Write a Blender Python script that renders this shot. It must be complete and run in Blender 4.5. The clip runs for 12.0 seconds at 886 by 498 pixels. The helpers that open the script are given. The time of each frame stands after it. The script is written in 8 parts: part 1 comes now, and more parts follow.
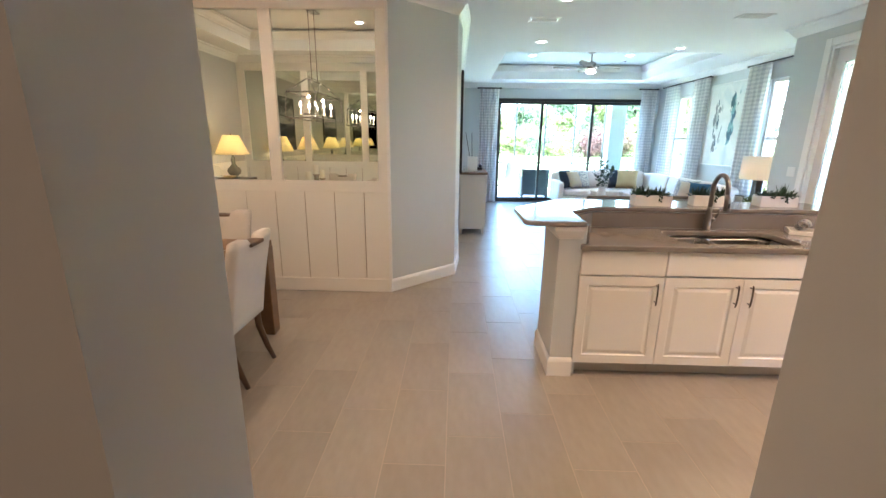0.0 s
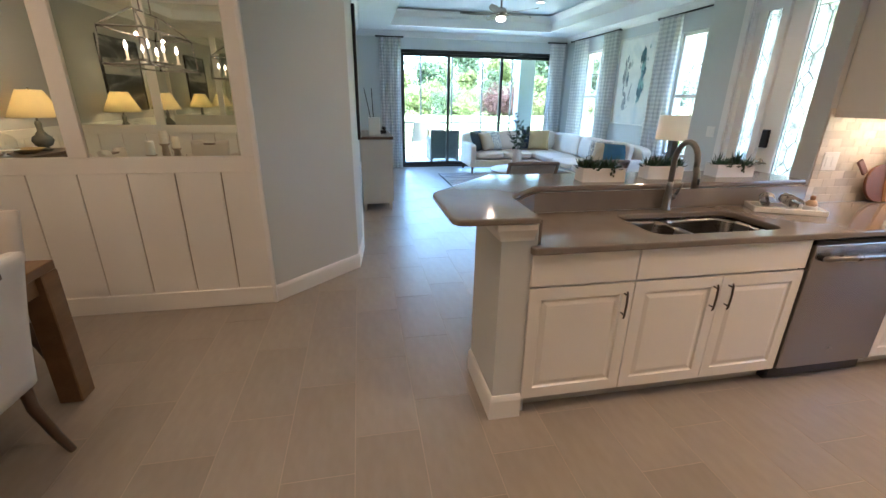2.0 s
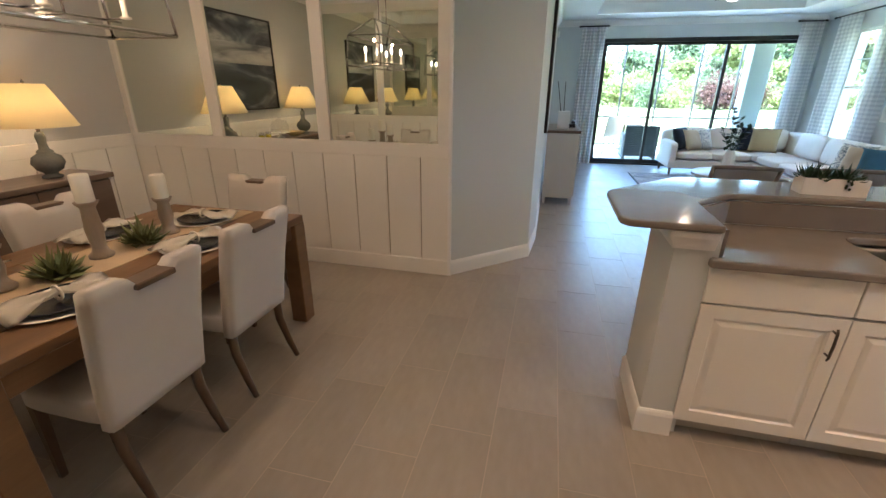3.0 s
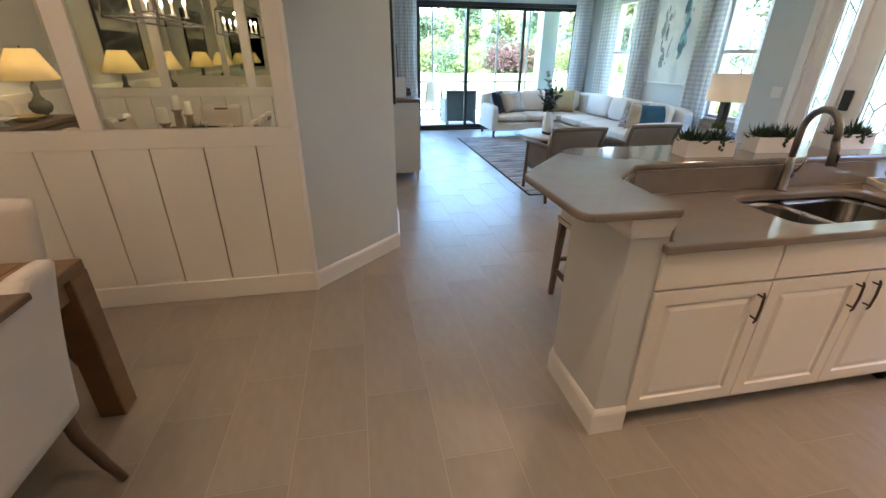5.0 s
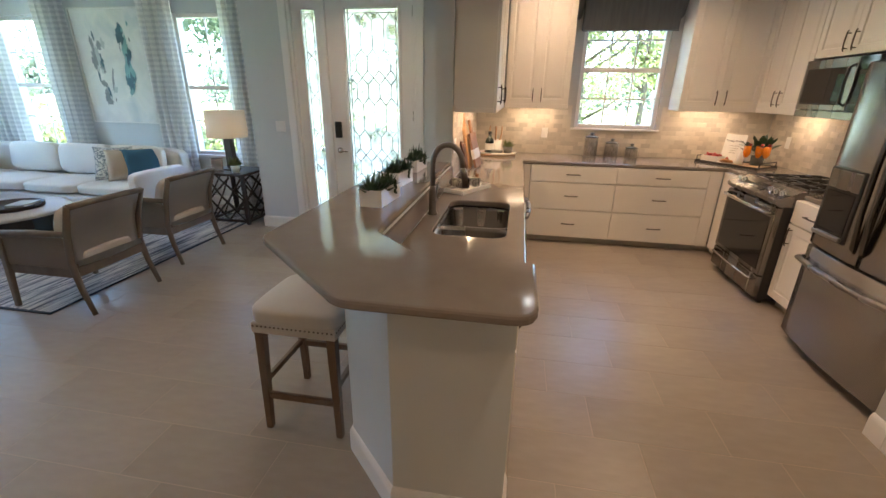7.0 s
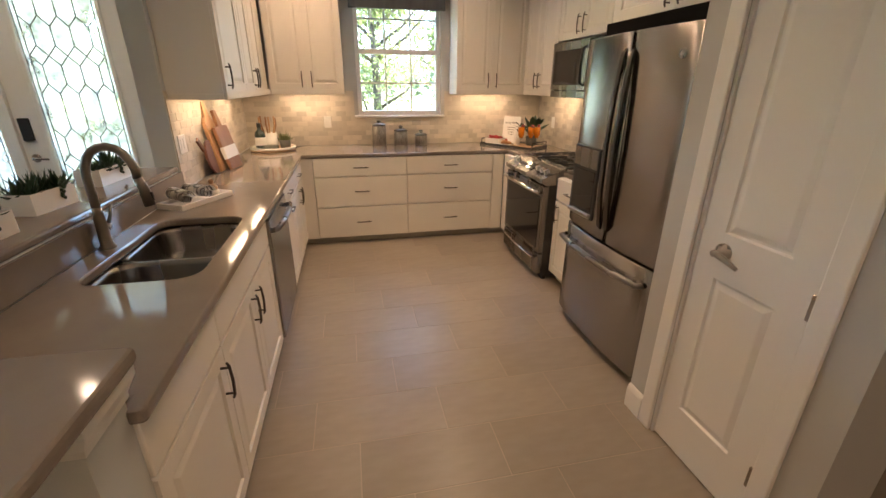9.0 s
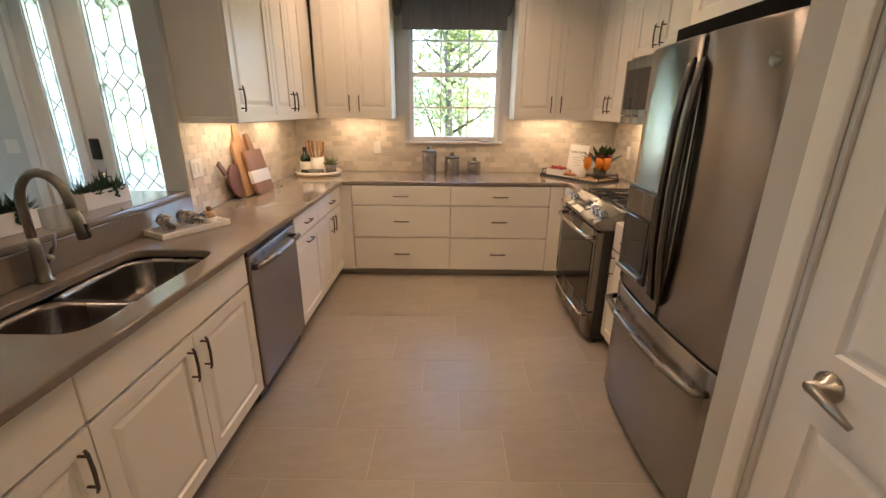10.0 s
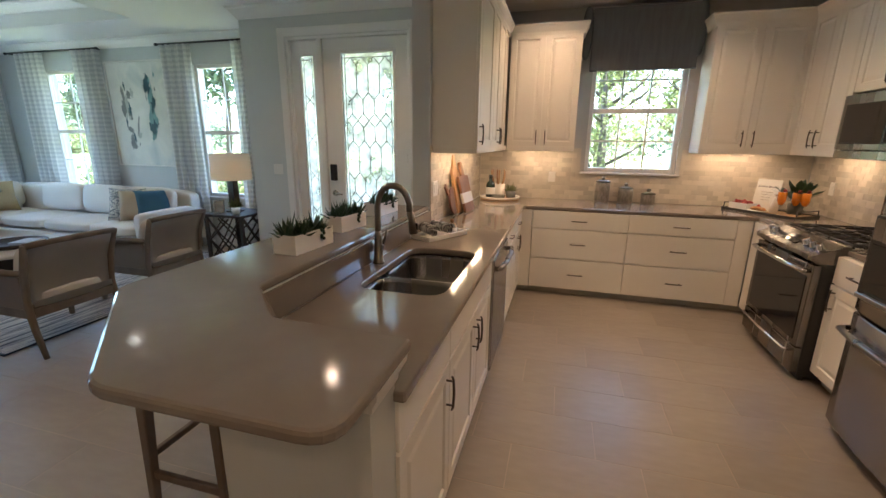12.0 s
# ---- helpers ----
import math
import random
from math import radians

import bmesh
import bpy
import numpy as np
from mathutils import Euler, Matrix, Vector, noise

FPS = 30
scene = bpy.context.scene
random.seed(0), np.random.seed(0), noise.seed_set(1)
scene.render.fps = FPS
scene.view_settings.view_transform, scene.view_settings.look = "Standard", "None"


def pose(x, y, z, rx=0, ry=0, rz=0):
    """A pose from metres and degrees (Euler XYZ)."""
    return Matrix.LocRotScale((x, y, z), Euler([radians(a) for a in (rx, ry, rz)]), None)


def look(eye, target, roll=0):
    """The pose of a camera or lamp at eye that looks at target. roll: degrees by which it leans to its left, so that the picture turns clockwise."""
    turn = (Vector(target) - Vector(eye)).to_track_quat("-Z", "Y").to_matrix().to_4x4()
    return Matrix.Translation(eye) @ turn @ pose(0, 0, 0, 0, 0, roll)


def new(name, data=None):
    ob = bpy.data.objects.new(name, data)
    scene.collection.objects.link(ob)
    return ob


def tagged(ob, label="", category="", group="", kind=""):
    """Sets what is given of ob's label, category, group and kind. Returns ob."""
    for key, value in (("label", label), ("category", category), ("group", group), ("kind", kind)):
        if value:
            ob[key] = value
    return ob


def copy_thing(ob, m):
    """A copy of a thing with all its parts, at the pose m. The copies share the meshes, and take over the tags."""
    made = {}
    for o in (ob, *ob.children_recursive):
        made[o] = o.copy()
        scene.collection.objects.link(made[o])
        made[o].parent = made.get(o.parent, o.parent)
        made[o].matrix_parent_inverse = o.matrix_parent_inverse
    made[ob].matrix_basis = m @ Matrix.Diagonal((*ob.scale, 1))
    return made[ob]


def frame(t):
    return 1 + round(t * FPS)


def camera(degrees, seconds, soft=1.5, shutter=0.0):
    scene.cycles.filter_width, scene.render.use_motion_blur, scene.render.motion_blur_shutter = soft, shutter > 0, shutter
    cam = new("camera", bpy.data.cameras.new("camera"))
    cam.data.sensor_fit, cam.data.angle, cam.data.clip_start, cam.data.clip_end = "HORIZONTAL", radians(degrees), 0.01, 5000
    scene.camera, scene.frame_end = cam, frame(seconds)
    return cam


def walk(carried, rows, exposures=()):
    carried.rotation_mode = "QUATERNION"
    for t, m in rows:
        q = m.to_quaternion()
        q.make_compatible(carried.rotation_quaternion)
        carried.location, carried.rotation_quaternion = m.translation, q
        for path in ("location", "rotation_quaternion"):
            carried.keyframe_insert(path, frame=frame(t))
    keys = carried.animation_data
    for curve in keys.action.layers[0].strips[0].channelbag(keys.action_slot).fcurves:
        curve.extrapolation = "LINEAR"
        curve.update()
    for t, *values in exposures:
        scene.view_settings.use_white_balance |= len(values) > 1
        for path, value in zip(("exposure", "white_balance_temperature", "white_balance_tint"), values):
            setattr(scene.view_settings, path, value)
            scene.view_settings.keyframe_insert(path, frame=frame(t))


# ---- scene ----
cam = camera(93.1, 12.0)
PATH = [
    (0, (1.148, 1.323, 1.531), (1.094, 3.258, 1.027), 0.7),
    (0.5, (1.177, 1.72, 1.543), (1.25, 3.654, 1.038), 0.8),
    (1, (1.274, 2.023, 1.533), (1.509, 3.932, 0.984), 0.8),
    (1.5, (1.249, 2.185, 1.53), (1.611, 4.051, 0.91), 0.9),
    (2, (1.22, 2.242, 1.521), (1.58, 4.091, 0.848), 0.8),
    (2.5, (1.242, 2.187, 1.531), (1.374, 4.048, 0.811), 0.8),
    (3, (1.266, 2.095, 1.544), (0.818, 3.909, 0.831), 0.4),
    (3.2, (1.253, 2.085, 1.551), (0.561, 3.834, 0.872), 0.1),
    (4.8, (0.904, 2.543, 1.547), (0.899, 4.379, 0.753), 0.5),
    (5, (0.879, 2.667, 1.528), (1.229, 4.449, 0.691), 0.5),
    (5.5, (0.779, 2.967, 1.553), (1.794, 4.465, 0.702), 0.9),
    (6, (0.645, 3.273, 1.555), (2.09, 4.402, 0.757), 0.9),
    (6.5, (0.588, 3.587, 1.573), (2.323, 4.256, 0.836), 1.0),
    (7, (0.622, 3.925, 1.585), (2.471, 4.24, 0.89), 0.9),
    (7.5, (0.688, 4.199, 1.592), (2.566, 4.208, 0.905), 0.8),
    (7.7, (0.715, 4.122, 1.57), (2.592, 4.03, 0.886), 0.7),
    (9.3, (1.286, 3.23, 1.527), (3.102, 2.826, 0.793), 0.4),
    (9.5, (1.387, 3.118, 1.506), (3.228, 2.814, 0.785), 0.4),
    (10, (1.555, 2.907, 1.533), (3.453, 2.917, 0.903), 0.5),
    (10.5, (1.627, 2.892, 1.554), (3.552, 3.058, 1.036), 0.6),
    (11, (1.567, 2.975, 1.552), (3.501, 3.158, 1.079), 0.5),
    (11.5, (1.287, 3.136, 1.532), (3.215, 3.375, 1.057), 0.5),
    (12, (1.058, 3.515, 1.529), (2.925, 4.032, 1.033), 0.7),
]
walk(cam, [(t, look(eye, target, roll)) for t, eye, target, roll in PATH],
     [(0, 5.2, 5550, 12), (0.5, 5.05, 5550, 12), (1.0, 4.85, 5450, 12), (1.5, 4.6, 5450, 12), (2.5, 4.47, 5600, 12), (3.2, 4.55, 5650, 12), (5, 4.5, 5750, 12), (6, 4.36, 5750, 12), (9, 4.18, 6150, 12), (10.5, 4.15, 6050, 12), (12, 3.93, 5950, 12)])

# ---- world and light ----
world = bpy.data.worlds.new("world")
scene.world = world
world.use_nodes = True
wn = world.node_tree
bg = wn.nodes["Background"]
sky = wn.nodes.new("ShaderNodeTexSky")
sky.sky_type, sky.sun_disc = "NISHITA", False
SUN_EL, SUN_AZ = radians(68), radians(200)
sky.sun_elevation, sky.sun_rotation = SUN_EL, SUN_AZ
wn.links.new(sky.outputs[0], bg.inputs[0])
bg.inputs[1].default_value = 0.15

sun = new("sun", bpy.data.lights.new("sun", "SUN"))
sun.data.energy, sun.data.angle, sun.data.color = 4.1, radians(0.6), (1, 0.95, 0.87)
SUN_DIR = Vector((math.sin(SUN_AZ) * math.cos(SUN_EL), math.cos(SUN_AZ) * math.cos(SUN_EL), math.sin(SUN_EL)))
sun.matrix_world = look(SUN_DIR * 50, (0, 0, 0))

WARM = (1.0, 0.66, 0.36)
SOFTWARM = (1.0, 0.615, 0.335)


def area(name, m, w, h, watts, color, shape="RECTANGLE"):
    la = bpy.data.lights.new(name, "AREA")
    la.shape, la.size, la.size_y, la.energy, la.color = shape, w, h, watts, color
    ob = new(name, la)
    ob.matrix_world = m
    return ob


# ---- mesh helpers ----
def add_box(bm, x0, x1, y0, y1, z0, z1, bev=0.0, seg=1):
    vs = [bm.verts.new((x, y, z)) for x in (x0, x1) for y in (y0, y1) for z in (z0, z1)]
    fs = [bm.faces.new([vs[i] for i in q]) for q in
          ((0, 1, 3, 2), (4, 6, 7, 5), (0, 4, 5, 1), (2, 3, 7, 6), (0, 2, 6, 4), (1, 5, 7, 3))]
    if bev:
        es = list({e for f in fs for e in f.edges})
        bmesh.ops.bevel(bm, geom=es, offset=bev, segments=seg, affect="EDGES", profile=0.5)
    return bm


def box(x0, x1, y0, y1, z0, z1, bev=0.0, seg=1):
    return add_box(bmesh.new(), x0, x1, y0, y1, z0, z1, bev, seg)


def boxes(rows, bev=0.0):
    bm = bmesh.new()
    for r in rows:
        add_box(bm, *r, bev=bev)
    return bm


def add_lathe(bm, prof, seg=20, cx=0.0, cy=0.0, z=0.0):
    rings = []
    for r, h in prof:
        if r < 1e-5:
            rings.append([bm.verts.new((cx, cy, z + h))])
        else:
            rings.append([bm.verts.new((cx + r * math.cos(2 * math.pi * i / seg), cy + r * math.sin(2 * math.pi * i / seg), z + h)) for i in range(seg)])
    for a, b in zip(rings, rings[1:]):
        for i in range(seg):
            j = (i + 1) % seg
            if len(a) == 1 and len(b) == 1:
                continue
            if len(a) == 1:
                bm.faces.new((a[0], b[j], b[i]))
            elif len(b) == 1:
                bm.faces.new((a[i], a[j], b[0]))
            else:
                bm.faces.new((a[i], a[j], b[j], b[i]))
    for f in bm.faces:
        f.smooth = True
    return bm


def lathe(prof, seg=20, cx=0.0, cy=0.0, z=0.0):
    return add_lathe(bmesh.new(), prof, seg, cx, cy, z)


def add_tube(bm, pts, r, seg=8, closed=False, cap=True):
    pts = [Vector(p) for p in pts]
    n = len(pts)
    rings = []
    up = None
    for i, p in enumerate(pts):
        a = pts[i - 1] if (i or closed) else p
        b = pts[(i + 1) % n] if (i < n - 1 or closed) else p
        t = (b - a).normalized()
        if up is None:
            up = Vector((0, 0, 1)) if abs(t.z) < 0.9 else Vector((1, 0, 0))
        s = t.cross(up).normalized()
        up = s.cross(t).normalized()
        rr = r[i] if isinstance(r, (list, tuple)) else r
        rings.append([bm.verts.new(p + rr * (math.cos(2 * math.pi * k / seg) * s + math.sin(2 * math.pi * k / seg) * up)) for k in range(seg)])
    for i in range(n if closed else n - 1):
        a, b = rings[i], rings[(i + 1) % n]
        for k in range(seg):
            bm.faces.new((a[k], a[(k + 1) % seg], b[(k + 1) % seg], b[k])).smooth = True
    if cap and not closed:
        bm.faces.new(rings[0][::-1])
        bm.faces.new(rings[-1])
    return bm


def tube(pts, r, seg=8, closed=False):
    return add_tube(bmesh.new(), pts, r, seg, closed)


def leg(x0, y0, x1, y1, z0, z1, a0, a1):
    """A square leg that tapers from a1 at the top (x1, y1, z1) to a0 at the foot."""
    bm = bmesh.new()
    lo = [bm.verts.new((x0 + sx * a0 / 2, y0 + sy * a0 / 2, z0)) for sx, sy in ((-1, -1), (1, -1), (1, 1), (-1, 1))]
    hi = [bm.verts.new((x1 + sx * a1 / 2, y1 + sy * a1 / 2, z1)) for sx, sy in ((-1, -1), (1, -1), (1, 1), (-1, 1))]
    bm.faces.new(lo[::-1])
    bm.faces.new(hi)
    for i in range(4):
        bm.faces.new((lo[i], lo[(i + 1) % 4], hi[(i + 1) % 4], hi[i]))
    bmesh.ops.bevel(bm, geom=bm.edges[:], offset=0.004, segments=1, affect="EDGES")
    return bm


def cushion(w, d, h, power=5.0, puff=0.25, seg=14, seed=0, crease=0.0):
    """A soft upholstered block with rounded edges, centred on its base."""
    bm = bmesh.new()
    n = seg
    bmesh.ops.create_cube(bm, size=2.0)
    bmesh.ops.subdivide_edges(bm, edges=bm.edges[:], cuts=n - 1, use_grid_fill=True)
    for v in bm.verts:
        p = v.co.copy()
        k = (abs(p.x) ** power + abs(p.y) ** power + abs(p.z) ** power) ** (1 / power)
        q = p / k
        bulge = (1 - q.x * q.x) * (1 - q.y * q.y)
        x, y, z = q.x * w / 2, q.y * d / 2, q.z * h / 2 * (1 - puff + puff * bulge)
        if crease:
            z += crease * noise.noise(Vector((x * 7 + seed, y * 7, z * 7)))
            x += crease * noise.noise(Vector((x * 5, y * 5 + seed, z * 9)))
        v.co = (x, y, z + h / 2)
    for f in bm.faces:
        f.smooth = True
    return bm


def moved(bm, m):
    bmesh.ops.transform(bm, matrix=m, verts=bm.verts[:])
    return bm


def offset_poly(pts, d):
    """The outline (counter-clockwise) moved inwards by d."""
    n, out = len(pts), []
    for i in range(n):
        a, b, c = Vector(pts[i - 1]), Vector(pts[i]), Vector(pts[(i + 1) % n])
        e, g = (b - a).normalized(), (c - b).normalized()
        n1, n2 = Vector((-e.y, e.x)), Vector((-g.y, g.x))
        m = (n1 + n2).normalized()
        out.append(b + m * d / max(0.3, m.dot(n1)))
    return out


def round_poly(pts, radii, steps=6):
    n, out = len(pts), []
    for i in range(n):
        a, b, c = Vector(pts[i - 1]), Vector(pts[i]), Vector(pts[(i + 1) % n])
        r = radii[i] if isinstance(radii, (list, tuple)) else radii
        if r <= 0:
            out.append(b)
            continue
        p, q = b + (a - b).normalized() * r, b + (c - b).normalized() * r
        for k in range(steps + 1):
            t = k / steps
            out.append((1 - t) ** 2 * p + 2 * t * (1 - t) * b + t * t * q)
    return out


def slab(outline, z0, z1, holes=(), r=0.0):
    """A plate with an outline and holes, its upper and lower edges rounded by r."""
    bm = bmesh.new()
    steps = [(r, z0), (r * 0.3, z0 + r * 0.3), (0, z0 + r), (0, z1 - r), (r * 0.3, z1 - r * 0.3), (r, z1)] if r else [(0, z0), (0, z1)]
    loops = []
    for k, poly in enumerate([outline, *holes]):
        rings = []
        for d, z in steps:
            rings.append([bm.verts.new((p[0], p[1], z)) for p in offset_poly(poly, d if k == 0 else -min(d, 0.004))])
        for a, b in zip(rings, rings[1:]):
            for i in range(len(a)):
                j = (i + 1) % len(a)
                bm.faces.new((a[i], a[j], b[j], b[i]) if k == 0 else (a[j], a[i], b[i], b[j]))
        loops.append(rings)
    for end in (0, -1):
        edges = []
        for rings in loops:
            ring = rings[end]
            for i in range(len(ring)):
                edges.append(bm.edges.get((ring[i], ring[(i + 1) % len(ring)])))
        bmesh.ops.triangle_fill(bm, edges=edges, use_beauty=True, use_dissolve=False)
    bmesh.ops.recalc_face_normals(bm, faces=bm.faces[:])
    return bm


def link(name, bm, material, parent=None):
    me = bpy.data.meshes.new(name)
    bm.to_mesh(me)
    bm.free()
    if material:
        me.materials.append(material)
    ob = new(name, me)
    if parent:
        ob.parent = parent
    return ob


def part(name, bm, material, parent, label=""):
    ob = link(name, bm, material, parent)
    if label:
        ob["label"] = label
    return ob


def thing(name, m, label, category, group=""):
    ob = new(name)
    ob.empty_display_size = 0.1
    ob.matrix_world = m
    return tagged(ob, label, category, group)


def struct(name, bm, material, label, category):
    return tagged(link(name, bm, material), label, category, kind="structure")


def raw(name, verts, faces, material, parent=None, smooth=False):
    me = bpy.data.meshes.new(name)
    me.from_pydata(verts, [], faces)
    me.materials.append(material)
    if smooth:
        me.polygons.foreach_set("use_smooth", [True] * len(me.polygons))
    ob = new(name, me)
    if parent:
        ob.parent = parent
    return ob


# ---- materials ----
def nodes_of(name):
    m = bpy.data.materials.new(name)
    m.use_nodes = True
    return m, m.node_tree.nodes, m.node_tree.links, m.node_tree.nodes["Principled BSDF"]


def mat(name, col, rough=0.5, metal=0.0, var=0.1, scale=3.0, fine=60.0, bump=0.08, dist=0.002, rnd=0.0, stretch=(1, 1, 1), tint=None, spec=0.5, sheen=0.0, island=0.0):
    """A plain surface: large soft variation, fine grain in colour, gloss and relief."""
    m, n, l, p = nodes_of(name)
    co = n.new("ShaderNodeTexCoord")
    mp = n.new("ShaderNodeMapping")
    mp.inputs["Scale"].default_value = stretch
    l.new(co.outputs["Object"], mp.inputs[0])
    big = n.new("ShaderNodeTexNoise")
    big.inputs["Scale"].default_value, big.inputs["Detail"].default_value = scale, 4
    small = n.new("ShaderNodeTexNoise")
    small.inputs["Scale"].default_value, small.inputs["Detail"].default_value = fine, 3
    l.new(mp.outputs[0], big.inputs[0])
    l.new(mp.outputs[0], small.inputs[0])
    mix = n.new("ShaderNodeMix")
    mix.data_type = "RGBA"
    t = tint or tuple(c * (1 - var) for c in col)
    mix.inputs[6].default_value = (*[min(1, c * (1 + var * 0.4)) for c in col], 1)
    mix.inputs[7].default_value = (*t, 1)
    add = n.new("ShaderNodeMath")
    add.operation = "MULTIPLY_ADD"
    l.new(small.outputs[0], add.inputs[0])
    add.inputs[1].default_value = 0.4
    sub = n.new("ShaderNodeMath")
    sub.operation = "SUBTRACT"
    l.new(big.outputs[0], sub.inputs[0])
    sub.inputs[1].default_value = 0.2
    l.new(sub.outputs[0], add.inputs[2])
    l.new(add.outputs[0], mix.inputs[0])
    out = mix.outputs[2]
    if rnd or island:
        src = n.new("ShaderNodeObjectInfo").outputs["Random"] if rnd else n.new("ShaderNodeNewGeometry").outputs["Random Per Island"]
        k = rnd or island
        mr = n.new("ShaderNodeMapRange")
        mr.inputs[3].default_value, mr.inputs[4].default_value = 1 - k, 1 + k
        l.new(src, mr.inputs[0])
        mul = n.new("ShaderNodeMix")
        mul.data_type, mul.blend_type = "RGBA", "MULTIPLY"
        mul.inputs[0].default_value = 1
        l.new(out, mul.inputs[6])
        l.new(mr.outputs[0], mul.inputs[7])
        out = mul.outputs[2]
    l.new(out, p.inputs["Base Color"])
    rr = n.new("ShaderNodeMapRange")
    rr.inputs[3].default_value, rr.inputs[4].default_value = max(0.02, rough * 0.85), min(1, rough * 1.15)
    l.new(big.outputs[0], rr.inputs[0])
    l.new(rr.outputs[0], p.inputs["Roughness"])
    p.inputs["Metallic"].default_value = metal
    p.inputs["Specular IOR Level"].default_value = spec
    p.inputs["Sheen Weight"].default_value = sheen
    if bump:
        b = n.new("ShaderNodeBump")
        b.inputs["Strength"].default_value, b.inputs["Distance"].default_value = bump, dist
        l.new(small.outputs[0], b.inputs["Height"])
        l.new(b.outputs[0], p.inputs["Normal"])
    return m


def wood(name, a, b, axis=0, scale=14.0, rough=0.5, rnd=0.0):
    s = [1.0, 1.0, 1.0]
    s[axis] = 0.09
    return mat(name, a, rough, var=0.3, tint=b, scale=scale, fine=scale * 7, bump=0.25, dist=0.0015, stretch=tuple(s), rnd=rnd)


WALL = mat("wall_paint_grey", (0.60, 0.62, 0.62), 0.75, var=0.04, scale=1.2, fine=180, bump=0.12, dist=0.0012)
WALL_WARM = mat("wall_paint_greige", (0.50, 0.495, 0.48), 0.7, var=0.04, scale=1.2, fine=180, bump=0.12, dist=0.0012)
CEIL = mat("ceiling_paint", (0.80, 0.80, 0.79), 0.85, var=0.03, scale=1.5, fine=120, bump=0.15, dist=0.0015)
TRIM = mat("trim_paint_white", (0.80, 0.79, 0.77), 0.35, var=0.04, scale=2.5, fine=90, bump=0.04)
PANEL = mat("panel_paint_cream", (0.78, 0.76, 0.71), 0.4, var=0.05, scale=2.5, fine=90, bump=0.05)
CAB = mat("cabinet_paint", (0.80, 0.775, 0.72), 0.33, var=0.05, scale=3, fine=80, bump=0.05, rnd=0.02)
# brown that puts the shade of the narrow gaps into colour
GROOVE = mat("groove_shade_brown", (0.30, 0.22, 0.155), 0.8, var=0.2)
# toe kicks are a darker grey-beige than the cabinet fronts
TOE = mat("toe_kick_darker", (0.45, 0.43, 0.38), 0.55, var=0.1)
TILE = mat("floor_porcelain", (0.322, 0.285, 0.243), 0.33, var=0.2, tint=(0.20, 0.174, 0.145), scale=3.4, fine=26, bump=0.06, dist=0.001, rnd=0.06, stretch=(1, 0.35, 1))
TILE_FAR = mat("floor_porcelain_far", (0.322, 0.285, 0.243), 0.33, var=0.2, tint=(0.20, 0.174, 0.145), scale=3.4, fine=26, bump=0.06, dist=0.001, island=0.06, stretch=(1, 0.35, 1))
GROUT = mat("grout", (0.39, 0.335, 0.275), 0.8, var=0.1)
QUARTZ = mat("quartz_taupe", (0.218, 0.190, 0.166), 0.095, var=0.12, tint=(0.178, 0.155, 0.135), scale=9, fine=420, bump=0.0)
QUARTZ.node_tree.nodes["Principled BSDF"].inputs["IOR"].default_value = 1.56
STEEL = mat("brushed_steel", (0.325, 0.308, 0.290), 0.25, 1.0, var=0.06, scale=4, fine=240, bump=0.10, dist=0.0006, stretch=(0.03, 0.03, 1))
STEEL_H = mat("brushed_steel_flat", (0.25, 0.236, 0.222), 0.27, 1.0, var=0.06, scale=4, fine=240, bump=0.10, dist=0.0006, stretch=(1, 1, 0.03))
for n_ in (STEEL, STEEL_H):
    p_ = n_.node_tree.nodes["Principled BSDF"]
    tg_ = n_.node_tree.nodes.new("ShaderNodeTangent")
    tg_.direction_type, tg_.axis = "RADIAL", "Z"
    n_.node_tree.links.new(tg_.outputs[0], p_.inputs["Tangent"])
    p_.inputs["Anisotropic"].default_value = 0.97 if n_ is STEEL else 0.0
    p_.inputs["Anisotropic Rotation"].default_value = 0.25
FAUCET_NICKEL = mat("dark_brushed_nickel", (0.27, 0.245, 0.22), 0.3, 1.0, var=0.06, fine=150, bump=0.03)
CHROME = mat("polished_chrome", (0.62, 0.61, 0.60), 0.08, 1.0, var=0.03, bump=0)
NICKEL = mat("satin_nickel", (0.40, 0.37, 0.34), 0.27, 1.0, var=0.06, fine=150, bump=0.03)
PULL = mat("pewter_pull", (0.12, 0.105, 0.094), 0.33, 1.0, var=0.08, fine=150, bump=0.03)
BLACK = mat("black_metal", (0.018, 0.018, 0.02), 0.4, 0.0, var=0.15, bump=0.05)
IRON = mat("cast_iron", (0.02, 0.02, 0.02), 0.55, var=0.2, fine=140, bump=0.2)
DARKGLASS = mat("dark_oven_glass", (0.012, 0.012, 0.014), 0.05, var=0.1, bump=0)
BRONZE = mat("bronze_aluminium", (0.02, 0.022, 0.022), 0.4, var=0.12, bump=0.03)
LINEN = mat("oatmeal_linen", (0.56, 0.52, 0.47), 0.9, var=0.1, scale=5, fine=500, bump=0.35, dist=0.0012, sheen=0.2)
STOOLLINEN = mat("grey_linen", (0.52, 0.50, 0.465), 0.9, var=0.1, scale=5, fine=500, bump=0.35, dist=0.0012, sheen=0.2)
SIDEWOOD = mat("weathered_brown_wood", (0.20, 0.155, 0.115), 0.55, var=0.2, scale=6, fine=120, bump=0.1, stretch=(1, 0.2, 1))
GREYLINEN = mat("grey_weave", (0.45, 0.41, 0.365), 0.9, var=0.1, scale=5, fine=500, bump=0.35, dist=0.0012, sheen=0.2)
SOFA = mat("sofa_ivory_weave", (0.74, 0.70, 0.64), 0.92, var=0.08, scale=4, fine=420, bump=0.35, dist=0.0012, sheen=0.2)
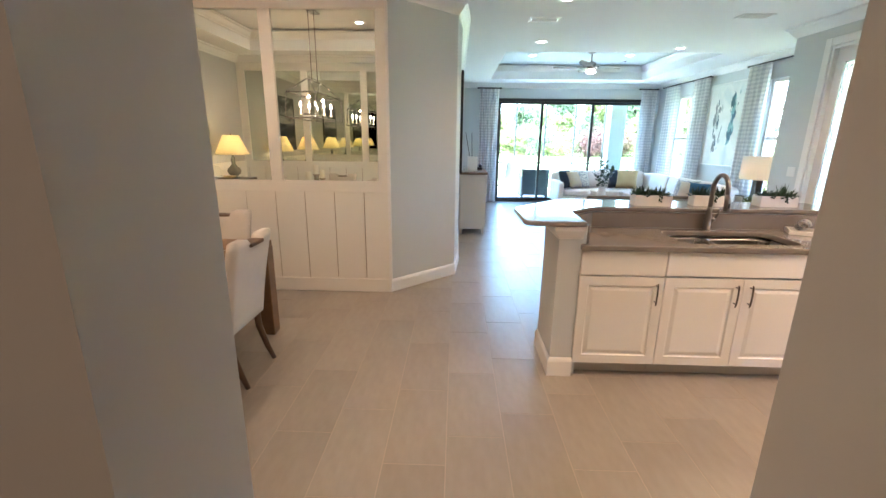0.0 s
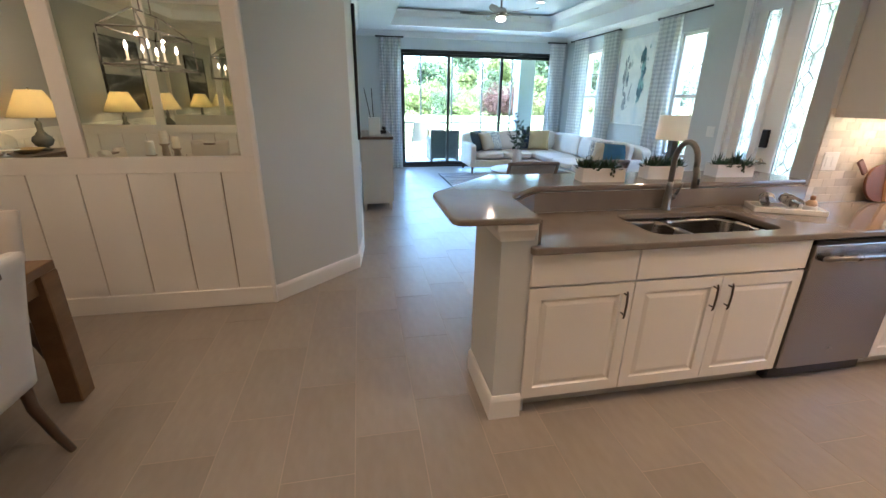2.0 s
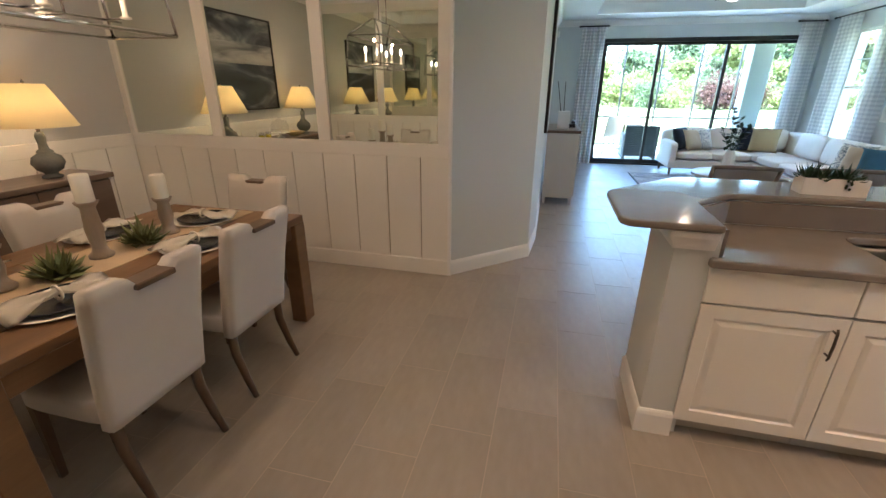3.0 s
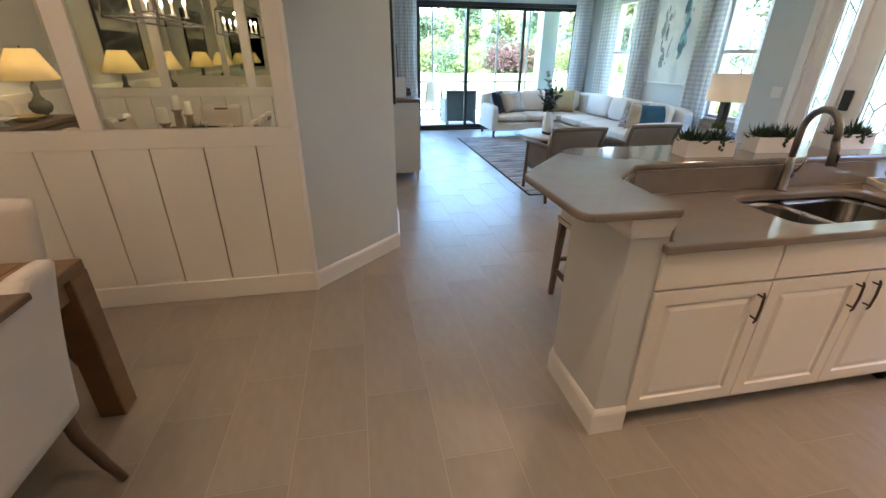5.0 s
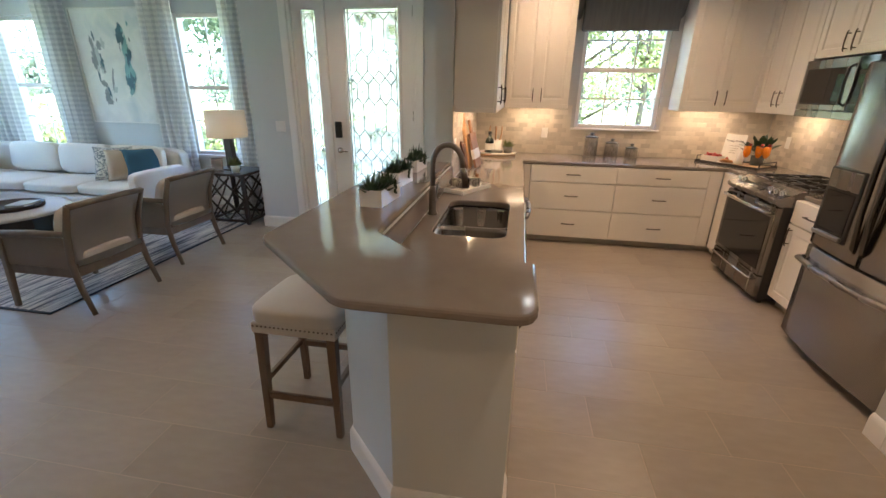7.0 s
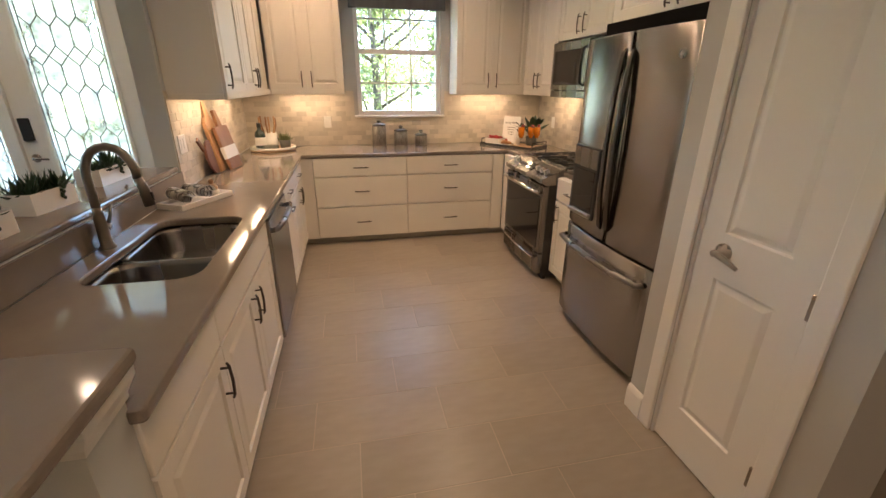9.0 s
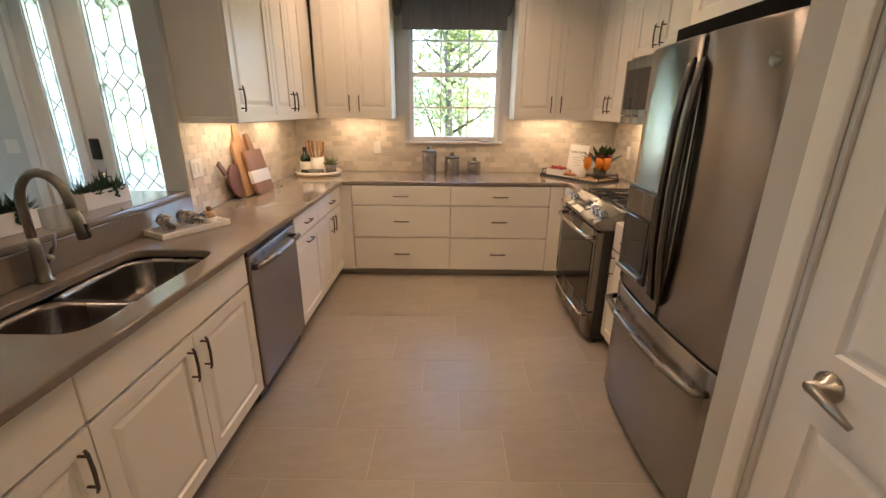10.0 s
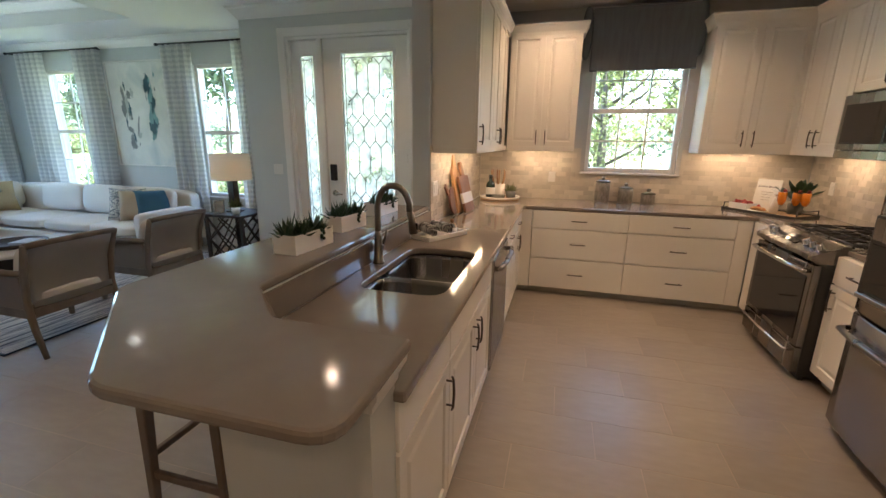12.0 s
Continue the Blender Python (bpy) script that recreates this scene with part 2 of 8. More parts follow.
DARKWOOD = wood("walnut_leg", (0.115, 0.072, 0.043), (0.06, 0.036, 0.021), 2, 16, 0.42)
TABLEWOOD = wood("table_oak_brown", (0.205, 0.115, 0.05), (0.10, 0.053, 0.022), 1, 12, 0.4)
GREYWOOD = wood("weathered_oak", (0.165, 0.135, 0.105), (0.10, 0.08, 0.062), 2, 16, 0.55)
STOOLWOOD = wood("stool_walnut", (0.17, 0.115, 0.075), (0.09, 0.06, 0.04), 2, 16, 0.5)
TANWOOD = wood("light_acacia", (0.27, 0.13, 0.052), (0.18, 0.085, 0.034), 2, 12, 0.5)
PALEWOOD = wood("pale_beech", (0.47, 0.28, 0.14), (0.35, 0.20, 0.095), 2, 14, 0.5)
REDWOOD = wood("red_walnut", (0.17, 0.065, 0.03), (0.09, 0.035, 0.016), 2, 12, 0.45)
TRAYWOOD = wood("tray_wood", (0.50, 0.35, 0.21), (0.36, 0.23, 0.13), 0, 14, 0.5)
WHITE = mat("white_ceramic", (0.80, 0.79, 0.77), 0.22, var=0.04, bump=0.02)
MATTEWHITE = mat("white_matte", (0.76, 0.75, 0.72), 0.6, var=0.06, bump=0.08)
PLASTIC = mat("white_plastic", (0.78, 0.77, 0.74), 0.35, var=0.02, bump=0)
SOIL = mat("moss_soil", (0.05, 0.04, 0.025), 0.95, var=0.4, fine=90, bump=0.6, dist=0.01)
LEAF = mat("succulent_leaf", (0.035, 0.075, 0.035), 0.42, var=0.35, tint=(0.018, 0.04, 0.02), scale=20, fine=60, bump=0.05, island=0.35)
LEAF_GREY = mat("grey_green_leaf", (0.17, 0.20, 0.085), 0.6, var=0.3, scale=20, fine=60, bump=0.05, island=0.3)
LEAF_DARK = mat("dark_leaf", (0.02, 0.05, 0.02), 0.4, var=0.3, scale=12, fine=60, bump=0.1, island=0.35)
CANDLE = mat("candle_wax", (0.82, 0.78, 0.68), 0.5, var=0.05, bump=0.03)
BLUE = mat("navy_fabric", (0.012, 0.028, 0.05), 0.9, var=0.2, fine=400, bump=0.3)
TEAL = mat("teal_fabric", (0.035, 0.12, 0.19), 0.85, var=0.25, fine=300, bump=0.3)
MUSTARD = mat("straw_fabric", (0.42, 0.33, 0.17), 0.9, var=0.12, fine=350, bump=0.35)
TAN = mat("tan_fabric", (0.46, 0.38, 0.28), 0.9, var=0.12, fine=350, bump=0.35)
NAPKIN = mat("cream_napkin", (0.80, 0.76, 0.67), 0.9, var=0.1, fine=350, bump=0.3)
RUNNER = mat("jute_runner", (0.47, 0.36, 0.23), 0.95, var=0.2, fine=260, bump=0.6, dist=0.002)
PLATE_B = mat("navy_plate", (0.012, 0.018, 0.03), 0.25, var=0.2, bump=0.02)
SHADE_FABRIC = mat("grey_roman_shade", (0.14, 0.155, 0.175), 0.9, var=0.3, tint=(0.095, 0.106, 0.122), scale=30, fine=200, bump=0.4, stretch=(1, 1, 0.12))
GREYCER = mat("grey_glazed_ceramic", (0.19, 0.20, 0.185), 0.2, var=0.3, tint=(0.11, 0.12, 0.115), scale=12, fine=90, bump=0.03)
LAMPPOST = mat("slate_lamp_post", (0.09, 0.085, 0.075), 0.5, var=0.35, scale=14, bump=0.1)
JARMAT = mat("etched_silver_jar", (0.42, 0.41, 0.39), 0.3, 0.7, var=0.6, tint=(0.08, 0.075, 0.07), scale=60, fine=140, bump=0.3, stretch=(1, 1, 0.4))
ORANGE = mat("orange_juice", (0.78, 0.24, 0.015), 0.2, var=0.1, bump=0)
BERRY = mat("berry_red", (0.42, 0.03, 0.03), 0.35, var=0.4, scale=30, bump=0.1, island=0.3)
PASTRY = mat("pastry", (0.48, 0.24, 0.09), 0.6, var=0.4, scale=40, fine=120, bump=0.3)
DARKGREEN = mat("bottle_green", (0.006, 0.02, 0.012), 0.08, var=0.2, bump=0)
DARKPLASTIC = mat("black_plastic", (0.012, 0.012, 0.013), 0.3, var=0.1, bump=0)
BUFFET = mat("buffet_greige_paint", (0.62, 0.60, 0.56), 0.4, var=0.06, bump=0.05)
BUFTOP = wood("buffet_top_wood", (0.17, 0.12, 0.09), (0.10, 0.07, 0.05), 1, 12, 0.35)
LATTICE = mat("dark_lattice_wood", (0.03, 0.024, 0.02), 0.45, var=0.3, bump=0.1)
STONETOP = mat("coffee_table_stone", (0.50, 0.46, 0.42), 0.4, var=0.15, scale=6, fine=90, bump=0.06)


def glass(name, col=(1, 1, 1), rough=0.0, ior=1.45):
    m, n, l, p = nodes_of(name)
    p.inputs["Base Color"].default_value = (*col, 1)
    p.inputs["Transmission Weight"].default_value = 1
    p.inputs["Roughness"].default_value, p.inputs["IOR"].default_value = rough, ior
    return m


def thin_glass(name, col=(0.93, 0.97, 0.96)):
    """A window pane: mostly clear, with a faint gloss."""
    m, n, l, p = nodes_of(name)
    n.remove(p)
    o = n["Material Output"]
    tr = n.new("ShaderNodeBsdfTransparent")
    tr.inputs[0].default_value = (*col, 1)
    gl = n.new("ShaderNodeBsdfGlossy")
    gl.inputs["Roughness"].default_value = 0.02
    fr = n.new("ShaderNodeLayerWeight")
    fr.inputs[0].default_value = 0.12
    mu = n.new("ShaderNodeMath")
    mu.operation = "MULTIPLY"
    mu.inputs[1].default_value = 0.35
    l.new(fr.outputs["Facing"], mu.inputs[0])
    mx = n.new("ShaderNodeMixShader")
    l.new(mu.outputs[0], mx.inputs[0])
    l.new(tr.outputs[0], mx.inputs[1])
    l.new(gl.outputs[0], mx.inputs[2])
    l.new(mx.outputs[0], o.inputs[0])
    return m


PANE = thin_glass("window_glass", (0.90, 0.93, 0.93))
TINTED = thin_glass("tinted_slider_glass", (0.84, 0.91, 0.90))
CLEAR = thin_glass("clear_glass", (0.96, 0.97, 0.97))


def leaded_glass():
    """Bevelled, rippled glass that scatters what stands behind it."""
    m, n, l, p = nodes_of("rippled_glass")
    n.remove(p)
    o = n["Material Output"]
    tl = n.new("ShaderNodeBsdfTranslucent")
    tl.inputs[0].default_value = (0.80, 0.80, 0.74, 1)
    tr = n.new("ShaderNodeBsdfTransparent")
    tr.inputs[0].default_value = (0.68, 0.69, 0.64, 1)
    no = n.new("ShaderNodeTexNoise")
    no.inputs["Scale"].default_value = 9
    ra = n.new("ShaderNodeMapRange")
    ra.inputs[1].default_value, ra.inputs[2].default_value = 0.35, 0.65
    ra.inputs[3].default_value, ra.inputs[4].default_value = 0.3, 0.8
    co = n.new("ShaderNodeTexCoord")
    l.new(co.outputs["Object"], no.inputs[0])
    l.new(no.outputs[0], ra.inputs[0])
    mx = n.new("ShaderNodeMixShader")
    l.new(ra.outputs[0], mx.inputs[0])
    l.new(tl.outputs[0], mx.inputs[1])
    l.new(tr.outputs[0], mx.inputs[2])
    l.new(mx.outputs[0], o.inputs[0])
    return m


RIPPLE = leaded_glass()


def mirror_mat():
    m, n, l, p = nodes_of("mirror_silver")
    p.inputs["Base Color"].default_value = (0.80, 0.84, 0.76, 1)
    p.inputs["Metallic"].default_value, p.inputs["Roughness"].default_value = 1, 0.015
    return m


MIRROR = mirror_mat()


def glow(name, col, power):
    m, n, l, p = nodes_of(name)
    p.inputs["Base Color"].default_value = (*col, 1)
    p.inputs["Emission Color"].default_value = (*col, 1)
    p.inputs["Emission Strength"].default_value = power
    return m


BULB = glow("bulb_warm", (1.0, 0.78, 0.5), 0.9)
CANLIGHT = glow("downlight_lens", (1.0, 0.93, 0.8), 1.2)
STRIP = glow("under_cabinet_strip", (1.0, 0.75, 0.45), 0.6)


def shade_mat(name, col, trans):
    """Lampshade cloth: lit through by its bulb."""
    m, n, l, p = nodes_of(name)
    o = n["Material Output"]
    p.inputs["Base Color"].default_value, p.inputs["Roughness"].default_value = (*col, 1), 0.9
    t = n.new("ShaderNodeBsdfTranslucent")
    t.inputs[0].default_value = (*trans, 1)
    w = n.new("ShaderNodeTexNoise")
    w.inputs["Scale"].default_value = 220
    b = n.new("ShaderNodeBump")
    b.inputs["Strength"].default_value, b.inputs["Distance"].default_value = 0.3, 0.001
    l.new(w.outputs[0], b.inputs["Height"])
    l.new(b.outputs[0], p.inputs["Normal"])
    mx = n.new("ShaderNodeMixShader")
    mx.inputs[0].default_value = 0.55
    l.new(p.outputs[0], mx.inputs[1])
    l.new(t.outputs[0], mx.inputs[2])
    l.new(mx.outputs[0], o.inputs[0])
    return m


LAMPSHADE = shade_mat("cream_lampshade", (0.76, 0.69, 0.50), (0.80, 0.71, 0.48))
DRUMSHADE = shade_mat("ivory_lampshade", (0.78, 0.74, 0.66), (0.85, 0.8, 0.7))


def curtain_mat():
    """White cloth with a woven grey check."""
    m, n, l, p = nodes_of("checked_curtain")
    o = n["Material Output"]
    co = n.new("ShaderNodeTexCoord")
    sx = n.new("ShaderNodeSeparateXYZ")
    l.new(co.outputs["Object"], sx.inputs[0])
    bars = []
    for axis, period in ((0, 0.055), (2, 0.065)):
        d = n.new("ShaderNodeMath")
        d.operation = "DIVIDE"
        d.inputs[1].default_value = period
        l.new(sx.outputs[axis], d.inputs[0])
        f = n.new("ShaderNodeMath")
        f.operation = "FRACT"
        l.new(d.outputs[0], f.inputs[0])
        g = n.new("ShaderNodeMath")
        g.operation = "GREATER_THAN"
        g.inputs[1].default_value = 0.52
        l.new(f.outputs[0], g.inputs[0])
        bars.append(g)
    a = n.new("ShaderNodeMath")
    a.operation = "ADD"
    l.new(bars[0].outputs[0], a.inputs[0])
    l.new(bars[1].outputs[0], a.inputs[1])
    h = n.new("ShaderNodeMath")
    h.operation = "MULTIPLY"
    h.inputs[1].default_value = 0.5
    l.new(a.outputs[0], h.inputs[0])
    r = n.new("ShaderNodeValToRGB")
    r.color_ramp.elements[0].color = (0.86, 0.85, 0.83, 1)
    r.color_ramp.elements[1].color = (0.62, 0.62, 0.63, 1)
    l.new(h.outputs[0], r.inputs[0])
    l.new(r.outputs[0], p.inputs["Base Color"])
    p.inputs["Roughness"].default_value = 0.95
    t = n.new("ShaderNodeBsdfTranslucent")
    l.new(r.outputs[0], t.inputs[0])
    mx = n.new("ShaderNodeMixShader")
    mx.inputs[0].default_value = 0.5
    l.new(p.outputs[0], mx.inputs[1])
    l.new(t.outputs[0], mx.inputs[2])
    l.new(mx.outputs[0], o.inputs[0])
    return m


CURTAIN = curtain_mat()


def ramp_mat(name, stops, stretch, scale, rough=0.8, detail=5.0, distort=0.0, bump=0.0, offset=(0, 0, 0)):
    """Noise drawn out along one direction and coloured by a ramp."""
    m, n, l, p = nodes_of(name)
    co = n.new("ShaderNodeTexCoord")
    mp = n.new("ShaderNodeMapping")
    mp.inputs["Scale"].default_value, mp.inputs["Location"].default_value = stretch, offset
    l.new(co.outputs["Object"], mp.inputs[0])
    no = n.new("ShaderNodeTexNoise")
    no.inputs["Scale"].default_value, no.inputs["Detail"].default_value, no.inputs["Distortion"].default_value = scale, detail, distort
    l.new(mp.outputs[0], no.inputs[0])
    r = n.new("ShaderNodeValToRGB")
    e = r.color_ramp.elements
    while len(e) < len(stops):
        e.new(0.5)
    for k, (pos, c) in enumerate(stops):
        e[k].position, e[k].color = pos, (*c, 1)
    l.new(no.outputs[0], r.inputs[0])
    l.new(r.outputs[0], p.inputs["Base Color"])
    p.inputs["Roughness"].default_value = rough
    if bump:
        b = n.new("ShaderNodeBump")
        b.inputs["Strength"].default_value, b.inputs["Distance"].default_value = bump, 0.003
        l.new(no.outputs[0], b.inputs["Height"])
        l.new(b.outputs[0], p.inputs["Normal"])
    return m


RUG = ramp_mat("striated_rug", [(0.34, (0.04, 0.05, 0.07)), (0.44, (0.15, 0.16, 0.19)), (0.5, (0.58, 0.56, 0.53)), (0.58, (0.24, 0.25, 0.28)), (0.66, (0.07, 0.08, 0.11))], (0.35, 9, 1), 3.2, 0.95, 6, 0.3, 0.4)
MARBLE = mat("marble_tile", (0.66, 0.61, 0.53), 0.25, var=0.3, tint=(0.50, 0.45, 0.385), scale=9, fine=60, bump=0.05, rnd=0.16)
MARBLE_FAR = mat("marble_tile_far", (0.66, 0.61, 0.53), 0.25, var=0.3, tint=(0.50, 0.45, 0.385), scale=9, fine=60, bump=0.05, island=0.16)
TILEGROUT = mat("tile_grout", (0.62, 0.57, 0.49), 0.9, var=0.08)
PATTERN = ramp_mat("ikat_fabric", [(0.42, (0.66, 0.64, 0.58)), (0.5, (0.05, 0.09, 0.13)), (0.58, (0.62, 0.60, 0.55))], (1, 1, 1), 26, 0.9, 2)
STRIPE = ramp_mat("striped_towel", [(0.40, (0.76, 0.74, 0.70)), (0.5, (0.04, 0.04, 0.045)), (0.60, (0.76, 0.74, 0.70))], (42, 30, 6), 1.0, 0.95, 0)
GRASS = mat("lawn", (0.135, 0.165, 0.06), 0.95, var=0.4, tint=(0.18, 0.20, 0.085), scale=0.6, fine=30, bump=0.5, dist=0.03)
PAVER = mat("lanai_paver", (0.68, 0.66, 0.63), 0.7, var=0.15, scale=1.5, fine=40, bump=0.1)
FOLIAGE = mat("foliage", (0.115, 0.155, 0.085), 0.8, var=0.3, scale=0.8, fine=8, bump=0, island=0.3)
FOLIAGE_LT = mat("foliage_light", (0.20, 0.225, 0.085), 0.8, var=0.3, scale=0.8, fine=8, bump=0, island=0.3)
# leaf colour paled to include the haze of distance
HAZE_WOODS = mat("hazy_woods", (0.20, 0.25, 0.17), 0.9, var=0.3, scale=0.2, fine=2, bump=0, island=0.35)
FOLIAGE_RED = mat("foliage_purple", (0.11, 0.055, 0.05), 0.8, var=0.3, scale=0.8, fine=8, bump=0, island=0.5)
BARK = mat("bark", (0.12, 0.095, 0.07), 0.9, var=0.4, scale=6, fine=40, bump=0.6, dist=0.01, stretch=(1, 1, 0.3))
STUCCO = mat("lanai_stucco", (0.62, 0.62, 0.58), 0.85, var=0.06, fine=90, bump=0.3, dist=0.003)
PATIO_TAN = mat("patio_bronze_tan", (0.16, 0.12, 0.08), 0.6, var=0.2)
MATTEBLACK = mat("matte_black", (0.008, 0.008, 0.008), 0.95, var=0.1, bump=0, spec=0.1)
WICKER = mat("grey_wicker", (0.12, 0.115, 0.105), 0.7, var=0.5, scale=30, fine=120, bump=0.7, dist=0.004, stretch=(0.3, 0.3, 1))



def translucent_leaf(m, share):
    """Lets light through the leaves of a foliage material."""
    n, l = m.node_tree.nodes, m.node_tree.links
    p, o = n["Principled BSDF"], n["Material Output"]
    t = n.new("ShaderNodeBsdfTranslucent")
    l.new(p.inputs["Base Color"].links[0].from_socket, t.inputs[0])
    x = n.new("ShaderNodeMixShader")
    x.inputs[0].default_value = share
    l.new(p.outputs[0], x.inputs[1])
    l.new(t.outputs[0], x.inputs[2])
    l.new(x.outputs[0], o.inputs[0])


for leaf_ in (FOLIAGE, FOLIAGE_LT, HAZE_WOODS, FOLIAGE_RED):
    translucent_leaf(leaf_, 0.4)

# ---- the structure ----
CZ = 2.87          # ceiling
SOUTH, PANTRY_Y, RIGHT_Y = 1.89, 2.08, 1.18
WEST, EAST, KEAST, DOORX = -2.63, 6.03, 6.01, 5.205
NORTH, PANELY = 12.2, 5.42


def wall(name, rows, material, label):
    return struct(name, boxes(rows), material, label, "wall")


struct("floor", box(-3.2, 6.3, -0.8, 12.3, -0.2, -0.0011), GROUT, "taupe grouted floor slab under large porcelain tiles", "floor")

wall("wall_north", [(0.9, 2.13, NORTH, NORTH + 0.2, 0, CZ), (5.77, 6.23, NORTH, NORTH + 0.2, 0, CZ), (2.13, 5.77, NORTH, NORTH + 0.2, 2.53, CZ)], WALL,
     "pale blue-grey painted wall round the sliding door")
E1, E2 = (7.62, 8.46, 0.72, 2.5), (10.42, 11.3, 0.72, 2.5)
wall("wall_east", [(EAST, EAST + 0.2, 6.95, E1[0], 0, CZ), (EAST, EAST + 0.2, E1[1], E2[0], 0, CZ), (EAST, EAST + 0.2, E2[1], NORTH, 0, CZ),
                   (EAST, EAST + 0.2, E1[0], E1[1], 0, E1[2]), (EAST, EAST + 0.2, E1[0], E1[1], E1[3], CZ),
                   (EAST, EAST + 0.2, E2[0], E2[1], 0, E2[2]), (EAST, EAST + 0.2, E2[0], E2[1], E2[3], CZ)], WALL,
     "pale blue-grey painted wall with two tall windows")
D0, D1, DZ = 5.02, 6.40, 2.56
wall("wall_entry", [(DOORX, DOORX + 0.2, 4.58, D0, 0, CZ), (DOORX, DOORX + 0.2, D1, 6.95, 0, CZ), (DOORX, DOORX + 0.2, D0, D1, DZ, CZ)], WALL,
     "blue-grey painted wall round the entry door")
wall("wall_entry_return", [(DOORX + 0.2, EAST + 0.2, 6.75, 6.95, 0, CZ)], WALL, "blue-grey painted return wall beside the entry")
wall("wall_kitchen_stub", [(4.04, KEAST, 4.45, 4.58, 0, CZ)], WALL, "grey painted stub wall between kitchen and entry")
KW = (2.375, 3.285, 1.225, 2.5)
wall("wall_kitchen_east", [(KEAST, KEAST + 0.2, 1.0, KW[0], 0, CZ), (KEAST, KEAST + 0.2, KW[1], 4.58, 0, CZ),
                           (KEAST, KEAST + 0.2, KW[0], KW[1], 0, KW[2]), (KEAST, KEAST + 0.2, KW[0], KW[1], KW[3], CZ)], WALL_WARM,
     "grey painted kitchen wall with a window")
wall("wall_kitchen_south", [(2.62, KEAST, RIGHT_Y - 0.15, RIGHT_Y, 0, CZ), (2.59, 2.645, RIGHT_Y, PANTRY_Y, 0, CZ)], WALL_WARM, "grey painted kitchen wall behind the range")
P0, P1, PZ = 1.975, 2.46, 2.07
wall("wall_pantry", [(1.792, P0, PANTRY_Y - 0.24, PANTRY_Y, 0, CZ), (P1, 2.59, PANTRY_Y - 0.24, PANTRY_Y, 0, CZ), (P0, P1, PANTRY_Y - 0.24, PANTRY_Y, PZ, CZ),
                     (0.82, 1.792, SOUTH - 0.2, SOUTH, 2.45, CZ)], WALL_WARM, "grey painted wall round the pantry door")
wall("wall_south", [(WEST, 0.82, SOUTH - 0.24, SOUTH, 0, CZ)], WALL_WARM, "grey-taupe painted wall beside the hall opening")
wall("wall_west", [(WEST - 0.15, WEST, SOUTH - 0.24, PANELY + 0.15, 0, CZ)], WALL_WARM, "grey painted dining room wall")
wall("wall_dining", [(WEST, 0.505, PANELY, PANELY + 0.15, 0, CZ)], PANEL, "cream painted dining wall behind the mirrors")
# the angled wall and the long wall behind it, one plan outline
plan_out = [(0.505, PANELY), (1.145, 6.05), (1.19, 6.6), (1.19, NORTH), (0.9, NORTH), (0.9, 6.15), (0.505, 5.72)]
struct("wall_angled", slab(plan_out, 0, CZ), WALL, "smooth pale grey wall with an angled corner", "wall")
# the hall that the walk starts in
wall("wall_hall", [(-0.75, -0.6, -0.75, SOUTH - 0.24, 0, CZ), (2.5, 2.65, -0.75, RIGHT_Y - 0.15, 0, CZ), (-0.75, 2.65, -0.9, -0.75, 0, CZ),
                   (2.5, 2.65, RIGHT_Y - 0.15, PANTRY_Y - 0.24, 0, CZ)], WALL_WARM, "taupe painted hall walls")


# ceilings
def ring(x0, x1, y0, y1, a0, a1, b0, b1, z0, z1):
    return [(x0, a0, y0, y1, z0, z1), (a1, x1, y0, y1, z0, z1), (a0, a1, y0, b0, z0, z1), (a0, a1, b1, y1, z0, z1)]


LT = (1.9, 5.25, 8.45, 11.45)
DT = (-2.15, 0.1, 2.35, 4.95)
TRAY = 0.27
bmc = boxes(ring(0.9, 6.23, 6.0, 12.4, *LT, CZ, CZ + 0.3))
bmc2 = boxes([(LT[0] - 0.1, LT[1] + 0.1, LT[2] - 0.1, LT[3] + 0.1, CZ + 0.3, CZ + 0.4)])
struct("ceiling", bmc, CEIL, "white painted living room ceiling border", "ceiling")
struct("ceiling_tray", bmc2, mat("tray_paint", (0.62, 0.68, 0.69), 0.85, var=0.03, scale=1.5, fine=120, bump=0.15), "pale blue recessed tray ceiling", "ceiling")
struct("ceiling_dining", boxes(ring(-2.8, 0.5, 1.6, 6.0, *DT, CZ, CZ + 0.3) + [(DT[0] - 0.1, DT[1] + 0.1, DT[2] - 0.1, DT[3] + 0.1, CZ + 0.3, CZ + 0.4)]), CEIL, "white dining ceiling with a recessed tray", "ceiling")
struct("ceiling_kitchen", boxes([(0.5, 6.23, 1.0, 6.0, CZ, CZ + 0.3)]), CEIL, "flat white kitchen ceiling", "ceiling")
struct("ceiling_hall", boxes([(-0.8, 2.7, -0.95, 1.6, CZ, CZ + 0.3)]), CEIL, "flat white hall ceiling", "ceiling")


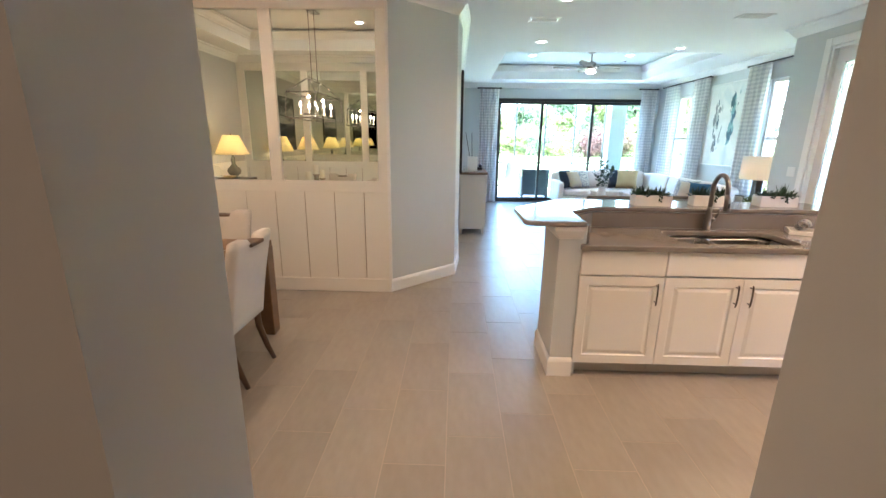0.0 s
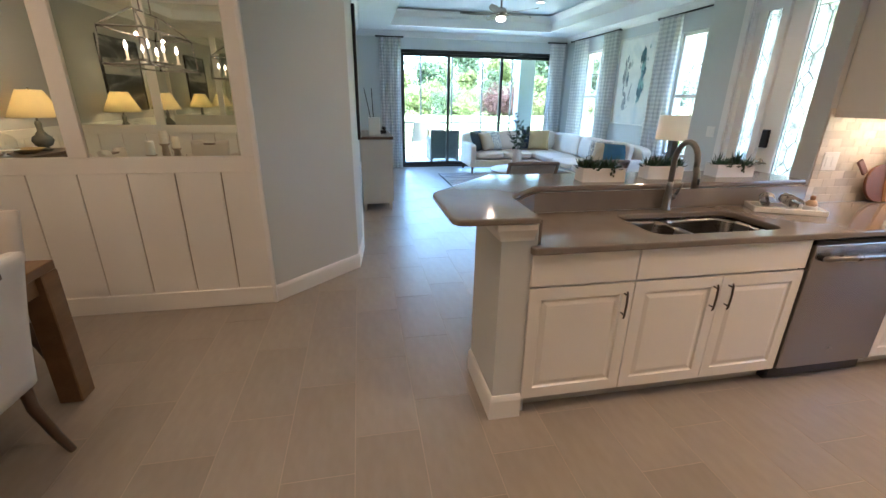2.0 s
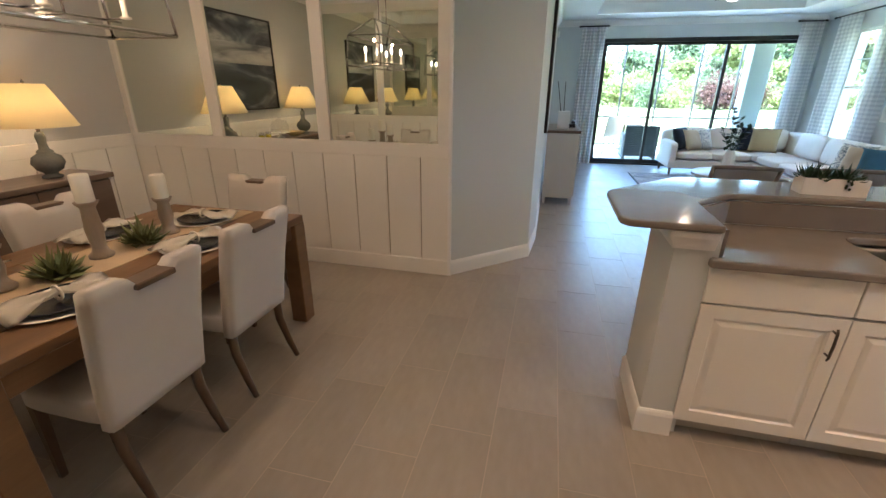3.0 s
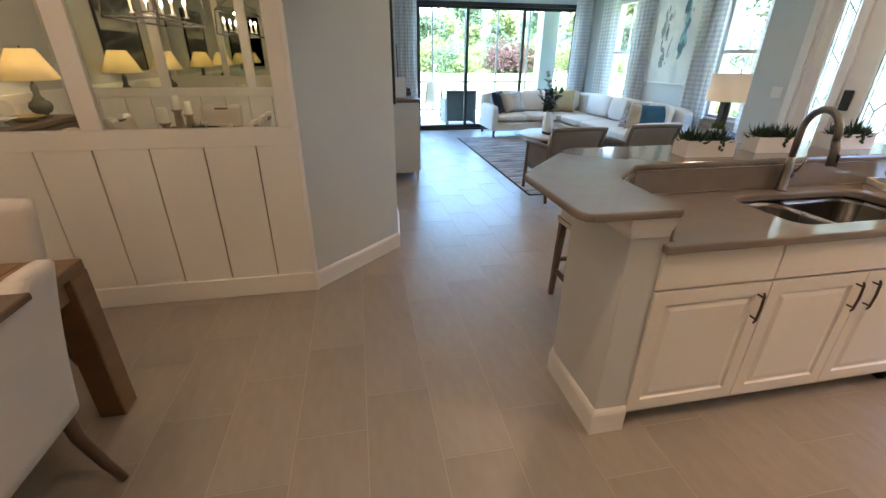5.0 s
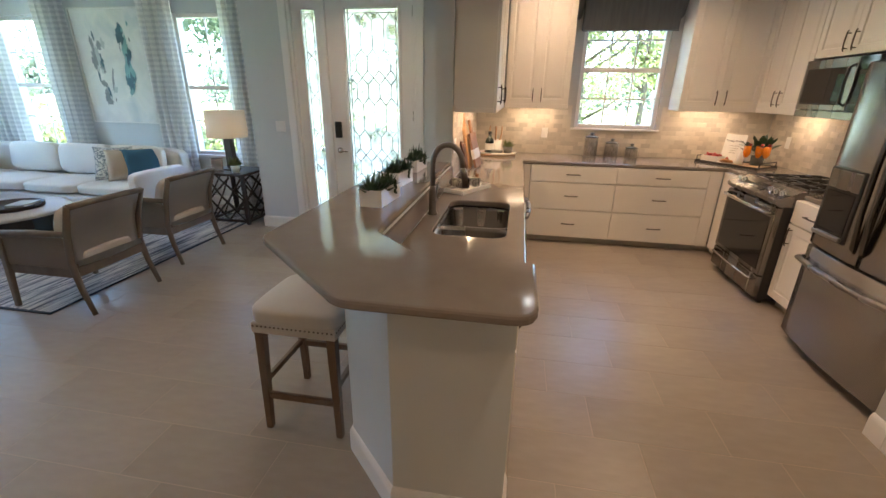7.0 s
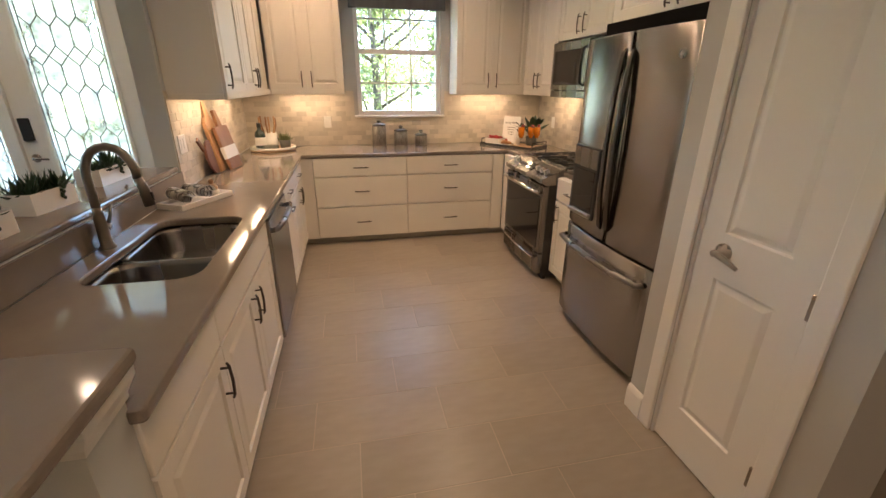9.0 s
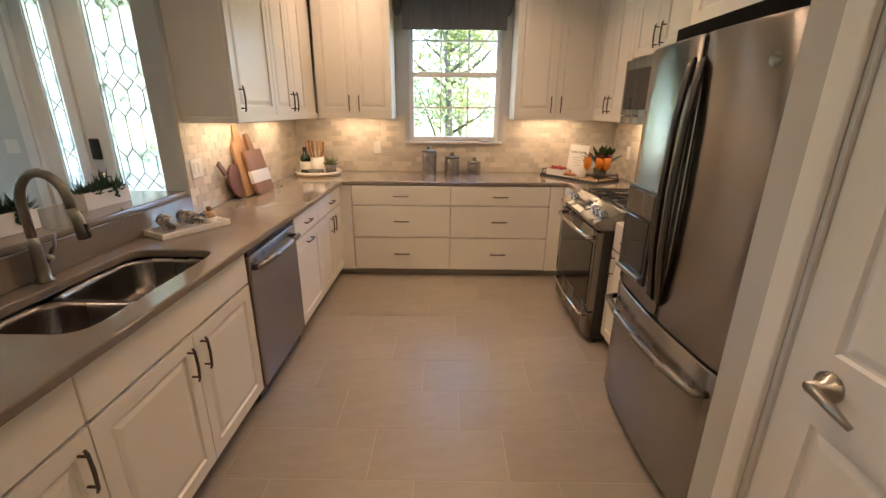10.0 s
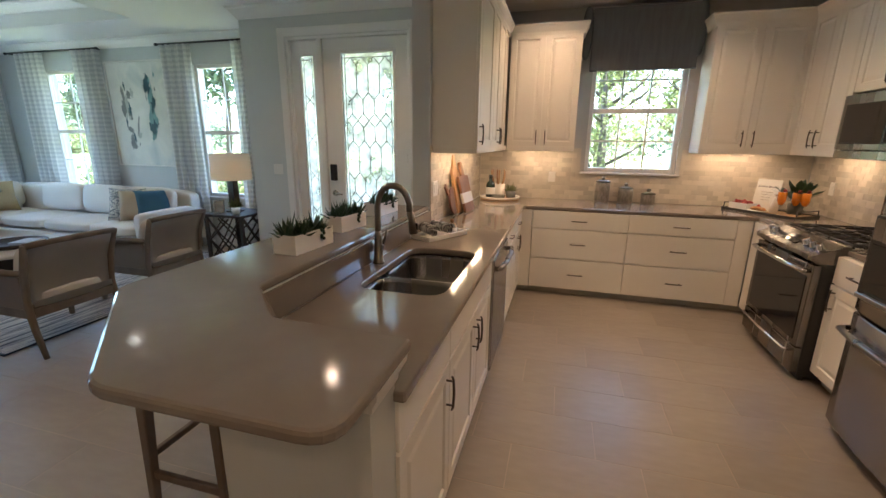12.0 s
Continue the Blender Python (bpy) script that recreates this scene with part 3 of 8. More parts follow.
# trim: crown, baseboards
def sweep_profile(path, prof, closed=False):
    """A moulding: the profile (out, up) carried along a plan path; out is to the left of the way."""
    bm = bmesh.new()
    n = len(path)
    rows = []
    for i in range(n):
        b = Vector(path[i])
        a = Vector(path[i - 1]) if (i or closed) else None
        c = Vector(path[(i + 1) % n]) if (i < n - 1 or closed) else None
        e = (b - a).normalized() if a is not None else None
        g = (c - b).normalized() if c is not None else None
        n1 = Vector((-e.y, e.x)) if e is not None else Vector((-g.y, g.x))
        n2 = Vector((-g.y, g.x)) if g is not None else n1
        m = (n1 + n2).normalized()
        k = 1 / max(0.35, m.dot(n1))
        rows.append([bm.verts.new((b.x + m.x * o * k, b.y + m.y * o * k, z)) for o, z in prof])
    for i in range(n if closed else n - 1):
        p, q = rows[i], rows[(i + 1) % n]
        for j in range(len(prof)):
            jj = (j + 1) % len(prof)
            bm.faces.new((p[j], q[j], q[jj], p[jj]))
    if not closed:
        bm.faces.new(rows[0])
        bm.faces.new(rows[-1][::-1])
    bmesh.ops.recalc_face_normals(bm, faces=bm.faces[:])
    return bm


BASEP = [(0.0, 0.0), (0.016, 0.0), (0.016, 0.105), (0.012, 0.12), (0.006, 0.13), (0.0, 0.132)]
CROWNP = [(0.0, CZ - 0.115), (0.012, CZ - 0.115), (0.018, CZ - 0.10), (0.04, CZ - 0.075), (0.07, CZ - 0.03), (0.09, CZ - 0.02), (0.095, CZ - 0.002), (0.0, CZ - 0.002)]


def base(path, name="baseboard"):
    return struct(name, sweep_profile(path, BASEP), TRIM, "white painted baseboard", "baseboard")


def crown(path, dz=0.0, closed=False):
    return struct("trim_crown", sweep_profile(path, [(o, z + dz) for o, z in CROWNP], closed), TRIM, "white crown moulding", "crown moulding")


base([(1.19, NORTH), (1.19, 6.6), (1.145, 6.05), (0.505, PANELY)])
base([(2.10, NORTH), (1.19, NORTH)])
base([(EAST, 6.96), (EAST, NORTH), (5.88, NORTH)])
base([(DOORX, D1 + 0.09), (DOORX, 6.95), (EAST, 6.95)])
base([(DOORX, 4.58), (DOORX, D0 - 0.09)])
base([(4.04, 4.58), (DOORX, 4.58)])
base([(1.792, PANTRY_Y - 0.24), (1.792, PANTRY_Y), (P0 - 0.075, PANTRY_Y)])
base([(P1 + 0.075, PANTRY_Y), (2.645, PANTRY_Y)])
base([(0.62, SOUTH), (0.82, SOUTH), (0.82, SOUTH - 0.24)])
crown([(1.19, NORTH), (1.19, 6.6), (1.145, 6.05), (0.505, PANELY)])
crown([(DOORX, 4.58), (DOORX, 6.95), (EAST, 6.95), (EAST, NORTH), (1.19, NORTH)])
crown([(0.505, PANELY), (WEST, PANELY), (WEST, SOUTH), (0.82, SOUTH)])
# the trays' inner mouldings
crown([(LT[0], LT[2]), (LT[1], LT[2]), (LT[1], LT[3]), (LT[0], LT[3])], 0.27, True)
crown([(DT[0], DT[2]), (DT[1], DT[2]), (DT[1], DT[3]), (DT[0], DT[3])], 0.27, True)


# ---- dining wall: boards, rails and mirrors ----
def panelled_wall(name, m, length, mirrors, label, first=0.045):
    """Local x along the wall, -y towards the room. Boards up to the ledge, mirrors above."""
    root = tagged(new(name), label, "wall panelling", kind="structure")
    root.matrix_world = m
    pitch, x = 0.293, -first
    while x < length - 0.02:
        a, b = max(0.0, x), min(length, x + pitch)
        part("board", box(a + 0.0045, b - 0.0045, -0.018, 0, 0.14, 1.022), PANEL, root)
        x += pitch
    # backing is browner than the boards, to paint the shade in their grooves
    part("backing", box(0, length, -0.006, 0, 0.1, 1.022), GROOVE, root)
    part("base_rail", box(0, length, -0.03, 0, 0, 0.14, 0.004), PANEL, root)
    part("ledge_rail", box(0, length, -0.0205, 0, 1.022, 1.13, 0.003), PANEL, root)
    if mirrors:
        part("top_rail", box(0, length, -0.028, 0, 2.635, CZ - 0.11, 0.004), PANEL, root)
        edge = 0.0
        for a, b in list(mirrors) + [(length, length)]:
            if a - edge > 0.01:
                part("stile", box(edge, a, -0.028, 0, 1.13, 2.635, 0.003), PANEL, root)
            if b > a:
                part("mirror", box(a + 0.002, b - 0.002, -0.010, 0, 1.132, 2.633, 0.003), MIRROR, root, "bevelled mirror pane")
            edge = b
    return root


L = 0.505 - WEST
panelled_wall("wall_panelling_north", pose(WEST, PANELY - 0.002, 0), L, [(0.06, 0.93), (1.04, 1.99), (2.10, 3.035)],
              "cream vertical board panelling with tall mirrors above")
panelled_wall("wall_panelling_south", pose(0.60, SOUTH + 0.002, 0, 0, 0, 180), 0.60 - WEST, [(0.10, 1.0), (1.11, 2.02), (2.13, 3.1)],
              "cream vertical board panelling with tall mirrors above")
panelled_wall("wall_panelling_west", pose(WEST + 0.002, SOUTH + 0.03, 0, 0, 0, 90), PANELY - SOUTH - 0.06, [],
              "cream vertical board panelling under a painted wall")
struct("trim_corner", box(0.489, 0.519, PANELY - 0.034, PANELY - 0.004, 0.0, CZ - 0.1, 0.004), TRIM, "white painted corner trim", "trim")


# ---- windows and doors ----
def sash_window(name, m, w, h, label, grid=(0, 0), sill=True, casing=0.0):
    """Local x across, z up from the opening's foot, -y to the room; set in a wall 0.2 thick."""
    root = tagged(new(name), label, "window", kind="structure")
    root.matrix_world = m
    f = 0.045
    for nm, r in (("frame_side", (0, f, 0.04, 0.12, 0, h)), ("frame_side", (w - f, w, 0.04, 0.12, 0, h)), ("frame_head", (f, w - f, 0.04, 0.12, h - f, h)),
                  ("frame_foot", (f, w - f, 0.04, 0.12, 0, f))):
        part(nm, box(*r, 0.004), TRIM, root)
    mid = h * 0.5
    part("meeting_rail", box(f, w - f, 0.05, 0.10, mid - 0.025, mid + 0.025, 0.003), TRIM, root)
    for z0, z1, y in ((f, mid - 0.025, 0.07), (mid + 0.025, h - f, 0.085)):
        pane = part("pane", box(f, w - f, y, y + 0.004, z0, z1), PANE, root)
        pane.visible_shadow = False
        nx, nz = grid
        for i in range(1, nx):
            x = f + (w - 2 * f) * i / nx
            part("muntin", box(x - 0.008, x + 0.008, y - 0.006, y + 0.012, z0, z1), TRIM, root)
        for i in range(1, nz):
            z = z0 + (z1 - z0) * i / nz
            part("muntin", box(f, w - f, y - 0.0065, y + 0.0125, z - 0.008, z + 0.008), TRIM, root)
    if sill:
        part("sill", box(-0.04, w + 0.04, -0.035, 0.04, -0.022, 0.0, 0.005), TRIM, root)
    # plaster reveals
    if casing:
        for r in ((-casing, 0, -0.018, 0, 0, h + casing), (w, w + casing, -0.018, 0, 0, h + casing), (0, w, -0.018, 0, h, h + casing)):
            part("casing", box(*r, 0.004), TRIM, root)
    return root


sash_window("window_1", pose(EAST, E1[1], E1[2], 0, 0, -90), E1[1] - E1[0], E1[3] - E1[2], "white double-hung window beside the lamp", (2, 2))
sash_window("window_2", pose(EAST, E2[1], E2[2], 0, 0, -90), E2[1] - E2[0], E2[3] - E2[2], "white double-hung window behind the sofa", (2, 2))
sash_window("window_3", pose(KEAST, KW[1], KW[2], 0, 0, -90), KW[1] - KW[0], KW[3] - KW[2], "white double-hung kitchen window with muntin grid", (3, 2))


def slider():
    root = tagged(new("sliding_door"), "three-panel sliding glass door with dark bronze frames", "sliding door", kind="structure")
    root.matrix_world = pose(2.13, NORTH, 0)
    w, h = 3.64, 2.53
    part("track", box(0, w, 0.02, 0.19, 0, 0.03, 0.004), BRONZE, root)
    part("head", box(0, w, 0.02, 0.19, h - 0.07, h, 0.004), BRONZE, root)
    for x in (0, w - 0.05):
        part("jamb", box(x, x + 0.05, 0.02, 0.19, 0.03, h - 0.07, 0.004), BRONZE, root)
    edges = (0.05, 1.115, 2.37, w - 0.05)
    for k in range(3):
        x0, y = edges[k] - (0.03 if k else 0), 0.05 + 0.045 * k
        x1 = edges[k + 1] + 0.03 * (k < 2)
        p = part("panel", box(x0, x0 + 0.06, y, y + 0.035, 0.03, h - 0.07, 0.004), BRONZE, root, "glass panel in a dark bronze frame")
        part("stile", box(x1 - 0.06, x1, y, y + 0.035, 0.03, h - 0.07, 0.004), BRONZE, p)
        part("rail", box(x0 + 0.06, x1 - 0.06, y, y + 0.035, 0.03, 0.11, 0.004), BRONZE, p)
        part("rail", box(x0 + 0.06, x1 - 0.06, y, y + 0.035, h - 0.13, h - 0.07, 0.004), BRONZE, p)
        g = part("pane", box(x0 + 0.06, x1 - 0.06, y + 0.014, y + 0.02, 0.11, h - 0.13), TINTED, p)
        g.visible_shadow = False


slider()


def lead_came(w, h, cols, seed):
    """Lines of came for a leaded light: hexagons in rows with diamonds between."""
    bm = bmesh.new()
    r = 0.0042
    y = 0.0

    def seg(a, b):
        add_tube(bm, [(a[0], y, a[1]), (b[0], y, b[1])], r, 4)

    for e in (((0, 0), (w, 0)), ((w, 0), (w, h)), ((w, h), (0, h)), ((0, h), (0, 0)),
              ((0.03, 0), (0.03, h)), ((w - 0.03, 0), (w - 0.03, h)), ((0, 0.04), (w, 0.04)), ((0, h - 0.04), (w, h - 0.04))):
        seg(*e)
    x0, x1 = 0.03, w - 0.03
    cw = (x1 - x0) / cols
    rows = max(3, round(h / (cw * 3.2))) if cols > 1 else 5
    rh = (h - 0.08) / rows
    for k in range(rows):
        z = 0.04 + k * rh
        for c in range(cols):
            a, b, m = x0 + c * cw, x0 + (c + 1) * cw, x0 + (c + 0.5) * cw
            d = min(cw * 0.55, rh * 0.3)
            if k % 2 == 0 or cols == 1:
                seg((m, z), (a, z + d)), seg((m, z), (b, z + d))
                seg((a, z + d), (a, z + rh - d)), seg((b, z + d), (b, z + rh - d))
                seg((a, z + rh - d), (m, z + rh)), seg((b, z + rh - d), (m, z + rh))
            else:
                seg((m, z), (m, z + rh * 0.5 - d))
                for s in (-1, 1):
                    e = a if s < 0 else b
                    seg((m, z + rh * 0.5 - d), (m + s * cw * 0.5, z + rh * 0.5)), seg((m + s * cw * 0.5, z + rh * 0.5), (m, z + rh * 0.5 + d))
                seg((m, z + rh * 0.5 + d), (m, z + rh))
    return bm


def entry_door():
    root = tagged(new("door_1"), "white entry door with leaded glass and a sidelight", "entry door", kind="structure")
    root.matrix_world = pose(DOORX, D1, 0, 0, 0, -90)
    w, h = D1 - D0, DZ
    for r in ((-0.085, 0.0, -0.02, 0, 0, h + 0.085), (w, w + 0.085, -0.02, 0, 0, h + 0.085), (0, w, -0.02, 0, h, h + 0.085)):
        part("casing", box(*r, 0.005), TRIM, root)
    part("jamb", box(0, 0.03, 0.0, 0.15, 0, h, 0.002), TRIM, root)
    part("jamb", box(w - 0.03, w, 0.0, 0.15, 0, h, 0.002), TRIM, root)
    part("head", box(0.03, w - 0.03, 0.0, 0.15, h - 0.03, h, 0.002), TRIM, root)
    part("mullion", box(0.36, 0.415, 0.0, 0.15, 0.0, h - 0.03, 0.003), TRIM, root)
    part("threshold", box(0.0, w, 0.0, 0.16, 0.0, 0.02, 0.003), NICKEL, root)
    # sidelight
    s0, s1, z0, z1 = 0.135, 0.29, 0.30, 2.385
    side = part("sidelight", boxes([(0.03, s0, 0.05, 0.09, 0.02, h - 0.03), (s1, 0.36, 0.05, 0.09, 0.02, h - 0.03), (s0, s1, 0.05, 0.09, 0.02, z0), (s0, s1, 0.05, 0.09, z1, h - 0.03)]), TRIM, root)
    g = part("pane", box(s0, s1, 0.066, 0.074, z0, z1), RIPPLE, side, "rippled leaded glass")
    g.visible_shadow = False
    part("came", moved(lead_came(s1 - s0, z1 - z0, 1, 1), pose(s0, 0.064, z0)), PULL, side, "grey lead came")
    # the leaf
    d0, d1 = 0.418, w - 0.033
    g0, g1, z0, z1 = d0 + 0.205, d1 - 0.155, 0.26, 2.385
    leaf = part("leaf", boxes([(d0, g0, 0.03, 0.075, 0.022, h - 0.034), (g1, d1, 0.03, 0.075, 0.022, h - 0.034), (g0, g1, 0.03, 0.075, 0.022, z0), (g0, g1, 0.03, 0.075, z1, h - 0.034)]), TRIM, root, "white painted door leaf")
    for r in ((g0 - 0.03, g0, z0 - 0.03, z1 + 0.03), (g1, g1 + 0.03, z0 - 0.03, z1 + 0.03)):
        part("glazing_bead", box(r[0], r[1], 0.018, 0.03, r[2], r[3], 0.004), TRIM, leaf)
    for z in (z0 - 0.03, z1):
        part("glazing_bead", box(g0, g1, 0.018, 0.03, z, z + 0.03, 0.004), TRIM, leaf)
    g = part("pane", box(g0, g1, 0.048, 0.056, z0, z1), RIPPLE, leaf, "rippled leaded glass")
    g.visible_shadow = False
    part("came", moved(lead_came(g1 - g0, z1 - z0, 4, 2), pose(g0, 0.046, z0)), PULL, leaf, "grey lead came")
    part("keypad_lock", box(d0 + 0.03, d0 + 0.105, 0.0, 0.03, 1.10, 1.275, 0.008, 2), DARKPLASTIC, leaf, "black keypad lock")
    bm = lathe([(0.0, 0), (0.033, 0), (0.033, 0.008), (0.012, 0.014), (0.012, 0.05), (0, 0.05)], 16)
    moved(bm, pose(d0 + 0.067, 0.03, 0.96, 90))
    add_tube(bm, [(d0 + 0.067, -0.015, 0.96), (d0 + 0.10, -0.02, 0.962), (d0 + 0.175, -0.015, 0.955)], [0.011, 0.01, 0.008], 8)
    part("lever_handle", bm, NICKEL, leaf, "satin nickel lever handle")
    for z in (0.3, 1.3, 2.3):
        part("hinge", box(d1 - 0.004, d1 + 0.012, 0.012, 0.03, z, z + 0.1, 0.003), NICKEL, leaf)


entry_door()


def pantry_door():
    root = tagged(new("door_2"), "closed white two-panel pantry door with a nickel lever", "door", kind="structure")
    root.matrix_world = pose(P1, PANTRY_Y, 0, 0, 0, 180)
    w, h = P1 - P0, PZ
    for r in ((-0.07, 0.0, -0.018, 0, 0, h + 0.07), (w, w + 0.07, -0.018, 0, 0, h + 0.07), (0, w, -0.018, 0, h, h + 0.07)):
        part("casing", box(*r, 0.006, 2), TRIM, root)
    part("door_stop", boxes([(0, 0.012, 0.0, 0.2, 0, h), (w - 0.012, w, 0.0, 0.2, 0, h), (0.012, w - 0.012, 0.0, 0.2, h - 0.012, h)]), TRIM, root)
    leaf = part("leaf", panel_front(w - 0.03, h - 0.025, [(0.10, w - 0.13, 0.22, 0.85), (0.10, w - 0.13, 1.03, h - 0.15)], 0.035), TRIM, root, "white moulded door leaf")
    leaf.location = (0.015, 0.045, 0.01)
    bm = lathe([(0, 0), (0.034, 0), (0.034, 0.008), (0.013, 0.016), (0.013, 0.05), (0, 0.05)], 18)
    moved(bm, pose(0.115, -0.035, 0.96, 90))
    add_tube(bm, [(0.115, -0.08, 0.96), (0.145, -0.087, 0.962), (0.185, -0.087, 0.953), (0.22, -0.08, 0.938)], [0.012, 0.012, 0.01, 0.007], 8)
    part("lever_handle", bm, NICKEL, leaf, "satin nickel lever handle")
    part("strike_edge", box(-0.006, 0.004, -0.03, -0.012, 0.92, 1.01, 0.002), NICKEL, leaf)
    for z in (0.18, 0.87, 1.75):
        part("hinge", box(w - 0.034, w - 0.018, -0.05, -0.035, z, z + 0.09, 0.003), NICKEL, leaf)


def panel_front(w, h, panels, t=0.02, deep=0.009, raised=True):
    """A door front at y = -t..0 with moulded panels (x0, x1, z0, z1)."""
    bm = bmesh.new()
    rows = sorted({0.0, h, *[v for p in panels for v in p[2:]]})
    cols = sorted({0.0, w, *[v for p in panels for v in p[:2]]})
    grid = {(i, j): bm.verts.new((x, -t, z)) for i, x in enumerate(cols) for j, z in enumerate(rows)}
    for i in range(len(cols) - 1):
        for j in range(len(rows) - 1):
            q = [grid[i, j], grid[i + 1, j], grid[i + 1, j + 1], grid[i, j + 1]]
            inside = [p for p in panels if p[0] <= cols[i] and p[1] >= cols[i + 1] and p[2] <= rows[j] and p[3] >= rows[j + 1]]
            if not inside:
                bm.faces.new(q)
                continue
            x0, x1, z0, z1 = inside[0]
            last = q
            steps = [(0.006, deep), (0.014, deep), (0.034, 0.002), (0.038, 0.0015)] if raised else [(0.006, deep)]
            for off, dep in steps:
                cur = [bm.verts.new((x0 + off, -t + dep, z0 + off)), bm.verts.new((x1 - off, -t + dep, z0 + off)),
                       bm.verts.new((x1 - off, -t + dep, z1 - off)), bm.verts.new((x0 + off, -t + dep, z1 - off))]
                for k in range(4):
                    bm.faces.new((last[k], last[(k + 1) % 4], cur[(k + 1) % 4], cur[k]))
                last = cur
            bm.faces.new(last)
    # rounded rim and back
    nx, nz = len(cols) - 1, len(rows) - 1
    loop = [grid[i, 0] for i in range(nx)] + [grid[nx, j] for j in range(nz)] + [grid[i, nz] for i in range(nx, 0, -1)] + [grid[0, j] for j in range(nz, 0, -1)]
    back = [bm.verts.new((v.co.x, 0, v.co.z)) for v in loop]
    n = len(loop)
    for k in range(n):
        bm.faces.new((loop[(k + 1) % n], loop[k], back[k], back[(k + 1) % n]))
    bm.faces.new(back)
    bmesh.ops.recalc_face_normals(bm, faces=bm.faces[:])
    return bm


pantry_door()

# ---- kitchen ----
def pull(horizontal, length=0.145):
    """A slim arched bar pull, centred, standing off the front towards -y."""
    a = length / 2
    pts = [(-a, -0.002, 0), (-a, -0.022, 0), (-a * 0.8, -0.028, 0), (0, -0.031, 0), (a * 0.8, -0.028, 0), (a, -0.022, 0), (a, -0.002, 0)]
    bm = bmesh.new()
    add_tube(bm, pts[1:6], [0.004, 0.0052, 0.0056, 0.0052, 0.004], 8)
    for s in (-1, 1):
        add_tube(bm, [(s * a * 0.72, 0.001, 0), (s * a * 0.72, -0.027, 0)], 0.0042, 8)
    if not horizontal:
        moved(bm, pose(0, 0, 0, 0, 90, 0))
    return bm


def cabinet(name, m, w, h, d, fronts, label, toe=0.0, group="", crown_top=False, rail=False, side_panel=True):
    """A cabinet unit: local x across, front at y = 0 towards -y, box behind. fronts: (kind, x0, x1, z0, z1, handle)."""
    root = thing(name, m, label, "cabinet", group)
    part("body", box(0.001, w - 0.001, 0.0, d, toe, h, 0.001), CAB, root)
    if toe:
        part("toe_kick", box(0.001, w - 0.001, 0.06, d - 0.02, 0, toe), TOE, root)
    for kind, x0, x1, z0, z1, handle in fronts:
        fw, fh = x1 - x0 - 0.004, z1 - z0 - 0.004
        if kind == "door":
            bm = panel_front(fw, fh, [(0.055, fw - 0.055, 0.058, fh - 0.058)])
        else:
            bm = box(0, fw, -0.02, 0, 0, fh, 0.004, 2)
        f = part("door" if kind == "door" else "drawer_front", bm, CAB, root)
        f.location = (x0 + 0.002, -0.001, z0 + 0.002)
        if handle:
            k, hx, hz = handle
            p = part("handle", pull(k == "h"), PULL, f, "pewter bar pull")
            p.location = (hx - x0 - 0.002, -0.02, hz - z0 - 0.002)
    if rail:
        part("light_rail", box(0.0, w, -0.022, 0.0, -0.035, 0.012, 0.004), CAB, root)
        part("light_rail", box(0.0, 0.02, 0.001, d - 0.004, -0.035, 0.0, 0.003), CAB, root)
        part("light_rail", box(w - 0.02, w, 0.001, d - 0.004, -0.035, 0.0, 0.003), CAB, root)
    if crown_top:
        bm = sweep_profile([(0.0, d * 0.98), (0.0, 0.0), (w, 0.0), (w, d * 0.98)],
                           [(0.0, h - 0.03), (-0.022, h - 0.03), (-0.026, h), (-0.045, h + 0.045), (-0.055, h + 0.06), (-0.055, h + 0.075), (0.0, h + 0.075)][::-1])
        part("crown", bm, CAB, root)
    return root


YF = 3.896            # front of the sink run's boxes
CH = 0.876            # height of the base units
GB = "base cabinets"
cabinet("base_cabinet", pose(1.945, YF, 0), 0.535, CH, 0.53, [("slab", 0, 0.535, 0.715, CH, None), ("door", 0, 0.535, 0.10, 0.708, ("v", 0.485, 0.60))],
        "white base cabinet with one raised-panel door and a drawer front", 0.10, GB)
cabinet("sink_cabinet", pose(2.482, YF, 0), 0.978, 0.70, 0.53, [("slab", 0, 0.978, 0.715, CH, None), ("door", 0, 0.489, 0.10, 0.708, ("v", 0.445, 0.60)), ("door", 0.489, 0.978, 0.10, 0.708, ("v", 0.533, 0.60))],
        "white sink base cabinet with two raised-panel doors", 0.10, GB)
cabinet("base_cabinet", pose(4.125, YF, 0), 0.53, CH, 0.53, [("slab", 0, 0.53, 0.715, CH, ("h", 0.265, 0.79)), ("door", 0, 0.53, 0.10, 0.708, ("h", 0.265, 0.655))],
        "white pull-out base cabinet with a drawer above", 0.10, GB)
cabinet("base_cabinet", pose(4.657, YF, 0), 0.76, CH, 0.53, [("slab", 0, 0.72, 0.715, CH, ("h", 0.36, 0.79)), ("door", 0, 0.36, 0.10, 0.708, ("v", 0.32, 0.60)), ("door", 0.36, 0.72, 0.10, 0.708, ("v", 0.40, 0.60))],
        "white base cabinet with two doors beside the corner", 0.10, GB)
XF = 5.345
for y0, w, extra in ((3.764, 0.902, 0.11), (2.862, 0.902, 0.0)):
    dr = [("slab", 0, w, 0.70, CH, ("h", w / 2, 0.785)), ("slab", 0, w, 0.395, 0.694, ("h", w / 2, 0.55)), ("slab", 0, w, 0.075, 0.389, ("h", w / 2, 0.235))]
    cabinet("drawer_cabinet", pose(XF, y0, 0, 0, 0, -90), w, CH, 0.57, dr, "white three-drawer base cabinet with pewter pulls", 0.07, GB)
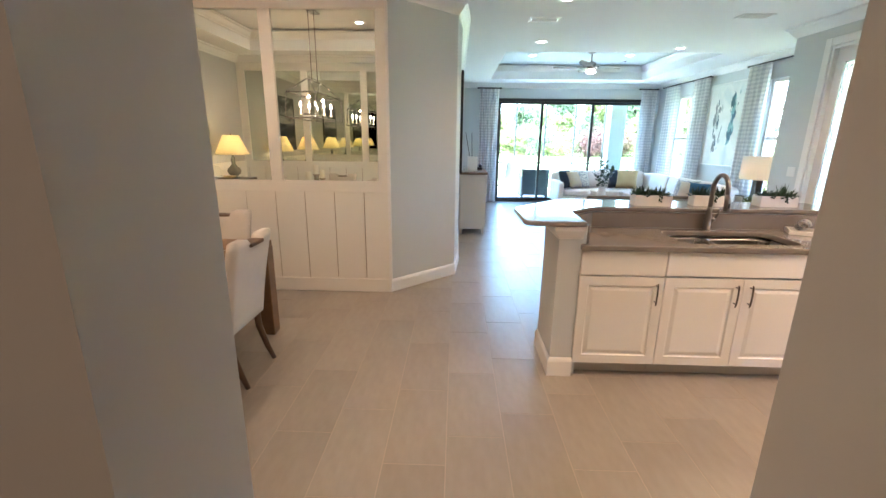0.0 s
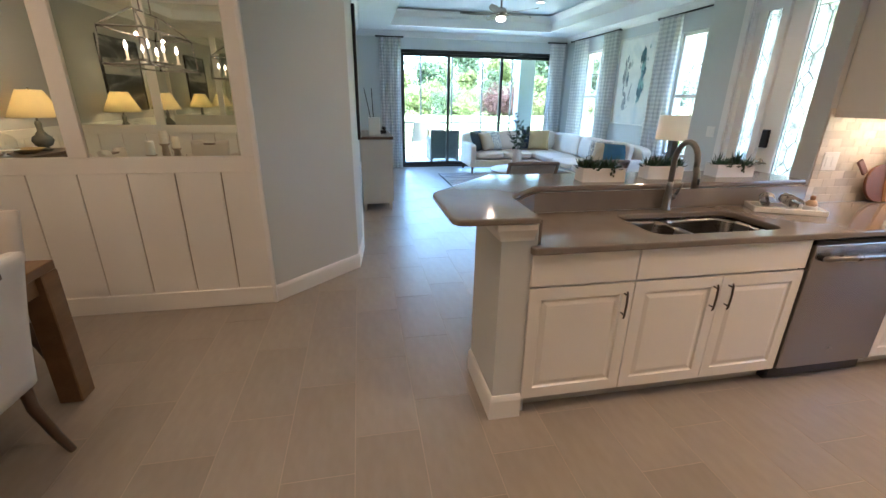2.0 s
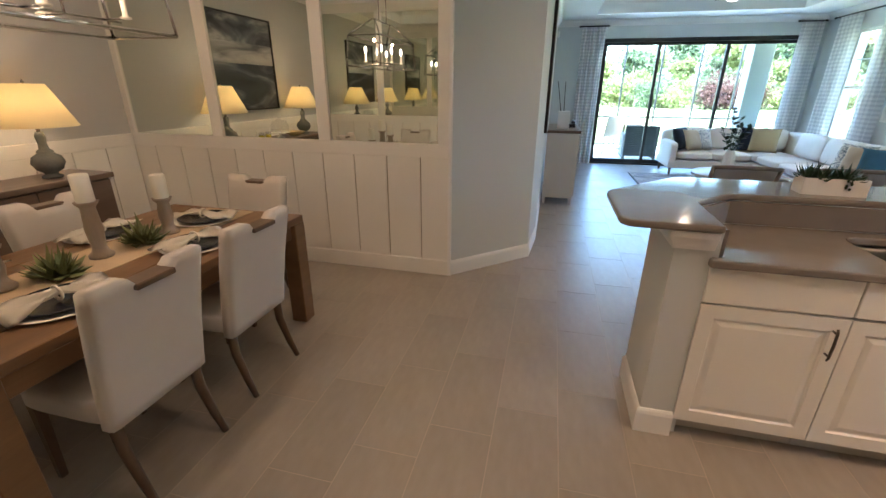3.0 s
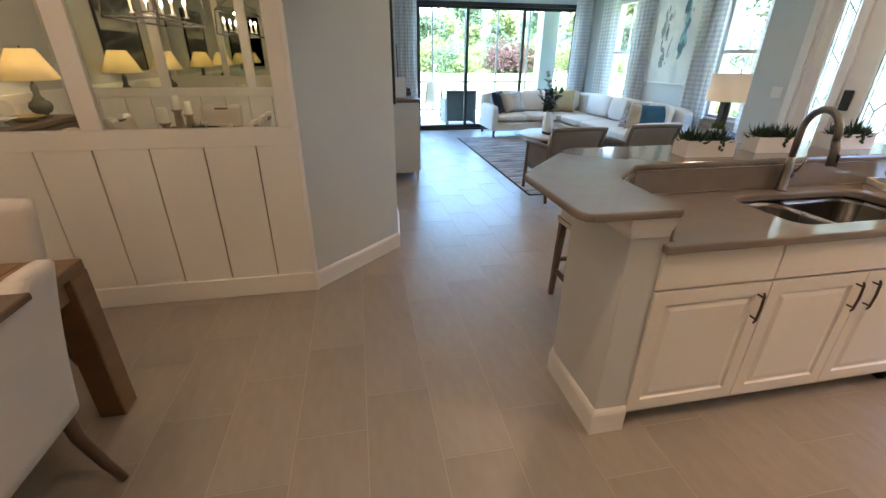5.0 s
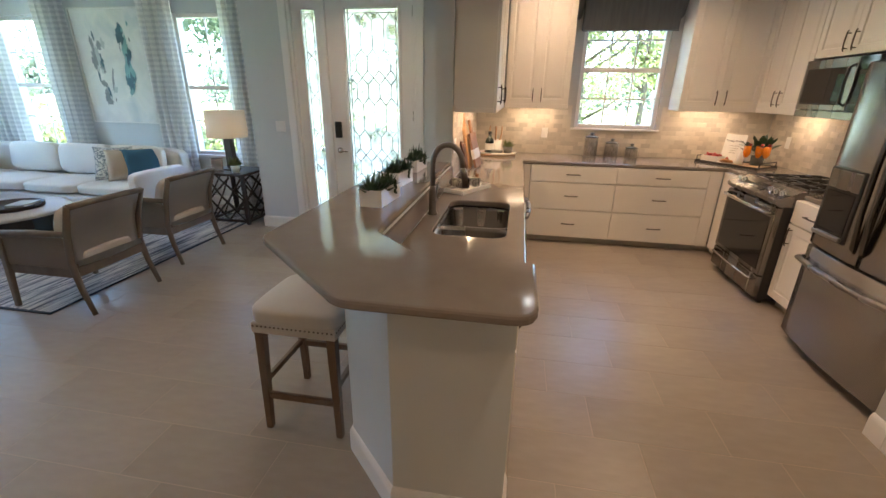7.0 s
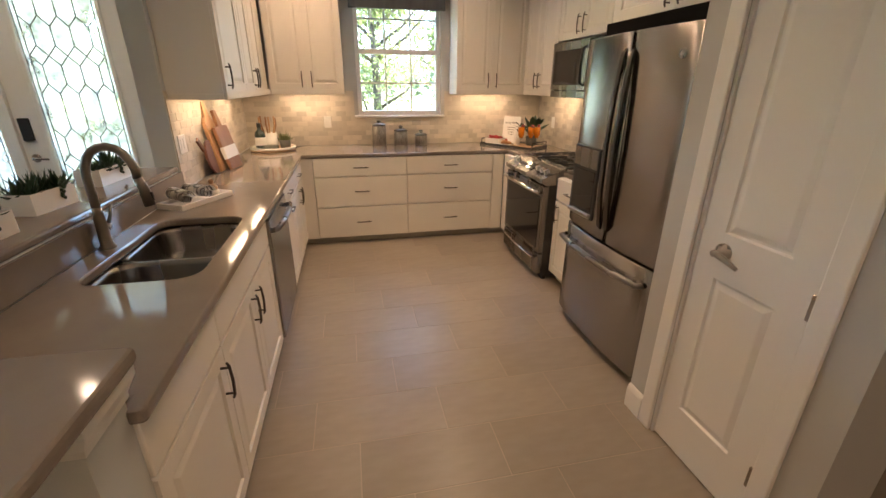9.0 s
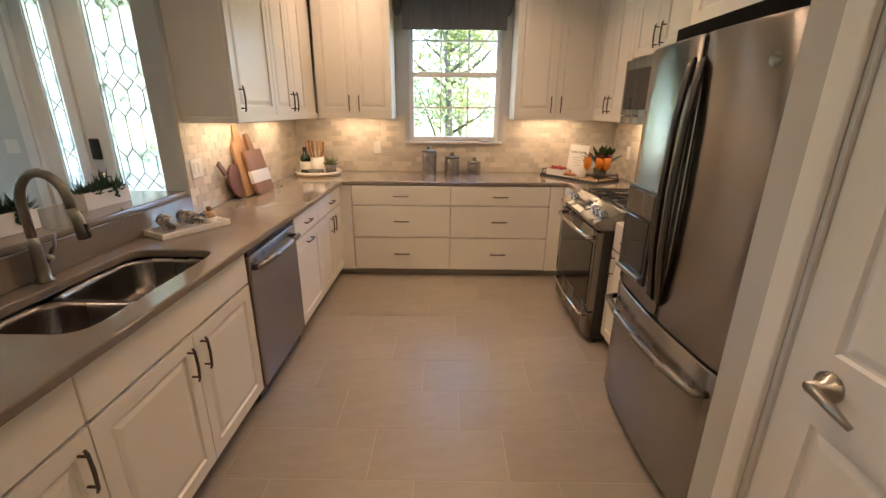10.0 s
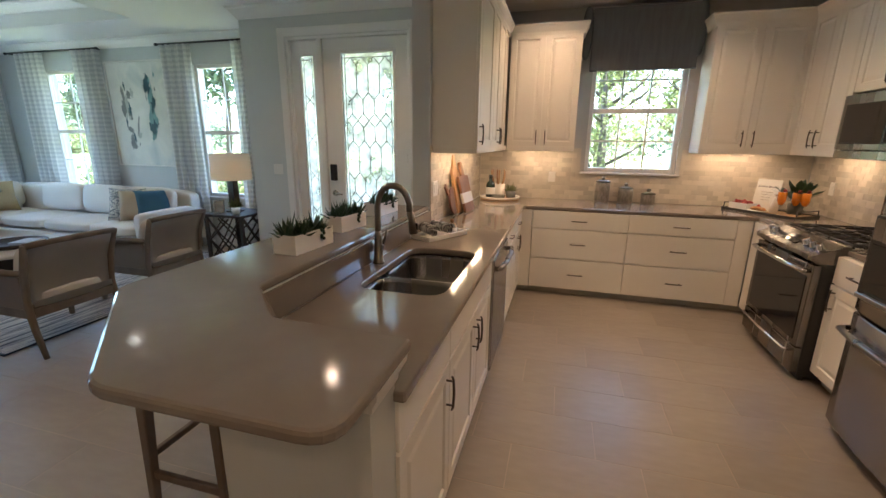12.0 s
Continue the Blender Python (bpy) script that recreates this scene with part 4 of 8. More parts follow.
for row in [(XF - 0.012, XF + 0.1, 3.768, 3.893, 0.07, CH), (XF - 0.012, XF + 0.1, 1.84, 1.957, 0.07, CH), (4.945, XF - 0.014, 1.76, 1.83, 0.07, CH), (4.945, XF + 0.05, 1.7, 1.77, 0.0, 0.069)]:
    tagged(link("cabinet_filler", box(*row), CAB), "white filler strip at the cabinet corner", "cabinet filler")
cabinet("base_cabinet", pose(4.118, 1.815, 0, 0, 0, 180), 0.465, CH, 0.60, [("slab", 0, 0.465, 0.70, CH, ("h", 0.232, 0.785)), ("door", 0, 0.465, 0.09, 0.694, ("v", 0.06, 0.60))],
        "narrow white base cabinet between range and refrigerator", 0.09, GB)

# wall cabinets
UB, UH = 1.483, 1.10
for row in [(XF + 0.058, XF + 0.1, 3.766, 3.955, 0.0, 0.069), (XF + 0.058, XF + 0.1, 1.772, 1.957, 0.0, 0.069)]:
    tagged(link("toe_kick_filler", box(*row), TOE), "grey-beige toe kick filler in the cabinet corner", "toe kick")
GU = "wall cabinets"
cabinet("wall_cabinet", pose(4.08, 4.13, UB), 1.60, UH, 0.315, [("door", 0, 0.59, 0, UH, ("v", 0.06, 0.10)), ("door", 0.59, 0.94, 0, UH, ("v", 0.90, 0.10)), ("door", 0.94, 1.29, 0, UH, ("v", 0.98, 0.10))],
        "white wall cabinet with raised-panel doors over the cutting boards", 0, GU, True, True)
cabinet("wall_cabinet", pose(5.69, 4.105, UB, 0, 0, -90), 0.69, UH, 0.315, [("door", 0, 0.345, 0, UH, ("v", 0.30, 0.10)), ("door", 0.345, 0.69, 0, UH, ("v", 0.39, 0.10))],
        "white two-door wall cabinet beside the window", 0, GU, True, True)
cabinet("wall_cabinet", pose(5.69, 2.28, UB, 0, 0, -90), 0.76, UH, 0.315, [("door", 0, 0.38, 0, UH, ("v", 0.335, 0.10)), ("door", 0.38, 0.76, 0, UH, ("v", 0.425, 0.10))],
        "white two-door wall cabinet beside the window", 0, GU, True, True)
cabinet("wall_cabinet", pose(5.68, 1.515, UB, 0, 0, 180), 0.73, UH, 0.33, [("door", 0, 0.365, 0, UH, ("v", 0.32, 0.10)), ("door", 0.365, 0.73, 0, UH, ("v", 0.41, 0.10))],
        "white corner wall cabinet beside the microwave", 0, GU, True, True)
cabinet("wall_cabinet", pose(4.945, 1.515, 1.90, 0, 0, 180), 0.80, 0.685, 0.33, [("door", 0, 0.40, 0, 0.685, ("v", 0.355, 0.10)), ("door", 0.40, 0.80, 0, 0.685, ("v", 0.445, 0.10))],
        "short white wall cabinet above the microwave", 0, GU, True, False)
cabinet("wall_cabinet", pose(4.14, 1.515, UB, 0, 0, 180), 0.46, UH, 0.33, [("door", 0, 0.46, 0, UH, ("v", 0.05, 0.10))], "narrow white wall cabinet beside the refrigerator", 0, GU, True, True)
cabinet("wall_cabinet", pose(3.668, 1.80, 1.885, 0, 0, 180), 1.02, 0.70, 0.62, [("door", 0, 0.51, 0, 0.70, ("v", 0.465, 0.09)), ("door", 0.51, 1.02, 0, 0.70, ("v", 0.555, 0.09))],
        "deep white wall cabinet above the refrigerator", 0, GU, True, False)
tagged(link("tall_cabinet_side", box(3.645, 3.665, 1.185, 1.84, 0.0, 1.88, 0.002), CAB), "white side panel beside the refrigerator", "cabinet panel")

# worktop with the sink's opening
SX0, SX1, SY0, SY1 = 2.61, 3.365, 3.95, 4.335
top_out = round_poly([(1.935, 3.852), (5.325, 3.852), (5.325, 1.80), (4.947, 1.80), (4.947, 1.184), (6.006, 1.184), (6.006, 4.437), (2.168, 4.437), (1.985, 4.254), (1.985, 3.90), (1.935, 3.90)],
                     [0.015, 0.02, 0.02, 0, 0, 0, 0, 0, 0, 0, 0], 3)
hole = round_poly([(SX0, SY0), (SX1, SY0), (SX1, SY1), (SX0, SY1)], 0.09, 6)
wt = tagged(link("worktop", slab(top_out, 0.878, 0.914, [hole], 0.008), QUARTZ), "polished taupe quartz worktop with an undermount sink cut-out", "countertop")
tagged(link("worktop_small", slab([(3.668, 1.184), (4.117, 1.184), (4.117, 1.79), (3.668, 1.79)], 0.878, 0.914, (), 0.008), QUARTZ), "small taupe quartz worktop beside the range", "countertop")


def bowl(x0, x1, y0, y1, z0, z1):
    """A pressed steel bowl with rounded corners."""
    bm = bmesh.new()
    rows = []
    for ins, z, r in ((-0.012, z1, 0.08), (0.0, z1, 0.08), (0.004, z1 - 0.02, 0.08), (0.014, z0 + 0.04, 0.075), (0.03, z0 + 0.012, 0.07), (0.06, z0, 0.05), (0.11, z0 - 0.004, 0.04)):
        pts = round_poly([(x0 + ins, y0 + ins), (x1 - ins, y0 + ins), (x1 - ins, y1 - ins), (x0 + ins, y1 - ins)], r, 6)
        rows.append([bm.verts.new((p.x, p.y, z)) for p in pts])
    for a, b in zip(rows, rows[1:]):
        for i in range(len(a)):
            bm.faces.new((a[i], a[(i + 1) % len(a)], b[(i + 1) % len(a)], b[i])).smooth = True
    bm.faces.new(rows[-1])
    return bm


sink = thing("kitchen_sink", pose(0, 0, 0), "stainless double-bowl undermount sink set in the worktop", "sink")
SDX = 2.915
for a, b in ((SX0 - 0.004, SDX - 0.012), (SDX + 0.012, SX1 + 0.004)):
    bw = part("bowl", bowl(a, b, SY0 - 0.004, SY1 + 0.004, 0.71, 0.868), STEEL_H, sink)
    part("drain", lathe([(0, 0.0), (0.03, 0.0), (0.042, 0.004), (0.045, 0.001), (0.045, -0.002)], 16, (a + b) / 2, 4.16, 0.71), CHROME, bw, "chrome drain")
part("divider", box(SDX - 0.013, SDX + 0.013, SY0, SY1, 0.83, 0.866, 0.006, 2), STEEL_H, sink)


def faucet():
    root = thing("kitchen_faucet", pose(2.99, 4.395, 0.914), "brushed nickel gooseneck pull-down faucet behind the sink", "faucet")
    part("base", lathe([(0, 0), (0.03, 0), (0.03, 0.006), (0.024, 0.012), (0.021, 0.09), (0.019, 0.14), (0.016, 0.17), (0, 0.17)], 20), FAUCET_NICKEL, root)
    pts = [(0, 0, 0.15)] + [(0, 0, 0.26)]
    for k in range(11):
        a = math.pi * k / 10 * 1.05
        pts.append((0.0, -0.086 + 0.086 * math.cos(a), 0.295 + 0.108 * math.sin(a)))
    neck = part("neck", tube(pts, 0.016, 12), FAUCET_NICKEL, root)
    e = pts[-1]
    sp = part("spray_head", tube([e, (0, e[1] - 0.012, e[2] - 0.035), (0, e[1] - 0.022, e[2] - 0.11)], [0.0165, 0.019, 0.022], 12), FAUCET_NICKEL, root)
    part("spray_button", box(-0.006, 0.006, e[1] - 0.043, e[1] - 0.03, e[2] - 0.09, e[2] - 0.055, 0.003), DARKPLASTIC, sp, "black spray button")
    hd = part("lever", tube([(0.02, 0, 0.075), (0.05, 0, 0.08)], [0.016, 0.015], 12), FAUCET_NICKEL, root)
    part("lever_arm", tube([(0.046, 0, 0.085), (0.062, -0.012, 0.12), (0.066, -0.02, 0.165)], [0.009, 0.007, 0.006], 8), FAUCET_NICKEL, hd)
    return root


faucet()

# raised bar on its half wall
half = [(1.80, 3.885), (1.945, 3.885), (1.945, 3.905), (1.975, 3.905), (1.975, 4.262), (2.163, 4.45), (4.035, 4.45), (4.035, 4.58), (2.07, 4.58), (1.80, 4.31)]
hw = tagged(link("bar_half_wall", slab(half, 0, 1.026), WALL), "grey painted half wall that carries the raised bar", "half wall")
part("baseboard", sweep_profile([(1.945, 3.885), (1.80, 3.885), (1.80, 4.31), (2.07, 4.58), (4.035, 4.58)], [(o + 0.001, z) for o, z in BASEP]), TRIM, hw, "white painted baseboard")
part("cap_trim", sweep_profile([(1.945, 3.885), (1.80, 3.885), (1.80, 4.31), (2.07, 4.58), (4.035, 4.58)],
                               [(0.001, 0.945), (0.01, 0.945), (0.012, 0.96), (0.02, 0.975), (0.034, 1.0), (0.036, 1.026), (0.001, 1.026)]), TRIM, hw, "white painted cap moulding")
bar_out = round_poly([(1.572, 3.838), (1.955, 3.838), (1.965, 4.245), (2.175, 4.455), (4.036, 4.455), (4.036, 4.88), (2.015, 4.88), (1.572, 4.385)],
                     [0.075, 0.02, 0.03, 0.03, 0.0, 0.0, 0.05, 0.05], 5)
tagged(link("breakfast_bar", slab(bar_out, 1.028, 1.06, (), 0.010), QUARTZ), "polished taupe quartz raised breakfast bar", "bar top")
tagged(link("bar_splash", slab([(1.978, 3.907), (1.9905, 3.907), (1.9905, 4.252), (2.17, 4.4335), (4.034, 4.4335), (4.034, 4.448), (2.165, 4.448), (1.978, 4.26)], 0.9145, 1.0275), QUARTZ),
       "taupe quartz upstand under the raised bar", "upstand")

# appliances
def dishwasher():
    root = thing("dishwasher", pose(3.464, 3.872, 0), "stainless steel dishwasher under the worktop", "dishwasher")
    w = 0.657
    part("body", box(0.004, w - 0.004, 0.03, 0.56, 0.02, 0.872), DARKPLASTIC, root)
    part("toe_panel", box(0.004, w - 0.004, 0.05, 0.09, 0.0, 0.10), DARKPLASTIC, root, "black toe panel")
    d = part("door", box(0.005, w - 0.005, -0.012, 0.028, 0.105, 0.845, 0.006, 2), STEEL, root, "brushed steel door")
    part("control_strip", box(0.005, w - 0.005, -0.006, 0.028, 0.847, 0.868, 0.003), DARKPLASTIC, root)
    bm = tube([(0.05, -0.012, 0.775), (0.055, -0.045, 0.782), (0.20, -0.06, 0.785), (w - 0.20, -0.06, 0.785), (w - 0.055, -0.045, 0.782), (w - 0.05, -0.012, 0.775)], [0.014, 0.016, 0.017, 0.017, 0.016, 0.014], 10)
    part("handle", bm, STEEL_H, d, "curved steel handle")
    part("badge", moved(lathe([(0, 0.002), (0.018, 0.002), (0.02, 0)], 18), pose(w * 0.5, -0.012, 0.20, 90)), NICKEL, d, "small round metal badge")


dishwasher()


def fridge():
    x1 = 3.615
    root = thing("refrigerator", pose(x1, 1.995, 0, 0, 0, 180), "stainless french-door refrigerator with bottom freezer and dispenser", "refrigerator")
    w, h = 0.915, 1.79
    part("body", box(0.005, w - 0.005, 0.07, 0.86, 0.03, h - 0.02, 0.004), mat("fridge_side_grey", (0.10, 0.10, 0.105), 0.5, var=0.1), root, "dark grey cabinet sides")
    # added black filler: stands for the deep shade between doors and wall cabinet
    part("gap_shade_panel", box(0.02, w - 0.02, 0.09, 0.60, h - 0.018, h + 0.082, 0.004), MATTEBLACK, root, "black panel added to stand for the shade above the doors")
    part("kick_grille", box(0.02, w - 0.02, 0.07, 0.12, 0.0, 0.06), DARKPLASTIC, root)

    def bowed(xa, xb, z0, z1):
        """A door front that bows gently outwards over the whole width."""
        bm = bmesh.new()
        n = 10
        fr, bk = [], []
        for i in range(n + 1):
            x = xa + (xb - xa) * i / n
            u = (x - w / 2) / (w / 2)
            y = -0.032 * (1 - u * u)
            e = min(1.0, min(i, n - i) / 1.0)
            y += 0.008 * (1 - e)
            fr.append([bm.verts.new((x, y + (0.006 if k in (0, 3) else 0), z)) for k, z in enumerate((z0, z0 + 0.008, z1 - 0.008, z1))])
            bk.append([bm.verts.new((x, 0.065, z)) for z in (z0, z1)])
        for i in range(n):
            for k in range(3):
                f = bm.faces.new((fr[i][k], fr[i + 1][k], fr[i + 1][k + 1], fr[i][k + 1]))
                f.smooth = True
            bm.faces.new((fr[i][3], fr[i + 1][3], bk[i + 1][1], bk[i][1]))
            bm.faces.new((fr[i + 1][0], fr[i][0], bk[i][0], bk[i + 1][0]))
        for s in (0, n):
            bm.faces.new([fr[s][0], fr[s][1], fr[s][2], fr[s][3], bk[s][1], bk[s][0]])
        bmesh.ops.recalc_face_normals(bm, faces=bm.faces[:])
        return bm

    mid = w * 0.5
    split = 0.70
    dl = part("door", bowed(0.004, mid - 0.003, split + 0.008, h), STEEL, root, "brushed steel door with a dispenser")
    dr = part("door", bowed(mid + 0.003, w - 0.004, split + 0.008, h), STEEL, root, "brushed steel door")
    fz = part("freezer_drawer", bowed(0.004, w - 0.004, 0.06, split - 0.004), STEEL, root, "brushed steel freezer drawer")
    for d, x in ((dl, mid - 0.034), (dr, mid + 0.034)):
        bm = tube([(x, -0.022, 0.78), (x, -0.042, 0.80), (x, -0.062, 1.0), (x, -0.068, 1.25), (x, -0.062, 1.5), (x, -0.042, 1.69), (x, -0.022, 1.71)], [0.012, 0.014, 0.015, 0.015, 0.015, 0.014, 0.012], 12)
        part("handle", bm, mat("fridge_handle_steel", (0.16, 0.155, 0.15), 0.25, 1.0, var=0.05, bump=0.02) if x < mid else bpy.data.materials["fridge_handle_steel"], d, "dark steel bar handle")
    bm = tube([(0.022, -0.004, 0.61), (0.03, -0.05, 0.605), (0.22, -0.075, 0.60), (w / 2, -0.082, 0.60), (w - 0.27, -0.075, 0.60), (w - 0.085, -0.05, 0.605), (w - 0.075, -0.008, 0.61)], [0.014, 0.016, 0.018, 0.018, 0.018, 0.016, 0.014], 12)
    part("handle", bm, STEEL_H, fz, "curved steel freezer handle")
    dp = part("dispenser", box(0.055, 0.335, -0.036, 0.0, 0.79, 1.21, 0.006, 2), DARKPLASTIC, dl, "black ice and water dispenser")
    part("dispenser_panel", box(0.07, 0.32, -0.040, -0.02, 1.09, 1.198, 0.003), STEEL_H, dp)
    part("dispenser_bay", box(0.08, 0.31, -0.039, -0.02, 0.84, 1.075, 0.003), DARKGLASS, dp)
    part("drip_tray", box(0.075, 0.315, -0.056, -0.02, 0.80, 0.825, 0.004), NICKEL, dp)
    part("badge", moved(lathe([(0, 0.002), (0.02, 0.002), (0.022, 0)], 18), pose(w - 0.115, -0.0142, 1.672, 90) @ pose(0, 0, 0, 0, 6, 0)), STEEL_H, dr, "small round metal badge")
    for x in (0.05, w - 0.09):
        part("hinge_cover", box(x, x + 0.06, 0.04, 0.13, h - 0.018, h + 0.012, 0.004), DARKPLASTIC, root)


fridge()


def gas_range():
    root = thing("gas_range", pose(4.935, 1.93, 0, 0, 0, 180), "stainless slide-in gas range with cast iron grates", "range")
    w = 0.81
    part("body", box(0.004, w - 0.004, 0.035, 0.74, 0.03, 0.90), mat("range_side", (0.03, 0.03, 0.03), 0.4), root)
    part("kick", box(0.01, w - 0.01, 0.05, 0.08, 0.0, 0.05), DARKPLASTIC, root)
    d = part("oven_door", box(0.004, w - 0.004, -0.012, 0.033, 0.24, 0.80, 0.006, 2), STEEL_H, root, "steel oven door with a dark window")
    part("oven_window", box(0.05, w - 0.05, -0.016, -0.01, 0.275, 0.715, 0.003), DARKGLASS, d)
    part("handle", tube([(0.04, -0.01, 0.755), (0.045, -0.05, 0.755), (0.2, -0.065, 0.755), (w - 0.2, -0.065, 0.755), (w - 0.045, -0.05, 0.755), (w - 0.04, -0.01, 0.755)], 0.015, 10), CHROME, d, "curved bright handle")
    s = part("storage_drawer", box(0.004, w - 0.004, -0.012, 0.033, 0.055, 0.232, 0.006, 2), STEEL_H, root)
    part("handle", tube([(0.06, -0.01, 0.195), (0.07, -0.042, 0.195), (w / 2, -0.055, 0.195), (w - 0.07, -0.042, 0.195), (w - 0.06, -0.01, 0.195)], 0.012, 10), CHROME, s)
    # sloping control panel
    bm = bmesh.new()
    vs = [(-0.03, 0.83), (-0.035, 0.86), (0.13, 0.93), (0.16, 0.93), (0.16, 0.81), (0.0, 0.81)]
    a = [bm.verts.new((0.002, y, z)) for y, z in vs]
    b = [bm.verts.new((w - 0.002, y, z)) for y, z in vs]
    bm.faces.new(a)
    bm.faces.new(b[::-1])
    for i in range(6):
        bm.faces.new((a[i], b[i], b[(i + 1) % 6], a[(i + 1) % 6]))
    bmesh.ops.recalc_face_normals(bm, faces=bm.faces[:])
    cp = part("control_panel", bm, STEEL_H, root, "sloping steel control panel")
    tilt = pose(0, 0.045, 0.895, math.degrees(math.atan2(0.07, 0.165)), 0, 0)
    part("display", moved(box(0.30, 0.50, -0.045, 0.045, 0.0, 0.004, 0.002), tilt), DARKGLASS, cp, "black touch display")
    for x in (0.06, 0.135, 0.57, 0.65, 0.73):
        part("knob", moved(lathe([(0.0, 0.034), (0.02, 0.034), (0.024, 0.03), (0.026, 0.004), (0.03, 0.0)], 16), tilt @ pose(x, 0, 0)), CHROME, cp, "round metal burner knob")
    part("cooktop", box(0.004, w - 0.004, 0.15, 0.735, 0.90, 0.918, 0.005), STEEL_H, root)
    for gx in (0.02, 0.285, 0.55):
        bm = bmesh.new()
        x0, x1, y0, y1, z = gx, gx + 0.24, 0.17, 0.71, 0.945
        for q in ((x0, x0 + 0.012, y0, y1), (x1 - 0.012, x1, y0, y1), (x0 + 0.012, x1 - 0.012, y0, y0 + 0.012), (x0 + 0.012, x1 - 0.012, y1 - 0.012, y1), (x0 + 0.012, x1 - 0.012, 0.435, 0.447)):
            add_box(bm, *q, z - 0.012, z, 0.003)
        for cy in (0.305, 0.575):
            add_box(bm, (x0 + x1) / 2 - 0.005, (x0 + x1) / 2 + 0.005, cy - 0.11, cy + 0.11, z - 0.008, z + 0.005, 0.002)
            add_box(bm, x0 + 0.012, x1 - 0.012, cy - 0.005, cy + 0.005, z - 0.008, z + 0.004, 0.002)
        for x in (x0, x1 - 0.012):
            for y in (y0, y1 - 0.012):
                add_box(bm, x, x + 0.012, y, y + 0.012, 0.918, z - 0.012)
        part("grate", bm, IRON, root, "black cast iron grate")
        for cy in (0.305, 0.575):
            part("burner", lathe([(0, 0.016), (0.03, 0.016), (0.036, 0.01), (0.04, 0)], 16, gx + 0.12, cy, 0.918), IRON, root)


gas_range()


def microwave():
    root = thing("microwave", pose(4.94, 1.56, 1.445, 0, 0, 180), "stainless over-range microwave with a dark window", "microwave")
    w, h = 0.79, 0.44
    part("body", box(0.0, w, 0.02, 0.36, 0, h, 0.004), bpy.data.materials["range_side"], root)
    d = part("door", box(0.002, 0.60, -0.02, 0.018, 0.06, h - 0.004, 0.006, 2), STEEL_H, root, "steel door with a dark window")
    part("window", box(0.05, 0.52, -0.024, -0.018, 0.10, h - 0.07, 0.003), DARKGLASS, d)
    part("handle", tube([(0.57, -0.018, 0.10), (0.57, -0.05, 0.12), (0.57, -0.055, 0.25), (0.57, -0.05, 0.36), (0.57, -0.018, 0.38)], 0.011, 8), DARKPLASTIC, d)
    part("control_panel", box(0.603, w - 0.002, -0.02, 0.018, 0.06, h - 0.004, 0.005), DARKGLASS, root)
    part("vent_strip", box(0.002, w - 0.002, -0.016, 0.018, 0.0, 0.056, 0.004), STEEL_H, root)


microwave()

# roman shade with side scarves
rs = thing("roman_shade", pose(5.885, 3.325, 2.235, 0, 0, -90), "charcoal grey roman shade drawn up over the kitchen window", "window shade")
bm = bmesh.new()
rows = []
for k, z in enumerate([0.012, 0.05, 0.2, 0.35, 0.5, 0.585]):
    rows.append([bm.verts.new((0.97 * i / 30, 0.002 * math.sin(i * 1.3 + k) - 0.004 * math.cos(k), z)) for i in range(31)])
for a, b in zip(rows, rows[1:]):
    for i in range(30):
        bm.faces.new((a[i], a[i + 1], b[i + 1], b[i])).smooth = True
part("fabric", bm, SHADE_FABRIC, rs)
part("lining", box(0.002, 0.968, 0.012, 0.016, 0.012, 0.585), SHADE_FABRIC, rs)
part("hem_bar", tube([(0.0, 0.004, 0.010), (0.97, 0.004, 0.010)], 0.009, 8), SHADE_FABRIC, rs)
part("head_board", box(0.0, 0.97, 0.017, 0.118, 0.56, 0.585, 0.002), SHADE_FABRIC, rs)
for x0 in (-0.055, 0.973):
    part("side_fold", cushion(0.10, 0.06, 0.5, 3, 0.1, 8, 2, 0.008), SHADE_FABRIC, rs).location = (x0 + 0.006, 0.04, 0.12)
for x in (0.0, 0.93):
    part("return", box(x + 0.002, x + 0.038, 0.018, 0.118, 0.02, 0.558, 0.003), SHADE_FABRIC, rs)


# lamps under the wall cabinets
def under_light(x0, x1, y, z, along_x=True):
    root = thing("under_cabinet_light", pose(0, 0, 0), "slim warm light bar under a wall cabinet", "light", "under-cabinet lights")
    r = (x0, x1, y - 0.012, y + 0.012) if along_x else (y - 0.012, y + 0.012, x0, x1)
    part("housing", box(*r, z - 0.010, z - 0.001, 0.002), PLASTIC, root)
    part("lens", box(r[0] + 0.004, r[1] - 0.004, r[2] + 0.004, r[3] - 0.004, z - 0.0125, z - 0.0105), STRIP, root)
    cx, cy, n = (x0 + x1) / 2, y, x1 - x0
    area("under_cabinet_lamp", pose(cx if along_x else cy, cy if along_x else cx, z - 0.016, 0, 0, 0 if along_x else 90), n * 0.9, 0.02, UNDER * n, WARM)


UNDER = 0.28
under_light(4.15, 4.75, 4.30, UB)
under_light(4.95, 5.5, 4.30, UB)
under_light(3.52, 4.02, 5.84, UB, False)
under_light(1.60, 2.20, 5.84, UB, False)
under_light(5.05, 5.5, 1.33, UB)


